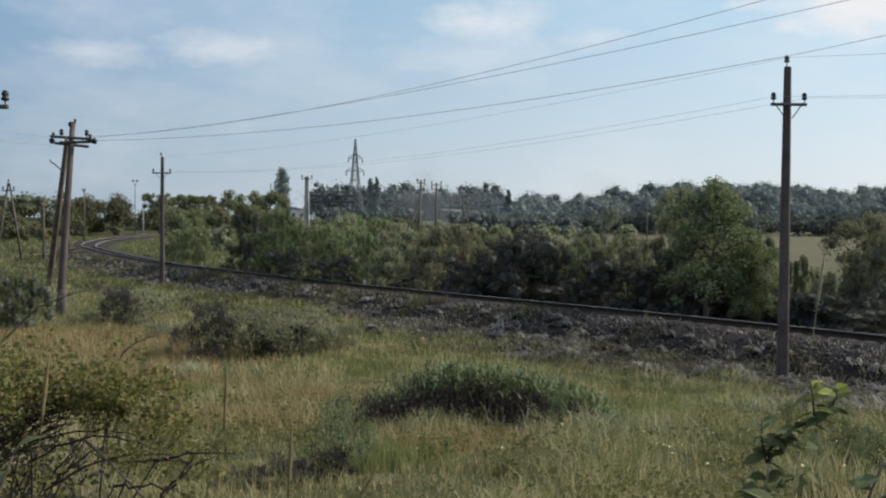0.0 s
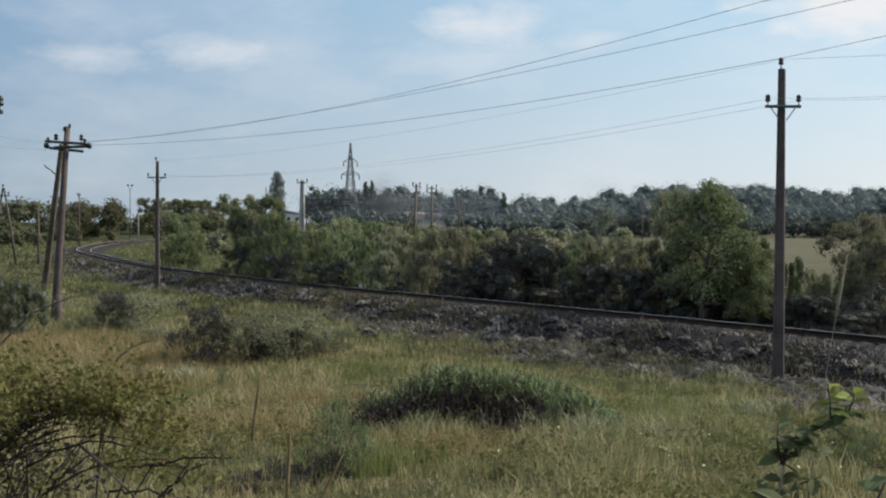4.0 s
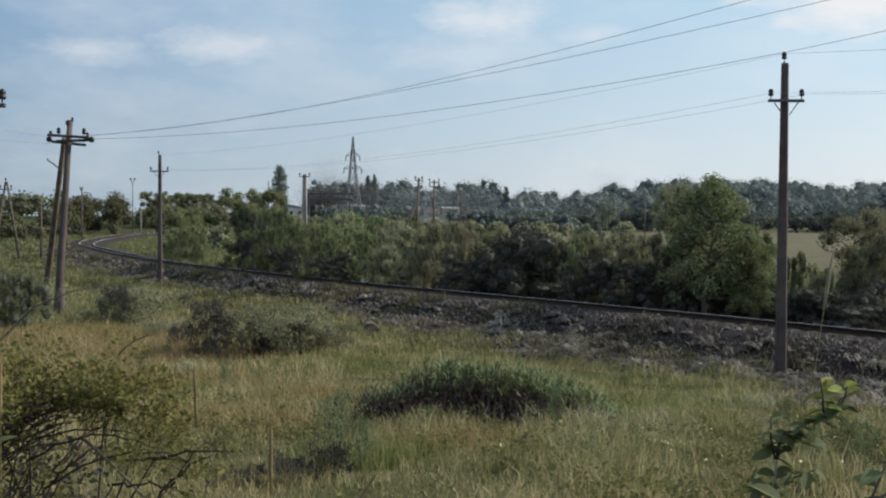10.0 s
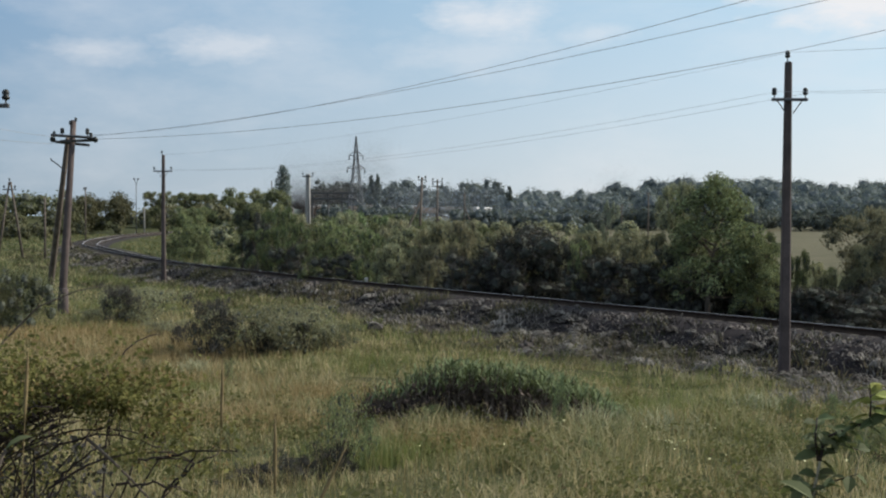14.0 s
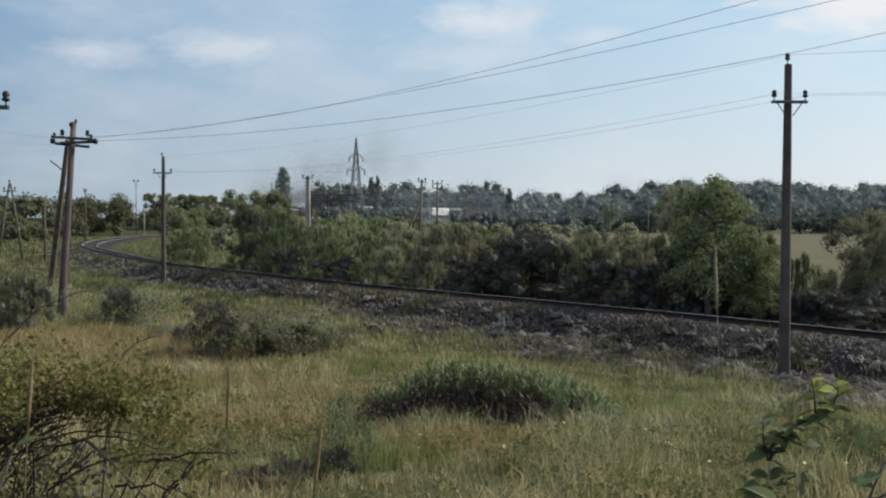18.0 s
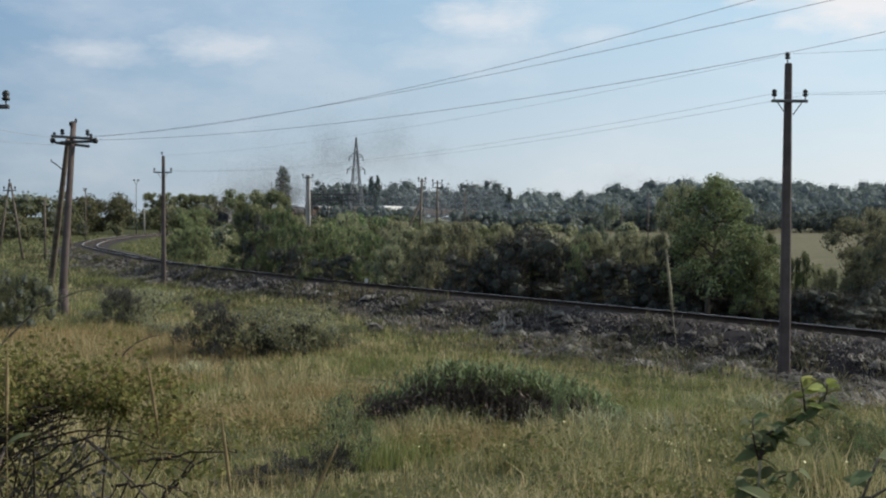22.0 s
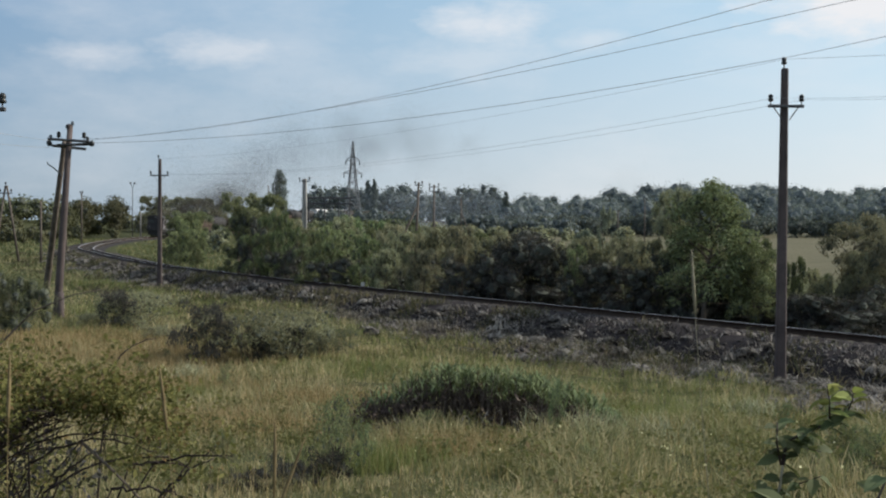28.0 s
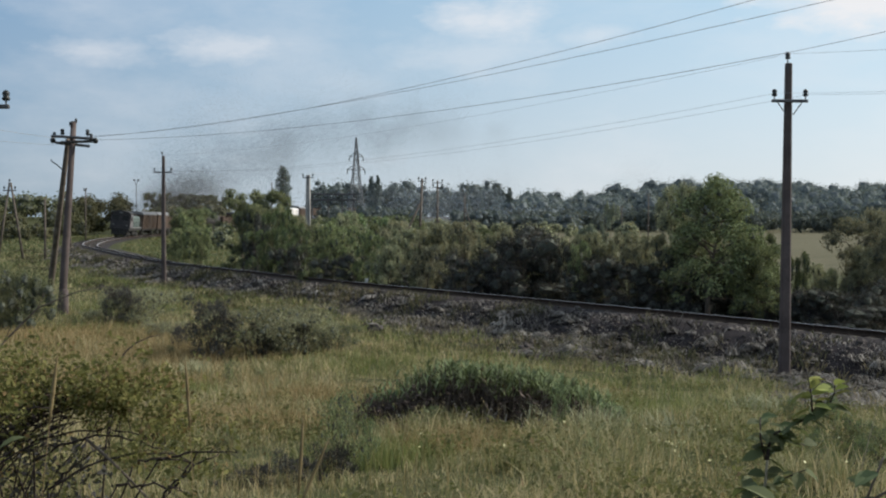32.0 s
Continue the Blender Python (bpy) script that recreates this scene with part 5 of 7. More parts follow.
def make_meadow():
    rng = np.random.default_rng(401)
    x, y = in_wedge(rng, 330000, 5.5, 110.0)
    u = track_side(x, y)
    keep = (u > strip_edge(x, y) - 0.5 + 1.5 * soft_noise(x, y, 0.9, 5)) & (rng.random(len(x)) < 0.62 + 0.9 * soft_noise(x, y, 2.4, 6) + 0.6 * soft_noise(x, y, 5.5, 66))
    x, y = x[keep], y[keep]
    tall = 0.9 + 1.1 * soft_noise(x, y, 0.8, 7) + 1.5 * soft_noise(x, y, 3.4, 8)
    h = (0.08 + 0.17 * rng.random(len(x))) * np.clip(tall, 0.3, 2.6)
    w = (0.0045 + 0.00055 * y) * rng.uniform(0.7, 1.5, len(x))
    v, q = blades(rng, x, y, h, w, rng.uniform(0.15, 0.8, len(x)))
    tagged(put("meadow_grass", mesh_of("meadow_grass", v, q, M_BLADE)), "uncut meadow grass, part green and part dried yellow", "grass", kind="stuff")
    # the same grass all round the standpoint
    x, y = rng.uniform(-16, 16, 26000), rng.uniform(-14, 7.5, 26000)
    keep = (np.hypot(x, y) > 0.7) & ((y < 1.0) | (np.abs(x) > 0.5 * y + 0.3)) & (track_side(x, y) > 6.5)
    x, y = x[keep], y[keep]
    v, q = blades(rng, x, y, rng.uniform(0.08, 0.26, len(x)), np.full(len(x), 0.014), rng.uniform(0.2, 0.8, len(x)))
    tagged(put("slope_grass", mesh_of("slope_grass", v, q, M_BLADE)), "uncut grass on top of the slope", "grass", kind="stuff")
    n = 30000
    d = rng.uniform(60, 230, n)
    x, y = d * rng.uniform(-0.47, -0.2, n), d
    u = track_side(x, y)
    keep = ((u > 3.6) | (u < -3.4)) & (soft_noise(x, y, 0.35, 51) + 0.6 * soft_noise(x, y, 1.1, 52) > -0.1)
    x, y = x[keep], y[keep]
    v, q = blades(rng, x, y, rng.uniform(0.2, 0.55, len(x)), 0.02 + 0.0008 * y, rng.uniform(0.3, 0.9, len(x)))
    tagged(put("bend_grass", mesh_of("bend_grass", v, q, M_BEND)), "rough grass beside the railway bend", "grass", kind="stuff")
    # seed stalks
    x, y = in_wedge(rng, 9000, 6.0, 50.0)
    u = track_side(x, y)
    keep = (u > 7.5) & (soft_noise(x, y, 0.7, 9) > -0.1)
    x, y = x[keep], y[keep]
    h = rng.uniform(0.2, 0.45, len(x))
    w = (0.003 + 0.00035 * y)
    v, q = blades(rng, x, y, h, w, rng.uniform(0.1, 0.45, len(x)))
    tagged(put("dry_stalks", mesh_of("dry_stalks", v, q, M_SEED)), "dry tan seed stalks above the grass", "grass", kind="stuff")
    # silvery feather grass in tufts
    X, Y = [], []
    for cx, cy, r, n in ((1.79, 11.90, 0.3, 420), (-5.81, 24.00, 0.35, 260), (5.20, 17.00, 0.3, 300), (2.68, 12.40, 0.25, 160), (1.21, 12.60, 0.22, 140)):
        X.append(cx + rng.normal(size=n) * r * 0.6)
        Y.append(cy + rng.normal(size=n) * r)
    x, y = np.concatenate(X), np.concatenate(Y)
    v, q = blades(rng, x, y, rng.uniform(0.2, 0.5, len(x)), 0.003 + 0.0005 * y, rng.uniform(0.3, 0.9, len(x)))
    tagged(put("feather_grass", mesh_of("feather_grass", v, q, M_PALEGRASS)), "pale silvery tufts of feather grass", "grass", kind="stuff")
    # burnt and withered growth on the cinder strip
    n = 85000
    s = rng.uniform(22, 175, n)
    off = np.where(rng.random(n) < 0.34, rng.uniform(1.9, 4.2, n), 1.9 + 7.6 * rng.random(n) ** 0.8)
    px, py = np.interp(s, LINE_S, LINE[:, 0]), np.interp(s, LINE_S, LINE[:, 1])
    hx = np.interp(s + 1, LINE_S, LINE[:, 0]) - px
    hy = np.interp(s + 1, LINE_S, LINE[:, 1]) - py
    k = np.hypot(hx, hy)
    x, y = px - hy / k * off, py + hx / k * off
    keep = (off < strip_edge(x, y) + 0.2 + 1.5 * soft_noise(x, y, 0.9, 5)) & (soft_noise(x, y, 1.3, 12) + 0.5 * soft_noise(x, y, 3.5, 13) > -0.16 - 0.25 * (off < 4.2)) & (y > 14)
    x, y = x[keep], y[keep]
    h = rng.uniform(0.05, 0.2, len(x)) * (1 + 1.1 * soft_noise(x, y, 1.1, 14))
    raise_ = np.maximum(0, bed_height(off[keep]) - land(x, y))
    v, q = blades(rng, x, y, np.abs(h) + 0.03, 0.011 + 0.0007 * y, rng.uniform(0.7, 2.0, len(x)), raise_)
    tagged(put("withered_growth", mesh_of("withered_growth", v, q, M_BURNT)), "grey withered growth on the cinder strip", "dead grass", kind="stuff")
    # tussocks on the strip, and pale dead stems that lie in swathes
    def beside(n, s0, s1, o0, o1):
        s, off = rng.uniform(s0, s1, n), rng.uniform(o0, o1, n)
        px, py = np.interp(s, LINE_S, LINE[:, 0]), np.interp(s, LINE_S, LINE[:, 1])
        hx = np.interp(s + 1, LINE_S, LINE[:, 0]) - px
        hy = np.interp(s + 1, LINE_S, LINE[:, 1]) - py
        k = np.hypot(hx, hy)
        return px - hy / k * off, py + hx / k * off
    tx, ty = beside(1700, 26, 170, 3.0, 12.5)
    keep = (ty > 15) & (track_side(tx, ty) < strip_edge(tx, ty) + 0.1 + 1.5 * soft_noise(tx, ty, 0.9, 5))
    tx, ty = tx[keep], ty[keep]
    k = np.repeat(np.arange(len(tx)), 38)
    size = rng.uniform(0.1, 0.32, len(tx))[k]
    x, y = tx[k] + rng.normal(size=len(k)) * size * 0.8, ty[k] + rng.normal(size=len(k)) * size * 0.8
    h = size * np.exp(-((x - tx[k]) ** 2 + (y - ty[k]) ** 2) / (1.6 * size ** 2)) * rng.uniform(0.8, 1.6, len(k)) + 0.03
    v, q = blades(rng, x, y, h, 0.012 + 0.0007 * y, rng.uniform(0.3, 1.4, len(k)))
    tagged(put("withered_tussocks", mesh_of("withered_tussocks", v, q, M_TUSSOCK)), "dark withered tussocks on the cinder strip", "dead grass", kind="stuff")
    # matted dead grass, combed over in tufts
    mx, my = beside(5200, 28, 165, 2.6, 11.5)
    edge = track_side(mx, my) - strip_edge(mx, my) + 0.2 - 1.5 * soft_noise(mx, my, 0.9, 5)
    keep = (soft_noise(mx, my, 0.45, 81) + 0.8 * soft_noise(mx, my, 1.5, 82) + 0.3 * rng.normal(size=len(mx)) > -0.02) & (edge < 0) & (my > 15)
    mx, my = mx[keep], my[keep]
    per = 26
    k = np.repeat(np.arange(len(mx)), per)
    size = (rng.uniform(0.14, 0.45, len(mx)) * (1 + 0.5 * (rng.random(len(mx)) < 0.12)))[k]
    comb = (rng.normal(size=len(mx)) * 0.7 + np.where(rng.random(len(mx)) < 0.5, 2.6, 5.4))[k] + rng.normal(size=len(k)) * 0.35
    across = rng.normal(size=len(k)) * 0.3 * size
    x0 = mx[k] - np.sin(comb) * across + rng.normal(size=len(k)) * 0.07
    y0 = my[k] + np.cos(comb) * across + rng.normal(size=len(k)) * 0.07
    base = np.maximum(land(mx, my), bed_height(track_side(mx, my)))[k]
    crest = rng.uniform(0.2, 0.6, len(k)) * size * np.exp(-(across / (0.45 * size)) ** 2)
    half = (0.007 + 0.0004 * y0) * rng.uniform(0.6, 1.3, len(k))
    V = []
    for f in (0.0, 0.3, 0.62, 1.0):
        px, py = x0 + np.cos(comb) * size * f, y0 + np.sin(comb) * size * f
        pz = base + 0.01 + crest * np.sin(math.pi * min(0.96, 0.12 + 0.86 * f))
        V += [np.stack([px - np.sin(comb) * half, py + np.cos(comb) * half, pz], 1), np.stack([px + np.sin(comb) * half, py - np.cos(comb) * half, pz + 0.004], 1)]
    v = np.stack(V, 1).reshape(-1, 3)
    q = (np.arange(len(k))[:, None, None] * 8 + np.array([(0, 1, 3, 2), (2, 3, 5, 4), (4, 5, 7, 6)])[None]).reshape(-1, 4)
    tagged(put("dead_grass_mats", mesh_of("dead_grass_mats", v, q, M_MAT)), "pale dead grass combed over in mats on cinders", "dead grass", kind="stuff")
    # broad-leaved herbs between the grass
    x, y = in_wedge(rng, 4200, 6.0, 45.0)
    u = track_side(x, y)
    keep = (u > 6.0) & (soft_noise(x, y, 1.0, 31) + 0.7 * soft_noise(x, y, 2.7, 32) > 0.05)
    x, y = x[keep], y[keep]
    hh = rng.uniform(0.1, 0.32, len(x))
    k = rng.integers(0, len(x), 60000)
    f = rng.random(60000)
    pos = np.stack([x[k] + rng.normal(size=60000) * 0.07, y[k] + rng.normal(size=60000) * 0.07, land(x, y)[k] + hh[k] * f], 1)
    v, q = leaves(rng, pos, 0.045, 0.3, 0.35, 0.5)
    tagged(put("meadow_herbs", mesh_of("meadow_herbs", v, q, M_LEAF_HERB)), "small leafy herbs among the grass", "herbs", kind="stuff")
    # green tufts that have come back on the cinder strip
    n = 80000
    s = rng.uniform(22, 170, n)
    off = rng.uniform(1.9, 8.5, n)
    px, py = np.interp(s, LINE_S, LINE[:, 0]), np.interp(s, LINE_S, LINE[:, 1])
    hx = np.interp(s + 1, LINE_S, LINE[:, 0]) - px
    hy = np.interp(s + 1, LINE_S, LINE[:, 1]) - py
    k = np.hypot(hx, hy)
    x, y = px - hy / k * off, py + hx / k * off
    keep = (soft_noise(x, y, 0.8, 42) + 0.8 * soft_noise(x, y, 2.6, 43) > 0.02) & (y > 14)
    x, y, off = x[keep], y[keep], off[keep]
    lift = np.maximum(0, bed_height(off) - land(x, y))
    v, q = blades(rng, x, y, rng.uniform(0.1, 0.36, len(x)) * (1 + 0.8 * soft_noise(x, y, 1.7, 44)), 0.008 + 0.0006 * y, rng.uniform(0.3, 1.1, len(x)), lift)
    tagged(put("trackside_weeds", mesh_of("trackside_weeds", v, q, M_WEED)), "sparse green and tan weeds along the track", "weeds", kind="stuff")
    # rust-brown dry grass in drifts, and a few lush green tufts
    X, Y = [], []
    for cx, cy, rx, ry, n in ((-12.46, 32.00, 4.0, 2.2, 6500), (-7.85, 28.00, 2.6, 1.8, 3600), (-7.82, 23.00, 2.2, 1.6, 3200), (-5.20, 21.00, 1.6, 1.0, 1500), (0.03, 10.60, 0.7, 0.5, 700), (-2.61, 13.50, 0.9, 0.9, 1200), (-1.90, 18.00, 1.0, 0.9, 1200), (2.24, 19.00, 0.8, 0.6, 700)):
        X.append(cx + rng.normal(size=n) * rx * 0.7)
        Y.append(cy + rng.normal(size=n) * ry * 0.7)
    x, y = np.concatenate(X), np.concatenate(Y)
    v, q = blades(rng, x, y, rng.uniform(0.16, 0.42, len(x)), 0.003 + 0.00045 * y, rng.uniform(0.15, 0.6, len(x)))
    tagged(put("rusty_grass", mesh_of("rusty_grass", v, q, M_RUST)), "rust-brown dry grass in drifts", "grass", kind="stuff")
    X, Y = [], []
    for cx, cy, r, n in ((-0.54, 9.60, 0.3, 500), (-0.92, 9.20, 0.3, 250), (-4.67, 19.50, 0.3, 350), (-13.42, 34.00, 1.5, 900), (-4.75, 33.00, 1.6, 1100), (-12.81, 44.00, 2.4, 1300), (-2.32, 26.00, 1.3, 1300), (1.70, 20.00, 1.0, 900), (3.45, 16.00, 0.7, 700)):
        X.append(cx + rng.normal(size=n) * r)
        Y.append(cy + rng.normal(size=n) * r)
    # a greener belt along the edge of the cinders
    gx, gy = beside(26000, 26, 110, 3.0, 12.0)
    past = track_side(gx, gy) - strip_edge(gx, gy) - 1.5 * soft_noise(gx, gy, 0.9, 5)
    keep = (past > -0.3) & (past < 3.4) & (gy > 15) & (soft_noise(gx, gy, 1.2, 91) > -0.25)
    X.append(gx[keep])
    Y.append(gy[keep])
    x, y = np.concatenate(X), np.concatenate(Y)
    v, q = blades(rng, x, y, rng.uniform(0.12, 0.38, len(x)), 0.004 + 0.0005 * y, rng.uniform(0.2, 0.7, len(x)))
    tagged(put("lush_grass", mesh_of("lush_grass", v, q, M_LUSH)), "lush bright green tufts of grass", "grass", kind="stuff")
    # little pale yellow flowers
    x, y = in_wedge(rng, 160, 7.0, 16.0, 0.44)
    keep = soft_noise(x, y, 0.9, 17) + 0.02 * x * 10 > 0.0
    x, y = x[keep], y[keep]
    pos = np.stack([x, y, land(x, y) + rng.uniform(0.2, 0.42, len(x))], 1)
    x2, y2 = 2.1 + rng.normal(size=60) * 0.14, 9.6 + rng.normal(size=60) * 0.7
    pos = np.concatenate([pos, np.stack([x2, y2, land(x2, y2) + rng.uniform(0.12, 0.3, 60)], 1)])
    v, q = leaves(rng, pos, 0.021, 0.7, 0.3, 0.9)
    tagged(put("wildflowers", mesh_of("wildflowers", v, q, M_PETAL)), "tiny pale yellow wildflowers among grass", "flowers", kind="stuff")


M_LEAF_HERB = leaf_material("herb_leaf", (0.08, 0.1, 0.045), (0.18, 0.2, 0.085), dry=(0.22, 0.19, 0.09), dry_share=0.05)
M_WEED = make_blade_material("track_weed", (0.06, 0.066, 0.03), (0.26, 0.215, 0.13), 0.4, 0.78)
M_BEND = make_blade_material("bend_grass", (0.1, 0.125, 0.05), (0.32, 0.28, 0.14), 0.34, 0.74)
M_RUST = make_blade_material("rusty_dry_grass", (0.2, 0.155, 0.065), (0.4, 0.305, 0.16), 0.36, 0.74)
M_LUSH = make_blade_material("lush_grass", (0.14, 0.17, 0.055), (0.3, 0.3, 0.12), 0.4, 0.8)
M_TUSSOCK = make_blade_material("withered_tussock", (0.055, 0.054, 0.042), (0.28, 0.25, 0.2), 0.3, 0.75)
M_MAT = make_blade_material("matted_dead_grass", (0.082, 0.077, 0.07), (0.46, 0.43, 0.38), 0.34, 0.78)
M_SEED = make_blade_material("seed_stalk", (0.2, 0.17, 0.07), (0.36, 0.28, 0.14))
M_PALEGRASS = solid("feather_grass", (0.24, 0.25, 0.13), (0.38, 0.38, 0.24), 0.8, 1.0, bump=0)
M_PETAL = solid("pale_petal", (0.55, 0.52, 0.24), (0.75, 0.72, 0.46), 0.8, 3.0, bump=0)
M_PEBBLE = solid("pale_ash_stone", (0.07, 0.064, 0.057), (0.25, 0.23, 0.205), 0.9, 2.0, bump=0.2)


def make_burnt():
    m, nt, out = begin("withered_stem")
    geo = nt.nodes.new("ShaderNodeNewGeometry")
    tc = nt.nodes.new("ShaderNodeTexCoord")
    f = math_node(nt, "ADD", math_node(nt, "MULTIPLY", geo.outputs["Random Per Island"], 0.3), math_node(nt, "MULTIPLY", noise_tex(nt, tc.outputs["Object"], 0.55, 6, 0.75), 1.1))
    col = ramp(nt, f, 0.56, 0.98, (0.042, 0.038, 0.036), (0.4, 0.365, 0.325))
    p = node(nt, "ShaderNodeBsdfPrincipled", Roughness=0.9)
    p.inputs["Specular IOR Level"].default_value = 0.1
    nt.links.new(col, p.inputs["Base Color"])
    nt.links.new(p.outputs[0], out.inputs[0])
    return m


M_BURNT = make_burnt()
make_meadow()


def make_stones():
    rng = np.random.default_rng(88)
    cube = np.array([(-1, -1, -1), (1, -1, -1), (1, 1, -1), (-1, 1, -1), (-1, -1, 1), (1, -1, 1), (1, 1, 1), (-1, 1, 1)], float)
    quad = np.array([(3, 2, 1, 0), (4, 5, 6, 7), (0, 1, 5, 4), (1, 2, 6, 5), (2, 3, 7, 6), (3, 0, 4, 7)])

    def heap(name, n, near, far, lo, hi, material, label, gate):
        s = rng.uniform(near, far, n)
        off = rng.uniform(1.5, 8.6, n)
        px, py = np.interp(s, LINE_S, LINE[:, 0]), np.interp(s, LINE_S, LINE[:, 1])
        hx = np.interp(s + 1, LINE_S, LINE[:, 0]) - px
        hy = np.interp(s + 1, LINE_S, LINE[:, 1]) - py
        k = np.hypot(hx, hy)
        x, y = px - hy / k * off, py + hx / k * off
        keep = gate(x, y, off)
        x, y, off = x[keep], y[keep], off[keep]
        size = lo * (hi / lo) ** (rng.random(len(x)) ** 2.2)
        z = np.maximum(land(x, y), bed_height(off)) + size * 0.15
        v = cube[None] * size[:, None, None] * 0.5 * rng.uniform(0.5, 1.15, (len(x), 8, 3))
        a = rng.random(len(x)) * 6.28
        c, si = np.cos(a)[:, None], np.sin(a)[:, None]
        vx, vy = v[..., 0] * c - v[..., 1] * si, v[..., 0] * si + v[..., 1] * c
        v = np.stack([vx + x[:, None], vy + y[:, None], v[..., 2] * 0.7 + z[:, None]], -1).reshape(-1, 3)
        q = (quad[None] + np.arange(len(x))[:, None, None] * 8).reshape(-1, 4)
        tagged(put(name, mesh_of(name, v, q, material)), label, "stones", kind="stuff")
    heap("cinder_stones", 8000, 22, 190, 0.04, 0.2, M_STONE, "loose dark stones along the ballast", lambda x, y, o: o < strip_edge(x, y))
    heap("ash_stones", 8000, 22, 190, 0.04, 0.18, M_PEBBLE, "pale ash-grey stones on the cinder strip", lambda x, y, o: (soft_noise(x, y, 0.55, 23) + 0.5 * soft_noise(x, y, 1.9, 24) > 0.36) & (o > 2.6) & (o < strip_edge(x, y)))


# ================= shrubs on the slope =================
def make_slope_shrubs():
    rng = np.random.default_rng(19)
    used = set()
    low = make_tree("shrub", 61, 1.3, 2.5, 6500, 0.06, M_LEAF_OLIVE, "low grey-green shrub on the grassy slope", "shrub", 0.08, 11, 0.24, 0.03, 6, core=0.2)
    thorn = make_tree("shrub", 63, 1.35, 1.7, 7000, 0.055, M_LEAF_DARK, "low dark thorn shrub on the slope, partly standing in for shadow", "shrub", 0.08, 9, 0.28, 0.03, 6, core=0.2)
    tall = make_tree("shrub", 67, 2.3, 2.6, 9000, 0.07, M_LEAF_WOOD, "leafy olive shrub beside the poles", "shrub", 0.08, 5, 0.4, 0.03, 6)
    wisp = make_tree("weed_bush", 71, 0.75, 1.1, 2600, 0.035, M_LEAF_FRESH, "wispy weed bush with dark base in the grass", "weed", 0.1, 10, 0.26, 0.03, 6, core=0.15)
    scatter(low, [(-4.9, 28.6, 2.8, 1.55), (-3.9, 29.4, 2.0, 1.2), (-11.1, 37.5, 2.5, 1.35), (-12.9, 38.0, 1.0, 0.5), (-8.9, 33.0, 1.2, 0.6), (-3.2, 29.6, 1.2, 0.9)], rng, used)
    # the three flat ones near y = 8.5 imitate a weed bush's shadow
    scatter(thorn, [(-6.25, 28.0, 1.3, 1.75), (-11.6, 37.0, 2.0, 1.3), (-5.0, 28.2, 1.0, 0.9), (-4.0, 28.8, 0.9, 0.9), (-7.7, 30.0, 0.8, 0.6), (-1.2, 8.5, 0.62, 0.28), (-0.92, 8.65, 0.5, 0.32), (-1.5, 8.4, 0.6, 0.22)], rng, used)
    scatter(tall, [(-13.8, 34.0, 1.9, 2.3), (-14.6, 33.2, 2.2, 2.5), (-15.2, 36.5, 1.8, 2.0)], rng, used)
    scatter(wisp, [(-0.88, 8.8, 0.42, 0.85), (-0.68, 9.3, 0.4, 0.55), (-1.1, 11.4, 0.5, 0.5), (1.3, 11.5, 0.45, 0.8), (-4.4, 21.0, 0.8, 0.75), (5.3, 14.0, 0.6, 0.55), (4.5, 11.5, 0.8, 0.5), (4.4, 10.5, 0.9, 0.5), (3.65, 10.2, 0.7, 0.45), (3.74, 9.2, 0.7, 0.45), (4.9, 14.5, 0.7, 0.45)]
            + [(d * b, d, 1.1 * k, 0.7 * k) for d, b, k in zip(rng.uniform(9, 32, 46), rng.uniform(-0.42, 0.42, 46), rng.uniform(0.25, 0.62, 46)) if float(track_side(d * b, d)[0]) > 7.5], rng, used)


make_slope_shrubs()


def straps(rng, x, y, z, length, width):
    """Long narrow leaves that rise from the stem and arch over."""
    n = len(x)
    a = rng.random(n) * 6.28
    lean = rng.uniform(0.35, 0.95, n)
    d = np.stack([np.cos(a), np.sin(a), np.zeros(n)], 1)
    e = np.stack([-np.sin(a), np.cos(a), np.zeros(n)], 1) * (width * 0.5)[:, None]
    base = np.stack([x, y, z], 1)
    rows = []
    for f, w, up in ((0.0, 0.5, 0.0), (0.4, 1.0, 0.42), (0.75, 0.7, 0.62), (1.0, 0.08, 0.55)):
        p = base + d * (length * lean * f)[:, None] + np.array([0, 0, 1.0]) * (length * up)[:, None]
        rows += [p - e * w, p + e * w]
    q = np.arange(n)[:, None, None] * 8 + np.array([(0, 1, 3, 2), (2, 3, 5, 4), (4, 5, 7, 6)])[None]
    return np.stack(rows, 1).reshape(-1, 3), q.reshape(-1, 4)


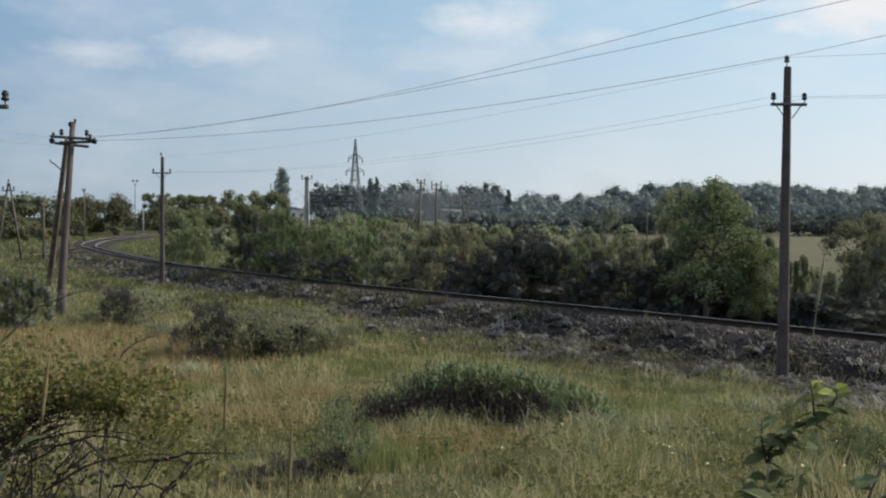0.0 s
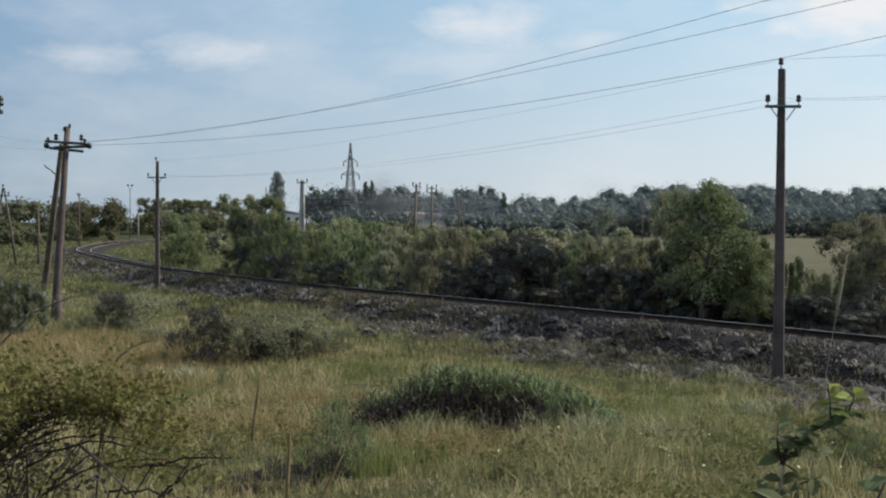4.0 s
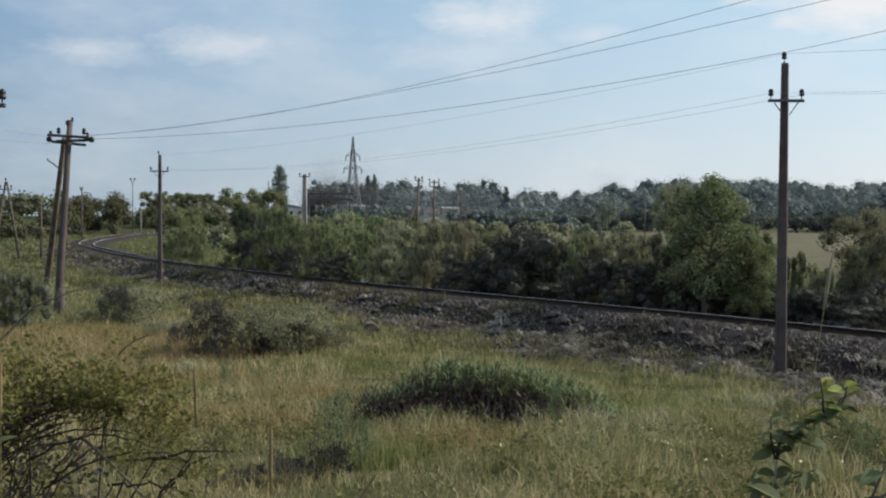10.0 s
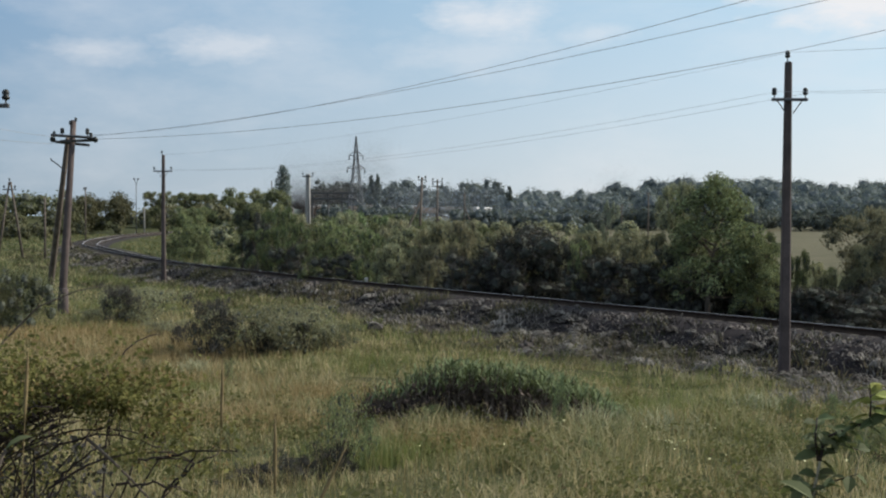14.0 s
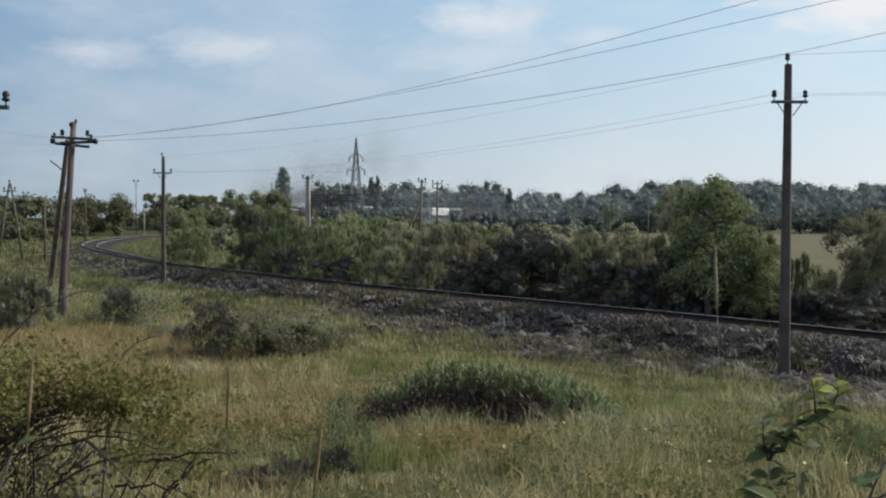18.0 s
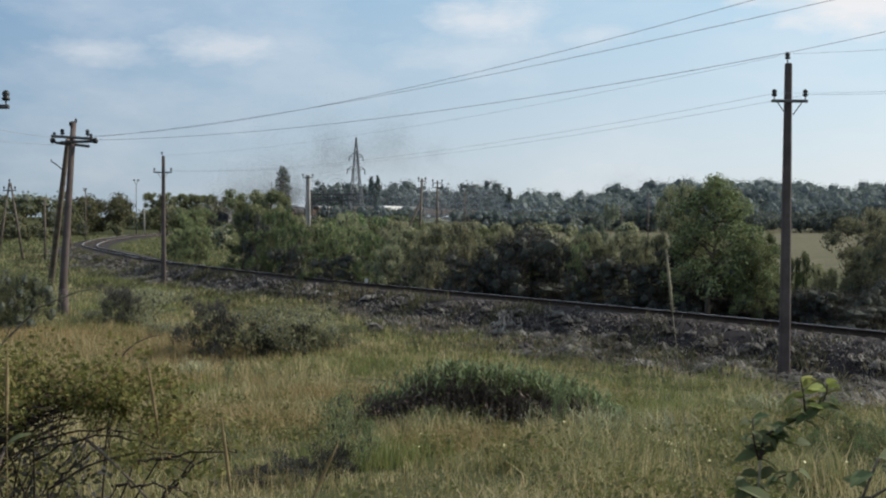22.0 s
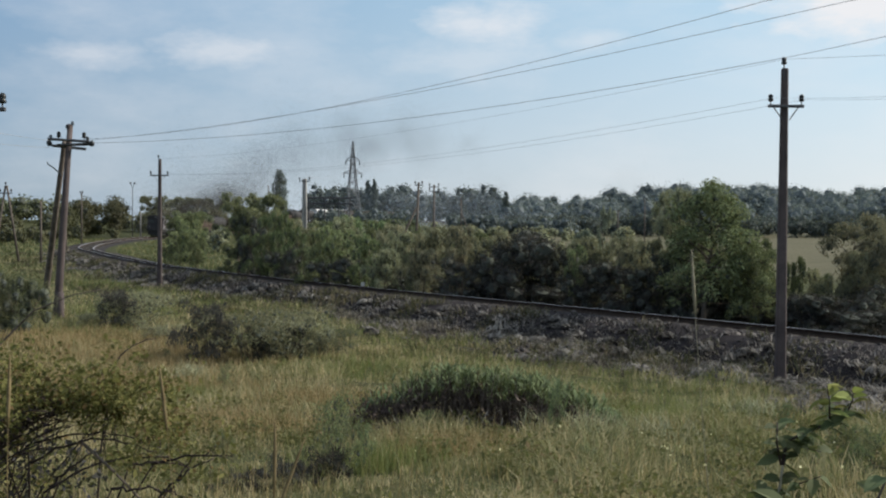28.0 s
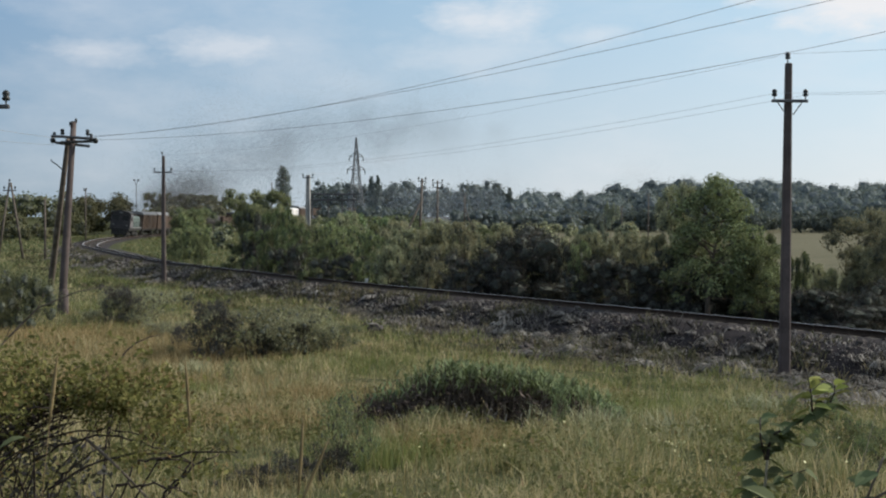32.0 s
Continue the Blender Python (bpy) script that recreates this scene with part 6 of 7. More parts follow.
def make_weeds(cx, cy, wide, deep, tall, n, label, green=1.0):
    """Strap-leaved green tops over bare withered stems; shade below is put into leaf colour."""
    rng = np.random.default_rng(int(abs(cx * 100)))
    x = cx + rng.uniform(-1, 1, n) * wide / 2
    y = cy + rng.normal(size=n) * deep / 3
    f = np.clip(1 - 0.55 * ((x - cx) / (wide / 2)) ** 6, 0.15, 1) * (1 - 0.24 * (x - cx) / (wide / 2))
    h = tall * f * rng.uniform(0.62, 1.08, n)
    z = land(x, y)
    st, P_ = Build(), []
    for i in range(n):
        lean = rng.normal(size=2) * 0.1
        top = (x[i] + lean[0], y[i] + lean[1], z[i] + h[i])
        st.tube([(x[i], y[i], z[i] - 0.02), top], [0.007, 0.004], 3, cap=False)
        # few green leaves at the left end, kept dark for its shadow
        m = int(max(2, h[i] / 0.11) * (1.0 if x[i] > cx - 0.28 * wide or rng.random() < 0.3 else 0.25) * green) + (green > 0.5)
        t = rng.uniform(0.78, 1.0, m)
        P_.append(np.stack([x[i] + lean[0] * t, y[i] + lean[1] * t, z[i] + h[i] * t], 1))
    root = thing("weed_clump", cx, cy, land1(cx, cy), 0, label, "weed", kind="stuff")
    inv = Matrix.Translation((-cx, -cy, -land1(cx, cy)))
    o = st.done("stems", M_CANE, root)
    o.data.transform(inv)
    # withered lower leaves, very dark to imitate the clump's shaded side
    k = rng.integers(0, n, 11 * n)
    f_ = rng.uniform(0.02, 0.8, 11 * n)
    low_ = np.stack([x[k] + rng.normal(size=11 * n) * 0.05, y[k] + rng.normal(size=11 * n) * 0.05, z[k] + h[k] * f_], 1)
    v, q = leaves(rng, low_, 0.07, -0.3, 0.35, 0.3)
    me = mesh_of("lower_leaves", v, q, M_LEAF_LOWER)
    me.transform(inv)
    put("lower_leaves", me, root, "withered brown lower leaves, darkened for shade")
    # tattered pale leaves that hang among the stems
    k = rng.integers(0, n, n // 2)
    v, q = straps(rng, x[k] + rng.normal(size=len(k)) * 0.04, y[k] - 0.1 - 0.2 * rng.random(len(k)), z[k] + h[k] * rng.uniform(0.0, 0.3, len(k)), rng.uniform(0.1, 0.22, len(k)), rng.uniform(0.008, 0.016, len(k)))
    me = mesh_of("dry_leaves", v, q, M_MAT)
    me.transform(inv)
    put("dry_leaves", me, root, "pale tattered dry leaves")
    p = np.concatenate(P_)
    v, q = straps(rng, p[:, 0], p[:, 1], p[:, 2], rng.uniform(0.09, 0.2, len(p)), rng.uniform(0.014, 0.028, len(p)))
    me = mesh_of("leaves", v, q, M_LEAF_STRAP)
    me.transform(inv)
    put("leaves", me, root, "narrow arching green leaves")


make_weeds(0.78, 13.50, 2.7, 1.3, 0.68, 850, "dense green strap-leaved weeds, withered and shade-darkened below")
# this low dark clump stands where the tall one's shadow falls
make_weeds(-0.65, 13.35, 0.9, 0.8, 0.46, 220, "low withered weeds, darkened for the clump's shadow", 0.3)
make_weeds(2.0, 13.40, 0.5, 0.8, 0.34, 90, "low green strap-leaved weeds beside the clump")


# ================= close to the camera =================
def arc(p, q, rise, n=9, bow=0.0):
    p, q = Vector(p), Vector(q)
    side = Vector((q.y - p.y, p.x - q.x, 0)).normalized() if (q - p).length > 1e-6 else Vector((1, 0, 0))
    return [tuple(p.lerp(q, i / n) + Vector((0, 0, 4 * rise * (i / n) * (1 - i / n))) + side * bow * math.sin(math.pi * i / n)) for i in range(n + 1)]


def make_briar():
    """A wild briar: arching bare canes below, loose sprays of small leaves above."""
    rng = np.random.default_rng(505)
    cx, cy = -1.62, 3.75
    z0 = land1(cx, cy)
    root = thing("briar_bush", cx, cy, z0, 0, "wild briar bush with arching bare canes and yellowing leaves", "bush")

    def cane(p, q, up_, r, name="cane", bow=0.0, n=11):
        pts = [(x + rng.normal() * 0.004, y + rng.normal() * 0.006, z + rng.normal() * 0.004) for x, y, z in arc(p, q, up_, n, bow)]
        Build().tube(pts, [r * (1 - 0.6 * i / n) for i in range(n + 1)], 5).done(name, M_DARKCANE, root, smooth=True)
        return pts
    tips = []
    zb = 1.95 - z0
    # the bare canes that arch over to the open side: start, end and rise
    for x0, h0, x1, h1, up_ in ((0.15, 1.0, 0.65, 1.01, 0.05), (0.19, 0.96, 0.64, 0.99, 0.06), (0.0, 1.01, 0.34, 1.18, 0.03), (0.03, 0.99, 0.37, 1.14, 0.03), (0.0, 1.05, 0.31, 1.18, 0.02),
                                (0.25, 0.86, 0.75, 0.94, 0.075), (0.24, 0.86, 0.41, 0.99, 0.015), (0.63, 0.83, 0.83, 0.98, 0.02), (0.49, 0.88, 0.72, 0.89, 0.01), (0.03, 0.91, 0.25, 1.01, 0.02),
                                (0.6, 0.95, 0.92, 1.0, 0.015), (0.54, 0.96, 0.75, 0.92, 0.02), (0.66, 0.84, 0.76, 0.99, 0.0), (0.0, 0.95, 0.28, 1.12, 0.04)):
        d = -0.15 + rng.normal() * 0.06
        pts = cane((x0, d, h0 + zb), (x1, d + rng.normal() * 0.06, h1 + zb), up_, rng.uniform(0.0042, 0.0062))
        foot = (x0 * 0.45 - 0.12 + rng.normal() * 0.04, 0.1 + rng.normal() * 0.12, -0.05)
        cane(foot, pts[0], 0.03, 0.0075, bow=rng.normal() * 0.05)
        for j in range(4, 12):
            if rng.random() < 0.5:
                e = np.array(pts[j]) + rng.normal(size=3) * np.array([0.05, 0.05, 0.04]) + np.array([0.02, 0, 0.01])
                cane(pts[j], tuple(e), 0.004, 0.002, "twig", n=3)
                tips.append((*e, 2 if x1 < 0.7 else 4))
    pale = arc((0.37, -0.15, 1.03 + zb), (0.63, -0.2, 0.8 + zb), 0.01, 8)
    Build().tube(pale, [0.0058 - 0.0003 * i for i in range(9)], 6).done("broken_cane", M_CANE, root, "bleached broken cane", True)
    # upright shoots that carry the leaf sprays
    for k in range(40):
        x0 = rng.uniform(-0.12, 0.56)
        p = (x0, -0.1 + rng.normal() * 0.1, 1.03 + zb + rng.uniform(-0.12, 0.06))
        x1 = x0 + rng.uniform(-0.04, 0.16)
        q = (x1, p[1] + rng.normal() * 0.08, 1.25 + zb + rng.normal() * 0.035 - 0.22 * max(0.0, x1 - 0.32) - 0.5 * max(0.0, x1 - 0.52))
        pts = cane(p, q, 0.01, 0.0019, "side_shoot", rng.normal() * 0.03, 7)
        for j in (4, 5, 6, 7):
            e = np.array(pts[j]) + rng.normal(size=3) * np.array([0.035, 0.05, 0.025])
            tips.append((*e, 20))
    for k in range(70):                             # a dark tangle of old canes under the leaves
        x0 = rng.uniform(-0.25, 0.1)
        p = (x0, -0.08 + rng.normal() * 0.1, rng.uniform(0.88, 1.05) + zb)
        q = (x0 + rng.uniform(0.15, 0.34), p[1] + rng.normal() * 0.08, rng.uniform(1.08, 1.2) + zb)
        cane(p, q, rng.uniform(0.0, 0.035), rng.uniform(0.0022, 0.0042), bow=rng.normal() * 0.03, n=7)
    for k in range(26):                             # the part of the bush beyond the open side
        p = (-0.25 + rng.normal() * 0.1, rng.normal() * 0.2, 0.0)
        q = (-0.2 + rng.normal() * 0.22, rng.normal() * 0.25, 1.04 + zb + rng.normal() * 0.06)
        pts = cane(p, q, 0.02, 0.006, bow=rng.normal() * 0.1)
        tips += [(*(np.array(pts[j]) + rng.normal(size=3) * 0.06), 14) for j in range(6, 12)]
    for x, z, rx, rz, n in ((0.73, 1.16, 0.035, 0.02, 4), (0.72, 1.06, 0.025, 0.04, 4), (0.84, 0.98, 0.1, 0.03, 9), (0.1, 1.28, 0.06, 0.04, 30), (-0.12, 1.2, 0.12, 0.06, 60), (0.46, 0.88, 0.16, 0.05, 12), (0.58, 1.15, 0.09, 0.045, 40), (0.68, 1.06, 0.06, 0.05, 14)):
        for _ in range(n):
            tips.append((x + rng.normal() * rx, rng.normal() * 0.1, z + zb + rng.normal() * rz, 5))
    T = np.array(tips)
    P_ = np.repeat(T[:, :3], T[:, 3].astype(int), axis=0)
    P_ = P_ + rng.normal(size=P_.shape) * np.array([0.026, 0.03, 0.018])
    v, q = leaves(rng, np.concatenate([P_, P_ + rng.normal(size=P_.shape) * 0.012]), 0.0195, 0.35, 0.3, 0.55)
    put("foliage", mesh_of("foliage", v, q, M_LEAF_ROSE), root, "small yellow-green leaves")
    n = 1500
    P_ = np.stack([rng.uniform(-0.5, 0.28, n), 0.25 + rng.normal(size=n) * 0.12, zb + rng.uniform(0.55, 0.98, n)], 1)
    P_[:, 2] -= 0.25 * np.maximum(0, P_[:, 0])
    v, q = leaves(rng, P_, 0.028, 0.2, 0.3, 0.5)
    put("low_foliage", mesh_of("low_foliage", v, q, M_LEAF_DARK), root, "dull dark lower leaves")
    # darker leaves filling the tangle below
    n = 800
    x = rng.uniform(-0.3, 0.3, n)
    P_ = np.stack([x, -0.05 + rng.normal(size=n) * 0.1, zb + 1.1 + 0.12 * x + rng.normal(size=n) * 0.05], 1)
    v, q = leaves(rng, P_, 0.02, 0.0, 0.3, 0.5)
    put("withered_foliage", mesh_of("withered_foliage", v, q, M_LEAF_LOWER), root, "dark leaves in the tangle")


make_briar()


def shoot_leaf(b, at_, way, up, size):
    """One oval leaf folded along its midrib."""
    at_, way, up = Vector(at_), Vector(way).normalized(), Vector(up)
    side = way.cross(up).normalized()
    nrm = side.cross(way)
    vs = []
    for f, w in ((0.0, 0.02), (0.25, 0.36), (0.55, 0.44), (0.8, 0.28), (1.0, 0.02)):
        c = at_ + way * size * f - Vector((0, 0, size * 0.25 * f * f))
        vs += [c + side * w * size * 0.58 + nrm * w * size * 0.2, c, c - side * w * size * 0.58 + nrm * w * size * 0.2]
    b.add(vs, [(3 * i + j, 3 * i + j + 1, 3 * i + j + 4, 3 * i + j + 3) for i in range(4) for j in range(2)])


def make_shoot(x, y, top_z, seed, branches, label, big=1.0):
    """A young branching shoot with oval leaves; its base on the ground, so that it can sway from there."""
    rng = np.random.default_rng(seed)
    z0 = land1(x, y)
    root = thing("leafy_shoot", x, y, z0, 0, label, "sapling")
    h = top_z - z0

    def mid(f):
        return Vector((-0.06 + 0.12 * max(0.0, (f - 0.76) / 0.24) ** 1.15 + 0.008 * math.sin(17 * f), 0.03 * math.sin(5 * f), h * f))
    stems = [[tuple(mid(f)) for f in np.linspace(0, 1, 20)]]
    for k in range(branches):
        f = 0.76 + 0.22 * k / branches
        p, s = mid(f), (-1 if k % 2 else 1)
        q = p + Vector((s * rng.uniform(0.05, 0.14), rng.normal() * 0.06, rng.uniform(0.03, 0.12)))
        stems.append([tuple(p), tuple((p + q) / 2 + Vector((s * 0.012, 0, -0.01))), tuple(q)])
    if branches > 6:
        p = mid(0.88)
        stems.append([tuple(p), tuple(p + Vector((0.035, 0.02, 0.05 * h))), tuple(p + Vector((0.06, 0.03, 0.105 * h)))])
    for k, st in enumerate(stems):
        r = 0.0055 if k == 0 else 0.0026
        stem = Build().tube(st, [r * (1 - 0.65 * i / (len(st) - 1)) for i in range(len(st))], 6).done("stem" if k == 0 else "side_stem", M_CANE, root, smooth=True)
        start, n = (14, 14) if k == 0 else (0, 7)
        pts = [Vector(p) for p in st]
        for j in range(n):
            i = start + j / (n - 1) * (len(pts) - 1 - start)
            p = pts[int(i)].lerp(pts[min(int(i) + 1, len(pts) - 1)], i - int(i))
            a = j * 2.4 + rng.random()
            b = Build()
            shoot_leaf(b, p, (math.cos(a), 0.7 * math.sin(a), rng.uniform(-0.5, 0.9)), (rng.normal() * 0.5, rng.normal() * 0.5 - 0.3, 1), big * rng.uniform(0.03, 0.058))
            b.done("leaf", M_LEAF_TIP if (branches > 6 and j >= n - 3 and st[-1][2] > h * 0.96) else M_LEAF_SHOOT, stem)
    return root


def make_sapling(x, y, top_z, seed, label):
    """A forked young sapling with oblong leaves; its base on the ground, so that it can sway from there."""
    rng = np.random.default_rng(seed)
    z0 = land1(x, y)
    root = thing("leafy_shoot", x, y, z0, 0, label, "sapling")
    h = top_z - z0 - 0.28
    # each branch: its points as (side, height) above the bare stem, thickness, leaves, young or old leaves
    twigs = (("stem", ((0, -h), (0.006, -0.5 * h), (0.0, 0.0), (0.007, 0.093)), 0.0055, 8, M_LEAF_SHOOT), ("side_stem", ((0.007, 0.093), (-0.004, 0.14), (-0.005, 0.185)), 0.0028, 7, M_LEAF_SHOOT),
             ("side_stem", ((0.007, 0.093), (0.025, 0.14), (0.062, 0.162), (0.1, 0.19), (0.136, 0.213)), 0.004, 17, M_LEAF_SHOOT), ("side_stem", ((0.1, 0.19), (0.098, 0.235), (0.09, 0.27)), 0.0024, 7, M_LEAF_TIP),
             ("side_stem", ((0.136, 0.213), (0.15, 0.235), (0.155, 0.254)), 0.0022, 5, M_LEAF_TIP), ("side_stem", ((0.0, 0.03), (0.05, 0.05), (0.085, 0.075)), 0.0022, 6, M_LEAF_SHOOT),
             ("side_stem", ((0.0, 0.01), (-0.03, 0.03), (-0.05, 0.04)), 0.002, 6, M_LEAF_SHOOT), ("side_stem", ((0.025, 0.14), (0.05, 0.13), (0.09, 0.125)), 0.002, 6, M_LEAF_SHOOT),
             ("side_stem", ((0.0, -0.03), (0.04, -0.02), (0.08, 0.0)), 0.002, 6, M_LEAF_SHOOT))
    for name, knots, r, n, mat in twigs:
        pts = [Vector((a + rng.normal() * 0.002, 0.02 * math.sin(40 * a) + rng.normal() * 0.006, h + b)) for a, b in knots]
        # main stem in the pale colour to look sunlit, side stems dark
        stem = Build().tube([tuple(p) for p in pts], [r * (1 - 0.5 * i / (len(pts) - 1)) for i in range(len(pts))], 6).done(name, M_STRAW if name == "stem" else M_DARKCANE, root, smooth=True)
        n = int(1.6 * n)
        for j in range(n):
            f = (j + 0.6) / n * (len(pts) - 1) if name != "stem" else 1.75 + 1.2 * j / n
            i = min(int(f), len(pts) - 2)
            p = pts[i].lerp(pts[i + 1], f - i)
            turn = j * 2.4 + rng.random()
            b = Build()
            shoot_leaf(b, p, (math.cos(turn), 0.8 * math.sin(turn), rng.uniform(-0.5, 0.8)), (rng.normal() * 0.6, rng.normal() * 0.5 - 0.3, 1), rng.uniform(0.03, 0.052))
            b.done("leaf", mat if j % 3 or mat is M_LEAF_SHOOT else M_LEAF_SHOOT, stem)
    return root


SWAYS = []
shoot = make_sapling(0.70, 2.20, 3.43, 71, "young leafy sapling with forked stem and oblong leaves")
SHOOT_AT = [(0, 1428), (1, 1481), (2, 1394), (5, 1520), (6, 1540), (7, 1489), (8, 1538), (9, 1498), (10, 1451), (11, 1412), (12, 1460), (13, 1476), (14, 1540), (17, 1367), (18, 1427),
            (19, 1409), (20, 1423), (21, 1493), (22, 1405), (23, 1387), (24, 1385), (25, 1485), (27.5, 1471), (28, 1465), (29, 1418), (30, 1412), (31, 1482), (32, 1420)]
SWAYS.append((shoot, shoot.matrix_basis.copy(), [(t, math.degrees(math.atan2((v - 1440) * 0.0012, 1.4)), 0.0) for t, v in SHOOT_AT]))
low_shoot = make_shoot(-0.615, 1.35, 3.455, 73, 2, "broad-leaved shoot beside the briar bush", 0.9)
SWAYS.append((low_shoot, low_shoot.matrix_basis.copy(), [(0.5 * i, 1.2 * math.sin(0.55 * i) + 0.8 * math.sin(1.3 * i + 1), 0.6 * math.sin(0.7 * i)) for i in range(65)]))
corner = make_shoot(0.67, 1.70, 3.37, 72, 5, "broad-leaved shoot beside the young sapling", 1.35)
SWAYS.append((corner, corner.matrix_basis.copy(), [(t, 0.5 * math.degrees(math.atan2((v - 1440) * 0.0012, 1.4)), 0.0) for t, v in SHOOT_AT]))


def make_stalk(x, y, top_z, seed, label, r=0.0032, head=0.16, material=None, bow=0.03, ear=0.0034):
    material = material or M_STRAW
    rng = np.random.default_rng(seed)
    z0 = land1(x, y)
    root = thing("dry_grass_stalk", x, y, z0, 0, label, "grass stalk", "swaying stalks close by")
    h = top_z - z0
    pts = [(bow * f * f * f, 0.01 * f, h * f) for f in np.linspace(0, 1, 9)]
    Build().tube(pts, [r * (1 - 0.6 * i / 8) for i in range(9)], 5).done("stem", material, root, smooth=True)
    cut = [(bow * f ** 3, 0.01 * f, h * f) for f in np.linspace(1 - head / h, 1, 5)]
    Build().tube(cut, [r * 1.2, ear, ear * 1.1, ear * 0.8, r * 0.4], 6).done("ear", material, root, "dense narrow ear", smooth=True)
    n = 90
    f = rng.uniform(1 - head / h, 1.0, n)
    pos = np.stack([bow * f * f * f + rng.normal(size=n) * 0.0035, 0.01 * f + rng.normal(size=n) * 0.0035, h * f], 1)
    v, q = leaves(rng, pos, 0.006, 0.0, 0.3, 0.3)
    put("seed_head", mesh_of("seed_head", v, q, material), root, "narrow seed head")
    return root


stalk = make_stalk(0.74, 2.40, 3.705, 81, "tall pale dry grass stalk swaying close by", 0.0017, 0.15)
STALK_AT = [(0, 1455), (1, 1350), (2, 1350), (4.5, 1560), (5, 1600), (6, 1570), (7, 1590), (8, 1590), (9, 1323), (10, 1473), (11, 1316), (12, 1405), (13, 1520), (14, 1600), (16.5, 1450), (17, 1301), (18, 1272),
            (19, 1288), (20, 1462), (21, 1352), (22, 1190), (23, 1244), (24, 1286), (25, 1533), (27.5, 1600), (28, 1239), (29, 1507), (30, 1363), (31, 1600), (32, 1610)]
SWAYS.append((stalk, stalk.matrix_basis.copy(), [(t, math.degrees(math.atan2((v - 1372) * 0.00131, 1.45)), 0.0) for t, v in STALK_AT]))
# brown stalks with thick ears: place of the upright tip, lean at rest, bow, and how far the tip swings aside at each time
EAR_SWAYS = (
    ((-0.749, 3.0, 3.342), 0, -0.03, ((0, 0.12), (2, 0.27), (4.5, 0.2), (6, 0.1), (8, 0.11), (10, 0.03), (11, 0.0), (12, 0.29), (13, 0.05), (14, 0.1), (17, 0.07), (18, 0.12), (19, 0.04), (20, -0.06), (22, -0.12), (24, -0.105), (25, -0.06), (28, -0.075), (29, -0.1), (30, -0.08), (31, -0.045), (32, -0.01))),
    ((-0.478, 2.6, 3.256), 0, -0.02, ((0, 0.1), (2, 0.14), (5, 0.06), (6, 0.02), (7, 0.03), (8, -0.07), (10, 0.05), (12, 0.1), (14, 0.05), (17, -0.035), (18, 0.17), (19, 0.1), (20, 0.06), (22, -0.09), (24, -0.075), (25, -0.015), (28, 0.06), (29, 0.1), (30, 0.04), (32, 0.12))),
    ((-0.327, 2.6, 3.257), 14, 0.05, ((0, 0.2), (2, 0.15), (5, 0.1), (8, 0.22), (11, 0.2), (14, 0.1), (17, 0.0), (18, 0.01), (19, -0.03), (21, 0.1), (24, 0.01), (25, 0.1), (28, 0.0), (30, 0.1), (32, 0.05))),
    ((-1.129, 2.8, 3.394), 0, 0.03, ((0, 0.06), (2, -0.1), (5, -0.14), (7, 0.0), (8, -0.08), (11, -0.055), (13, 0.045), (14, 0.0), (17, -0.04), (18, 0.015), (20, -0.1), (22, -0.06), (24, -0.02), (25, -0.1), (28, -0.035), (29, 0.06), (31, 0.015), (32, 0.08))))
for k, ((sx, sy, top), lean, bow, aside) in enumerate(EAR_SWAYS):
    tall = top - land1(sx, sy)
    st_ = make_stalk(sx - bow - tall * math.tan(math.radians(lean)), sy, top, 90 + k, "brown dry grass stalk with thick ear swaying close by", 0.0021, 0.2, M_EAR, bow, 0.0048)
    st_.matrix_basis = st_.matrix_basis @ pose(0, 0, 0, 0, lean, 0)
    SWAYS.append((st_, st_.matrix_basis.copy(), [(t, math.degrees(math.atan2(d, tall)), 0.7 * math.sin(1.3 * t + k)) for t, d in aside]))


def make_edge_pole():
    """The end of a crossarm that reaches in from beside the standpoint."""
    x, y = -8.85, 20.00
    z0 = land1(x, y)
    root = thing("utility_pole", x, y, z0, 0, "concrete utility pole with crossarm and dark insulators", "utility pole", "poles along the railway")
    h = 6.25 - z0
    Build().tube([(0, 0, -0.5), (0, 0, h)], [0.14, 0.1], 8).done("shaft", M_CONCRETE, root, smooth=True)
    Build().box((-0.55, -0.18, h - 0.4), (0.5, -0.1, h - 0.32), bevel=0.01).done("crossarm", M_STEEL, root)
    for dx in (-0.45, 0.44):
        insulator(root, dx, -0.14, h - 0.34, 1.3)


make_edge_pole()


def make_branch():
    """A bare branch that leans out of the shrub by the poles."""
    root = thing("bare_branch", -3.3, 8.2, land1(-3.3, 8.2), 0, "bare dark branch arching over the grass", "branch")
    Build().tube([(-0.75, 0, -0.05), (-0.5, 0, 0.7), (-0.22, 0.05, 1.15), (0.05, 0.05, 1.42), (0.35, 0.1, 1.55), (0.62, 0.1, 1.6)], [0.014, 0.012, 0.009, 0.007, 0.005, 0.002], 6).done("bough", M_CANE, root, smooth=True)
    for f in ((-0.22, 0.05, 1.15), (0.05, 0.05, 1.42)):
        Build().tube([f, (f[0] + 0.05, f[1], f[2] + 0.12)], [0.004, 0.002], 5).done("twig", M_CANE, root)


make_branch()


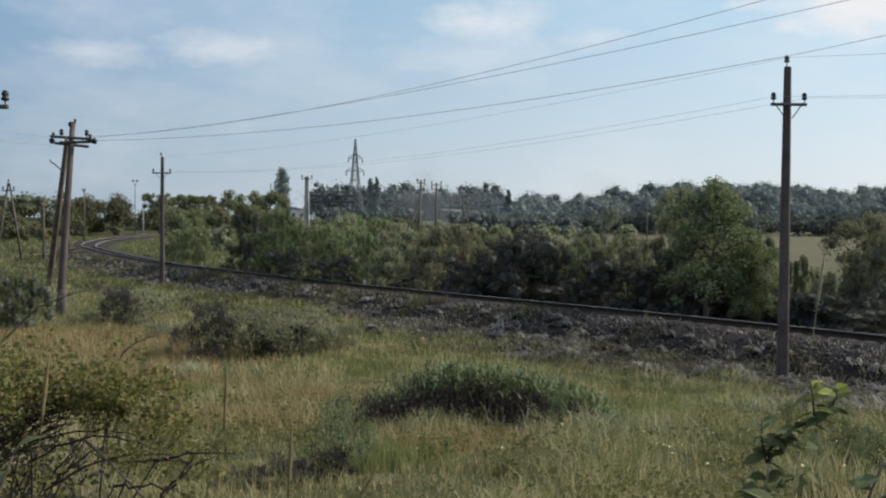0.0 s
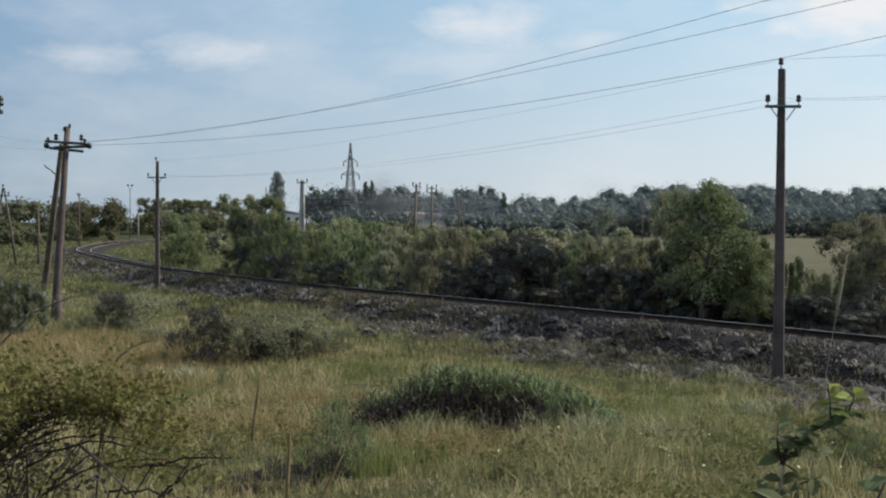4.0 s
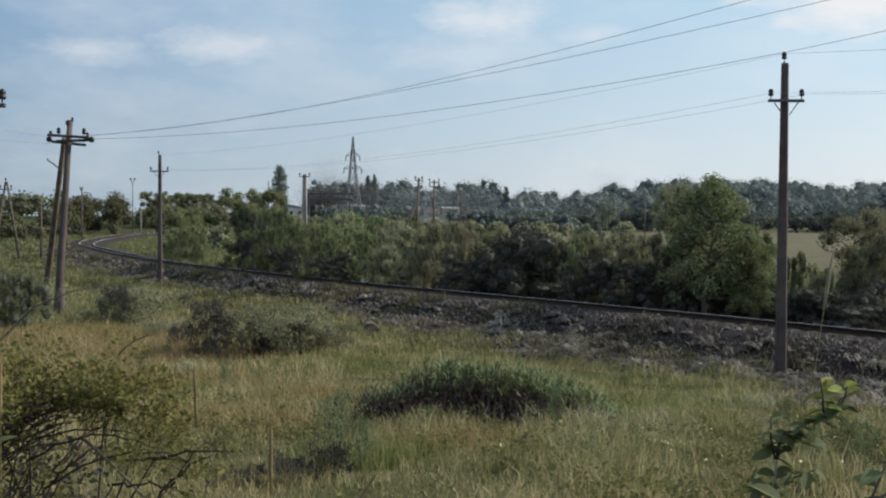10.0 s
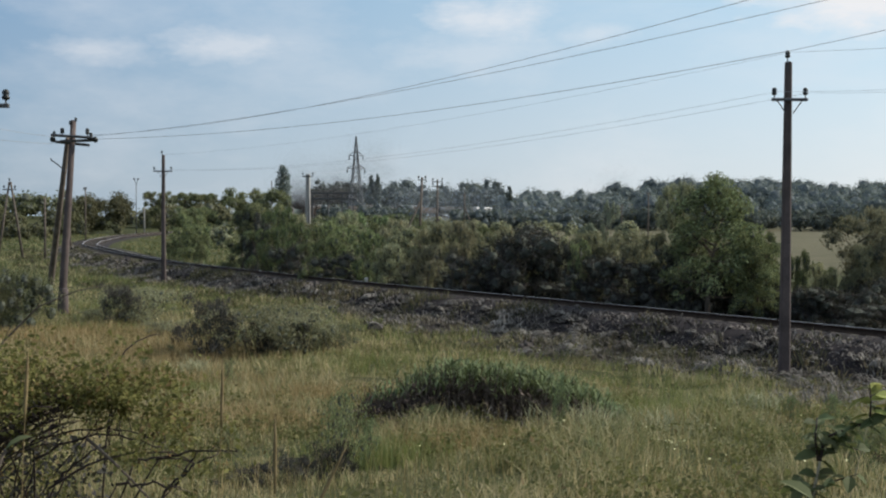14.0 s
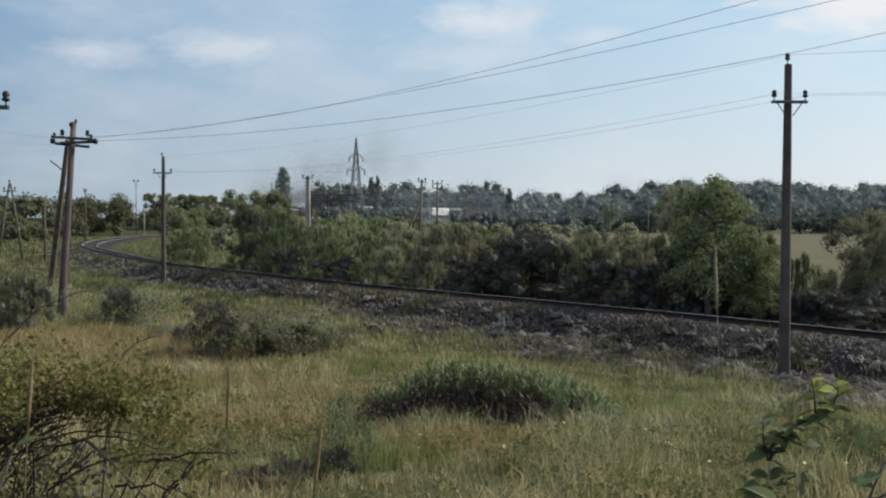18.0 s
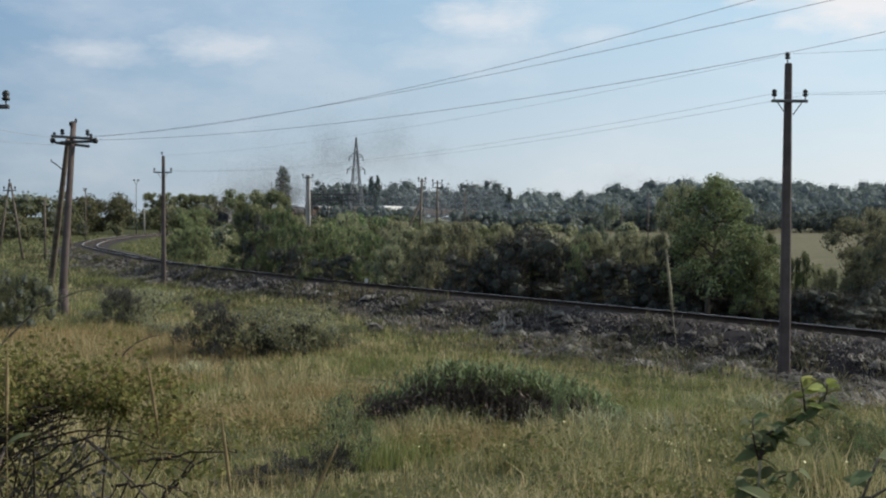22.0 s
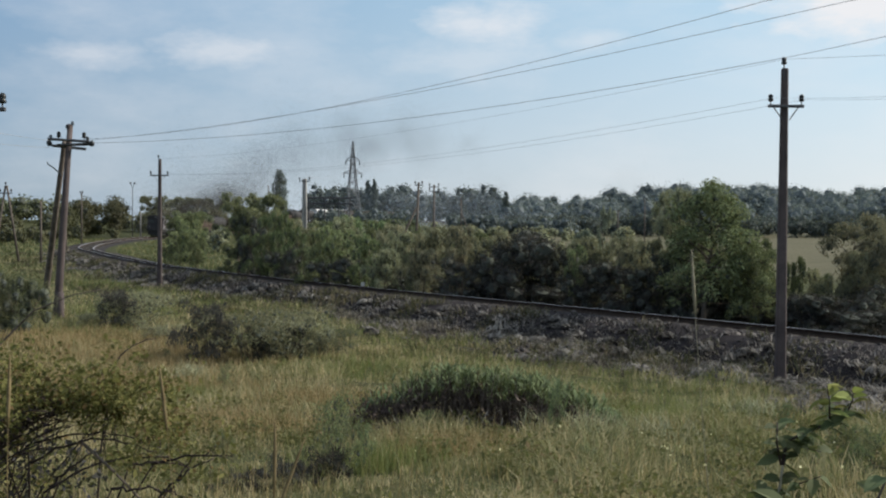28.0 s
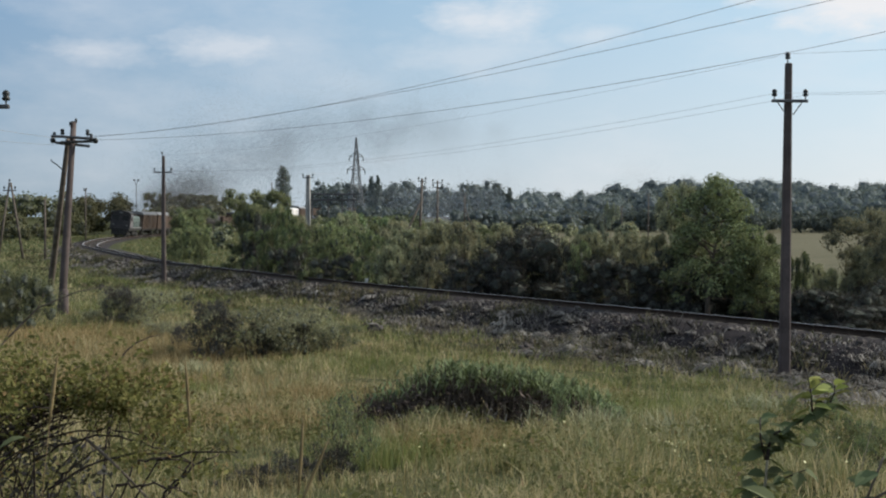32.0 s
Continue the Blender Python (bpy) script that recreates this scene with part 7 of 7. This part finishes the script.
def make_arching_stem():
    """A long dead stem that bows over the dry grass."""
    x, y = -2.02, 6.0
    root = thing("dead_stem", x, y, land1(x, y), 0, "thin dark dead stem bowing over dry grass", "stem")
    top = 2.89 - land1(x, y)
    Build().tube([(0, 0, -0.05), (0.05, 0, top * 0.6), (0.11, 0, top), (0.16, 0.02, top + 0.09), (0.22, 0.03, top + 0.14), (0.3, 0.05, top + 0.175), (0.35, 0.06, top + 0.18)],
                 [0.007, 0.006, 0.005, 0.0045, 0.004, 0.0035, 0.002], 6).done("stem", M_DARKCANE, root, smooth=True)


make_arching_stem()


def make_marker():
    """A small whitewashed marker beside the far rail."""
    x, y = -3.76, 49.5
    root = thing("marker_post", x, y, land1(x, y), 12, "small whitewashed marker post behind the rails", "marker post")
    top = 0.97 - land1(x, y)
    Build().box((-0.07, -0.07, -0.3), (0.07, 0.07, top - 0.06), bevel=0.015).done("post", M_WHITE, root)
    Build().prism([(-0.085, top - 0.06), (0.085, top - 0.06), (0.06, top), (-0.06, top)], -0.08, 0.08).done("cap", M_WHITE, root, "bevelled white cap")


def make_boulder():
    """A dark weathered lump lying in the grass; a paler cap imitates its sunlit top."""
    x, y = -2.3, 34.0
    rng = np.random.default_rng(8)
    root = thing("rock", x, y, land1(x, y), 20, "dark angular rock in grass with pale cap as sunlit top", "rock")
    v = ICO * rng.uniform(0.8, 1.2, (12, 1)) * np.array([0.34, 0.24, 0.2]) + np.array([0, 0, 0.13])
    Build().add_to(v, ICO_FACES).done("body", M_STONE, root, "dark weathered body")
    v = ICO * rng.uniform(0.7, 1.2, (12, 1)) * np.array([0.2, 0.12, 0.06]) + np.array([-0.07, -0.05, 0.31])
    Build().add_to(v, ICO_FACES).done("broken_top", M_PEBBLE, root, "pale cap as sunlit top")


make_marker()
make_boulder()


def column_tree(x, y, height, width, seed, label, name="poplar", pointed=False):
    rng = np.random.default_rng(seed)
    root = thing(name, x, y, land1(x, y), 0, label, "tree")
    Build().tube([(0, 0, -0.3), (0.1, 0, height * 0.5), (0, 0.1, height * 0.93)], [0.3, 0.2, 0.05], 7).done("trunk", M_BARK, root, smooth=True)
    cl = []
    for k in range(64):
        f = 0.08 + 0.92 * (k + rng.random()) / 64
        w = width * 0.5 * ((1 - f) * 1.1 + 0.08 if pointed else max(0.5, min(1, 4 * f) * (1 - (max(0, f - 0.35) / 0.75) ** 4)))
        a = rng.random() * 6.28
        cl.append((math.cos(a) * w * 0.4, math.sin(a) * w * 0.4, height * f * 0.97, max(0.4, w * 0.62)))
    pos, way = crown_points(rng, 3800, np.array(cl), 1.0)
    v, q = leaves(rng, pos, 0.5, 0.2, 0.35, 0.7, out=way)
    put("crown", mesh_of("crown", v, q, M_LEAF_HAZED), root)


column_tree(-51.64, 330.00, 18.4, 5.6, 301, "tall slim poplar above the depot trees")
plain_pole(-33.48, 200.00, 11.6, "thin dark pole above the far trees", 0, 0, True, 0.13)
column_tree(-33.57, 470.00, 19.5, 3.4, 303, "slim dark poplar behind the depot")
column_tree(-30.75, 470.00, 20.0, 3.4, 304, "slim dark poplar behind the depot")
column_tree(8.47, 420.00, 16.5, 7.0, 305, "pointed dark fir behind the depot", "fir", True)
column_tree(16.40, 470.00, 12.5, 4.0, 306, "pointed dark fir behind the depot", "fir", True)
column_tree(27.72, 450.00, 18.0, 4.0, 307, "slim tree on the wooded ridge")


# ================= motions =================
def motions():
    times = [0.5 * k for k in range(65)]
    for ob, back in TRAIN:
        walk(ob, [(t, rail_pose(LOCO_S32 + 8 + run(t) + back)) for t in times])
    for ob, kind, t0, a, b, spin, c in SMOKE:
        rows = []
        for t in times:
            if kind == "head":
                s = LOCO_S32 + run(t) + 13.0 + a
                p = on_line(min(s, TRACK_END))
                x, y, z = p[0] + 0.7 * a, p[1], RAIL_Z + float(rise(p[1])) + b + 0.25 * math.sin(1.7 * t + spin)
                turn = 14 * t + spin * 57
            elif kind == "free":
                s = LOCO_S32 + run(min(t, t0)) + 15.0
                p = on_line(min(s, TRACK_END))
                age = max(0.0, t - t0)
                lift = 1 - math.exp(-age * 0.28)
                x, y, z = p[0] + 2.0 * a * age, p[1] + 0.3 * age, float(rise(p[1])) + 2.5 + (4 + 7 * b) * lift + 0.85 * age
                turn = spin * 57 + 6 * age
            else:
                x, y, z = t0 + 0.5 * t, a, b + 0.1 * t
                turn = spin * 57 + 0.8 * t
            rows.append((t, pose(x, y, z, 0, 0, turn)))
        walk(ob, rows)
    for ob, rest, rows in SWAYS:
        walk(ob, [(t, rest @ pose(0, 0, 0, nod, lean, 0)) for t, lean, nod in rows])


make_sleepers()
make_stones()
motions()
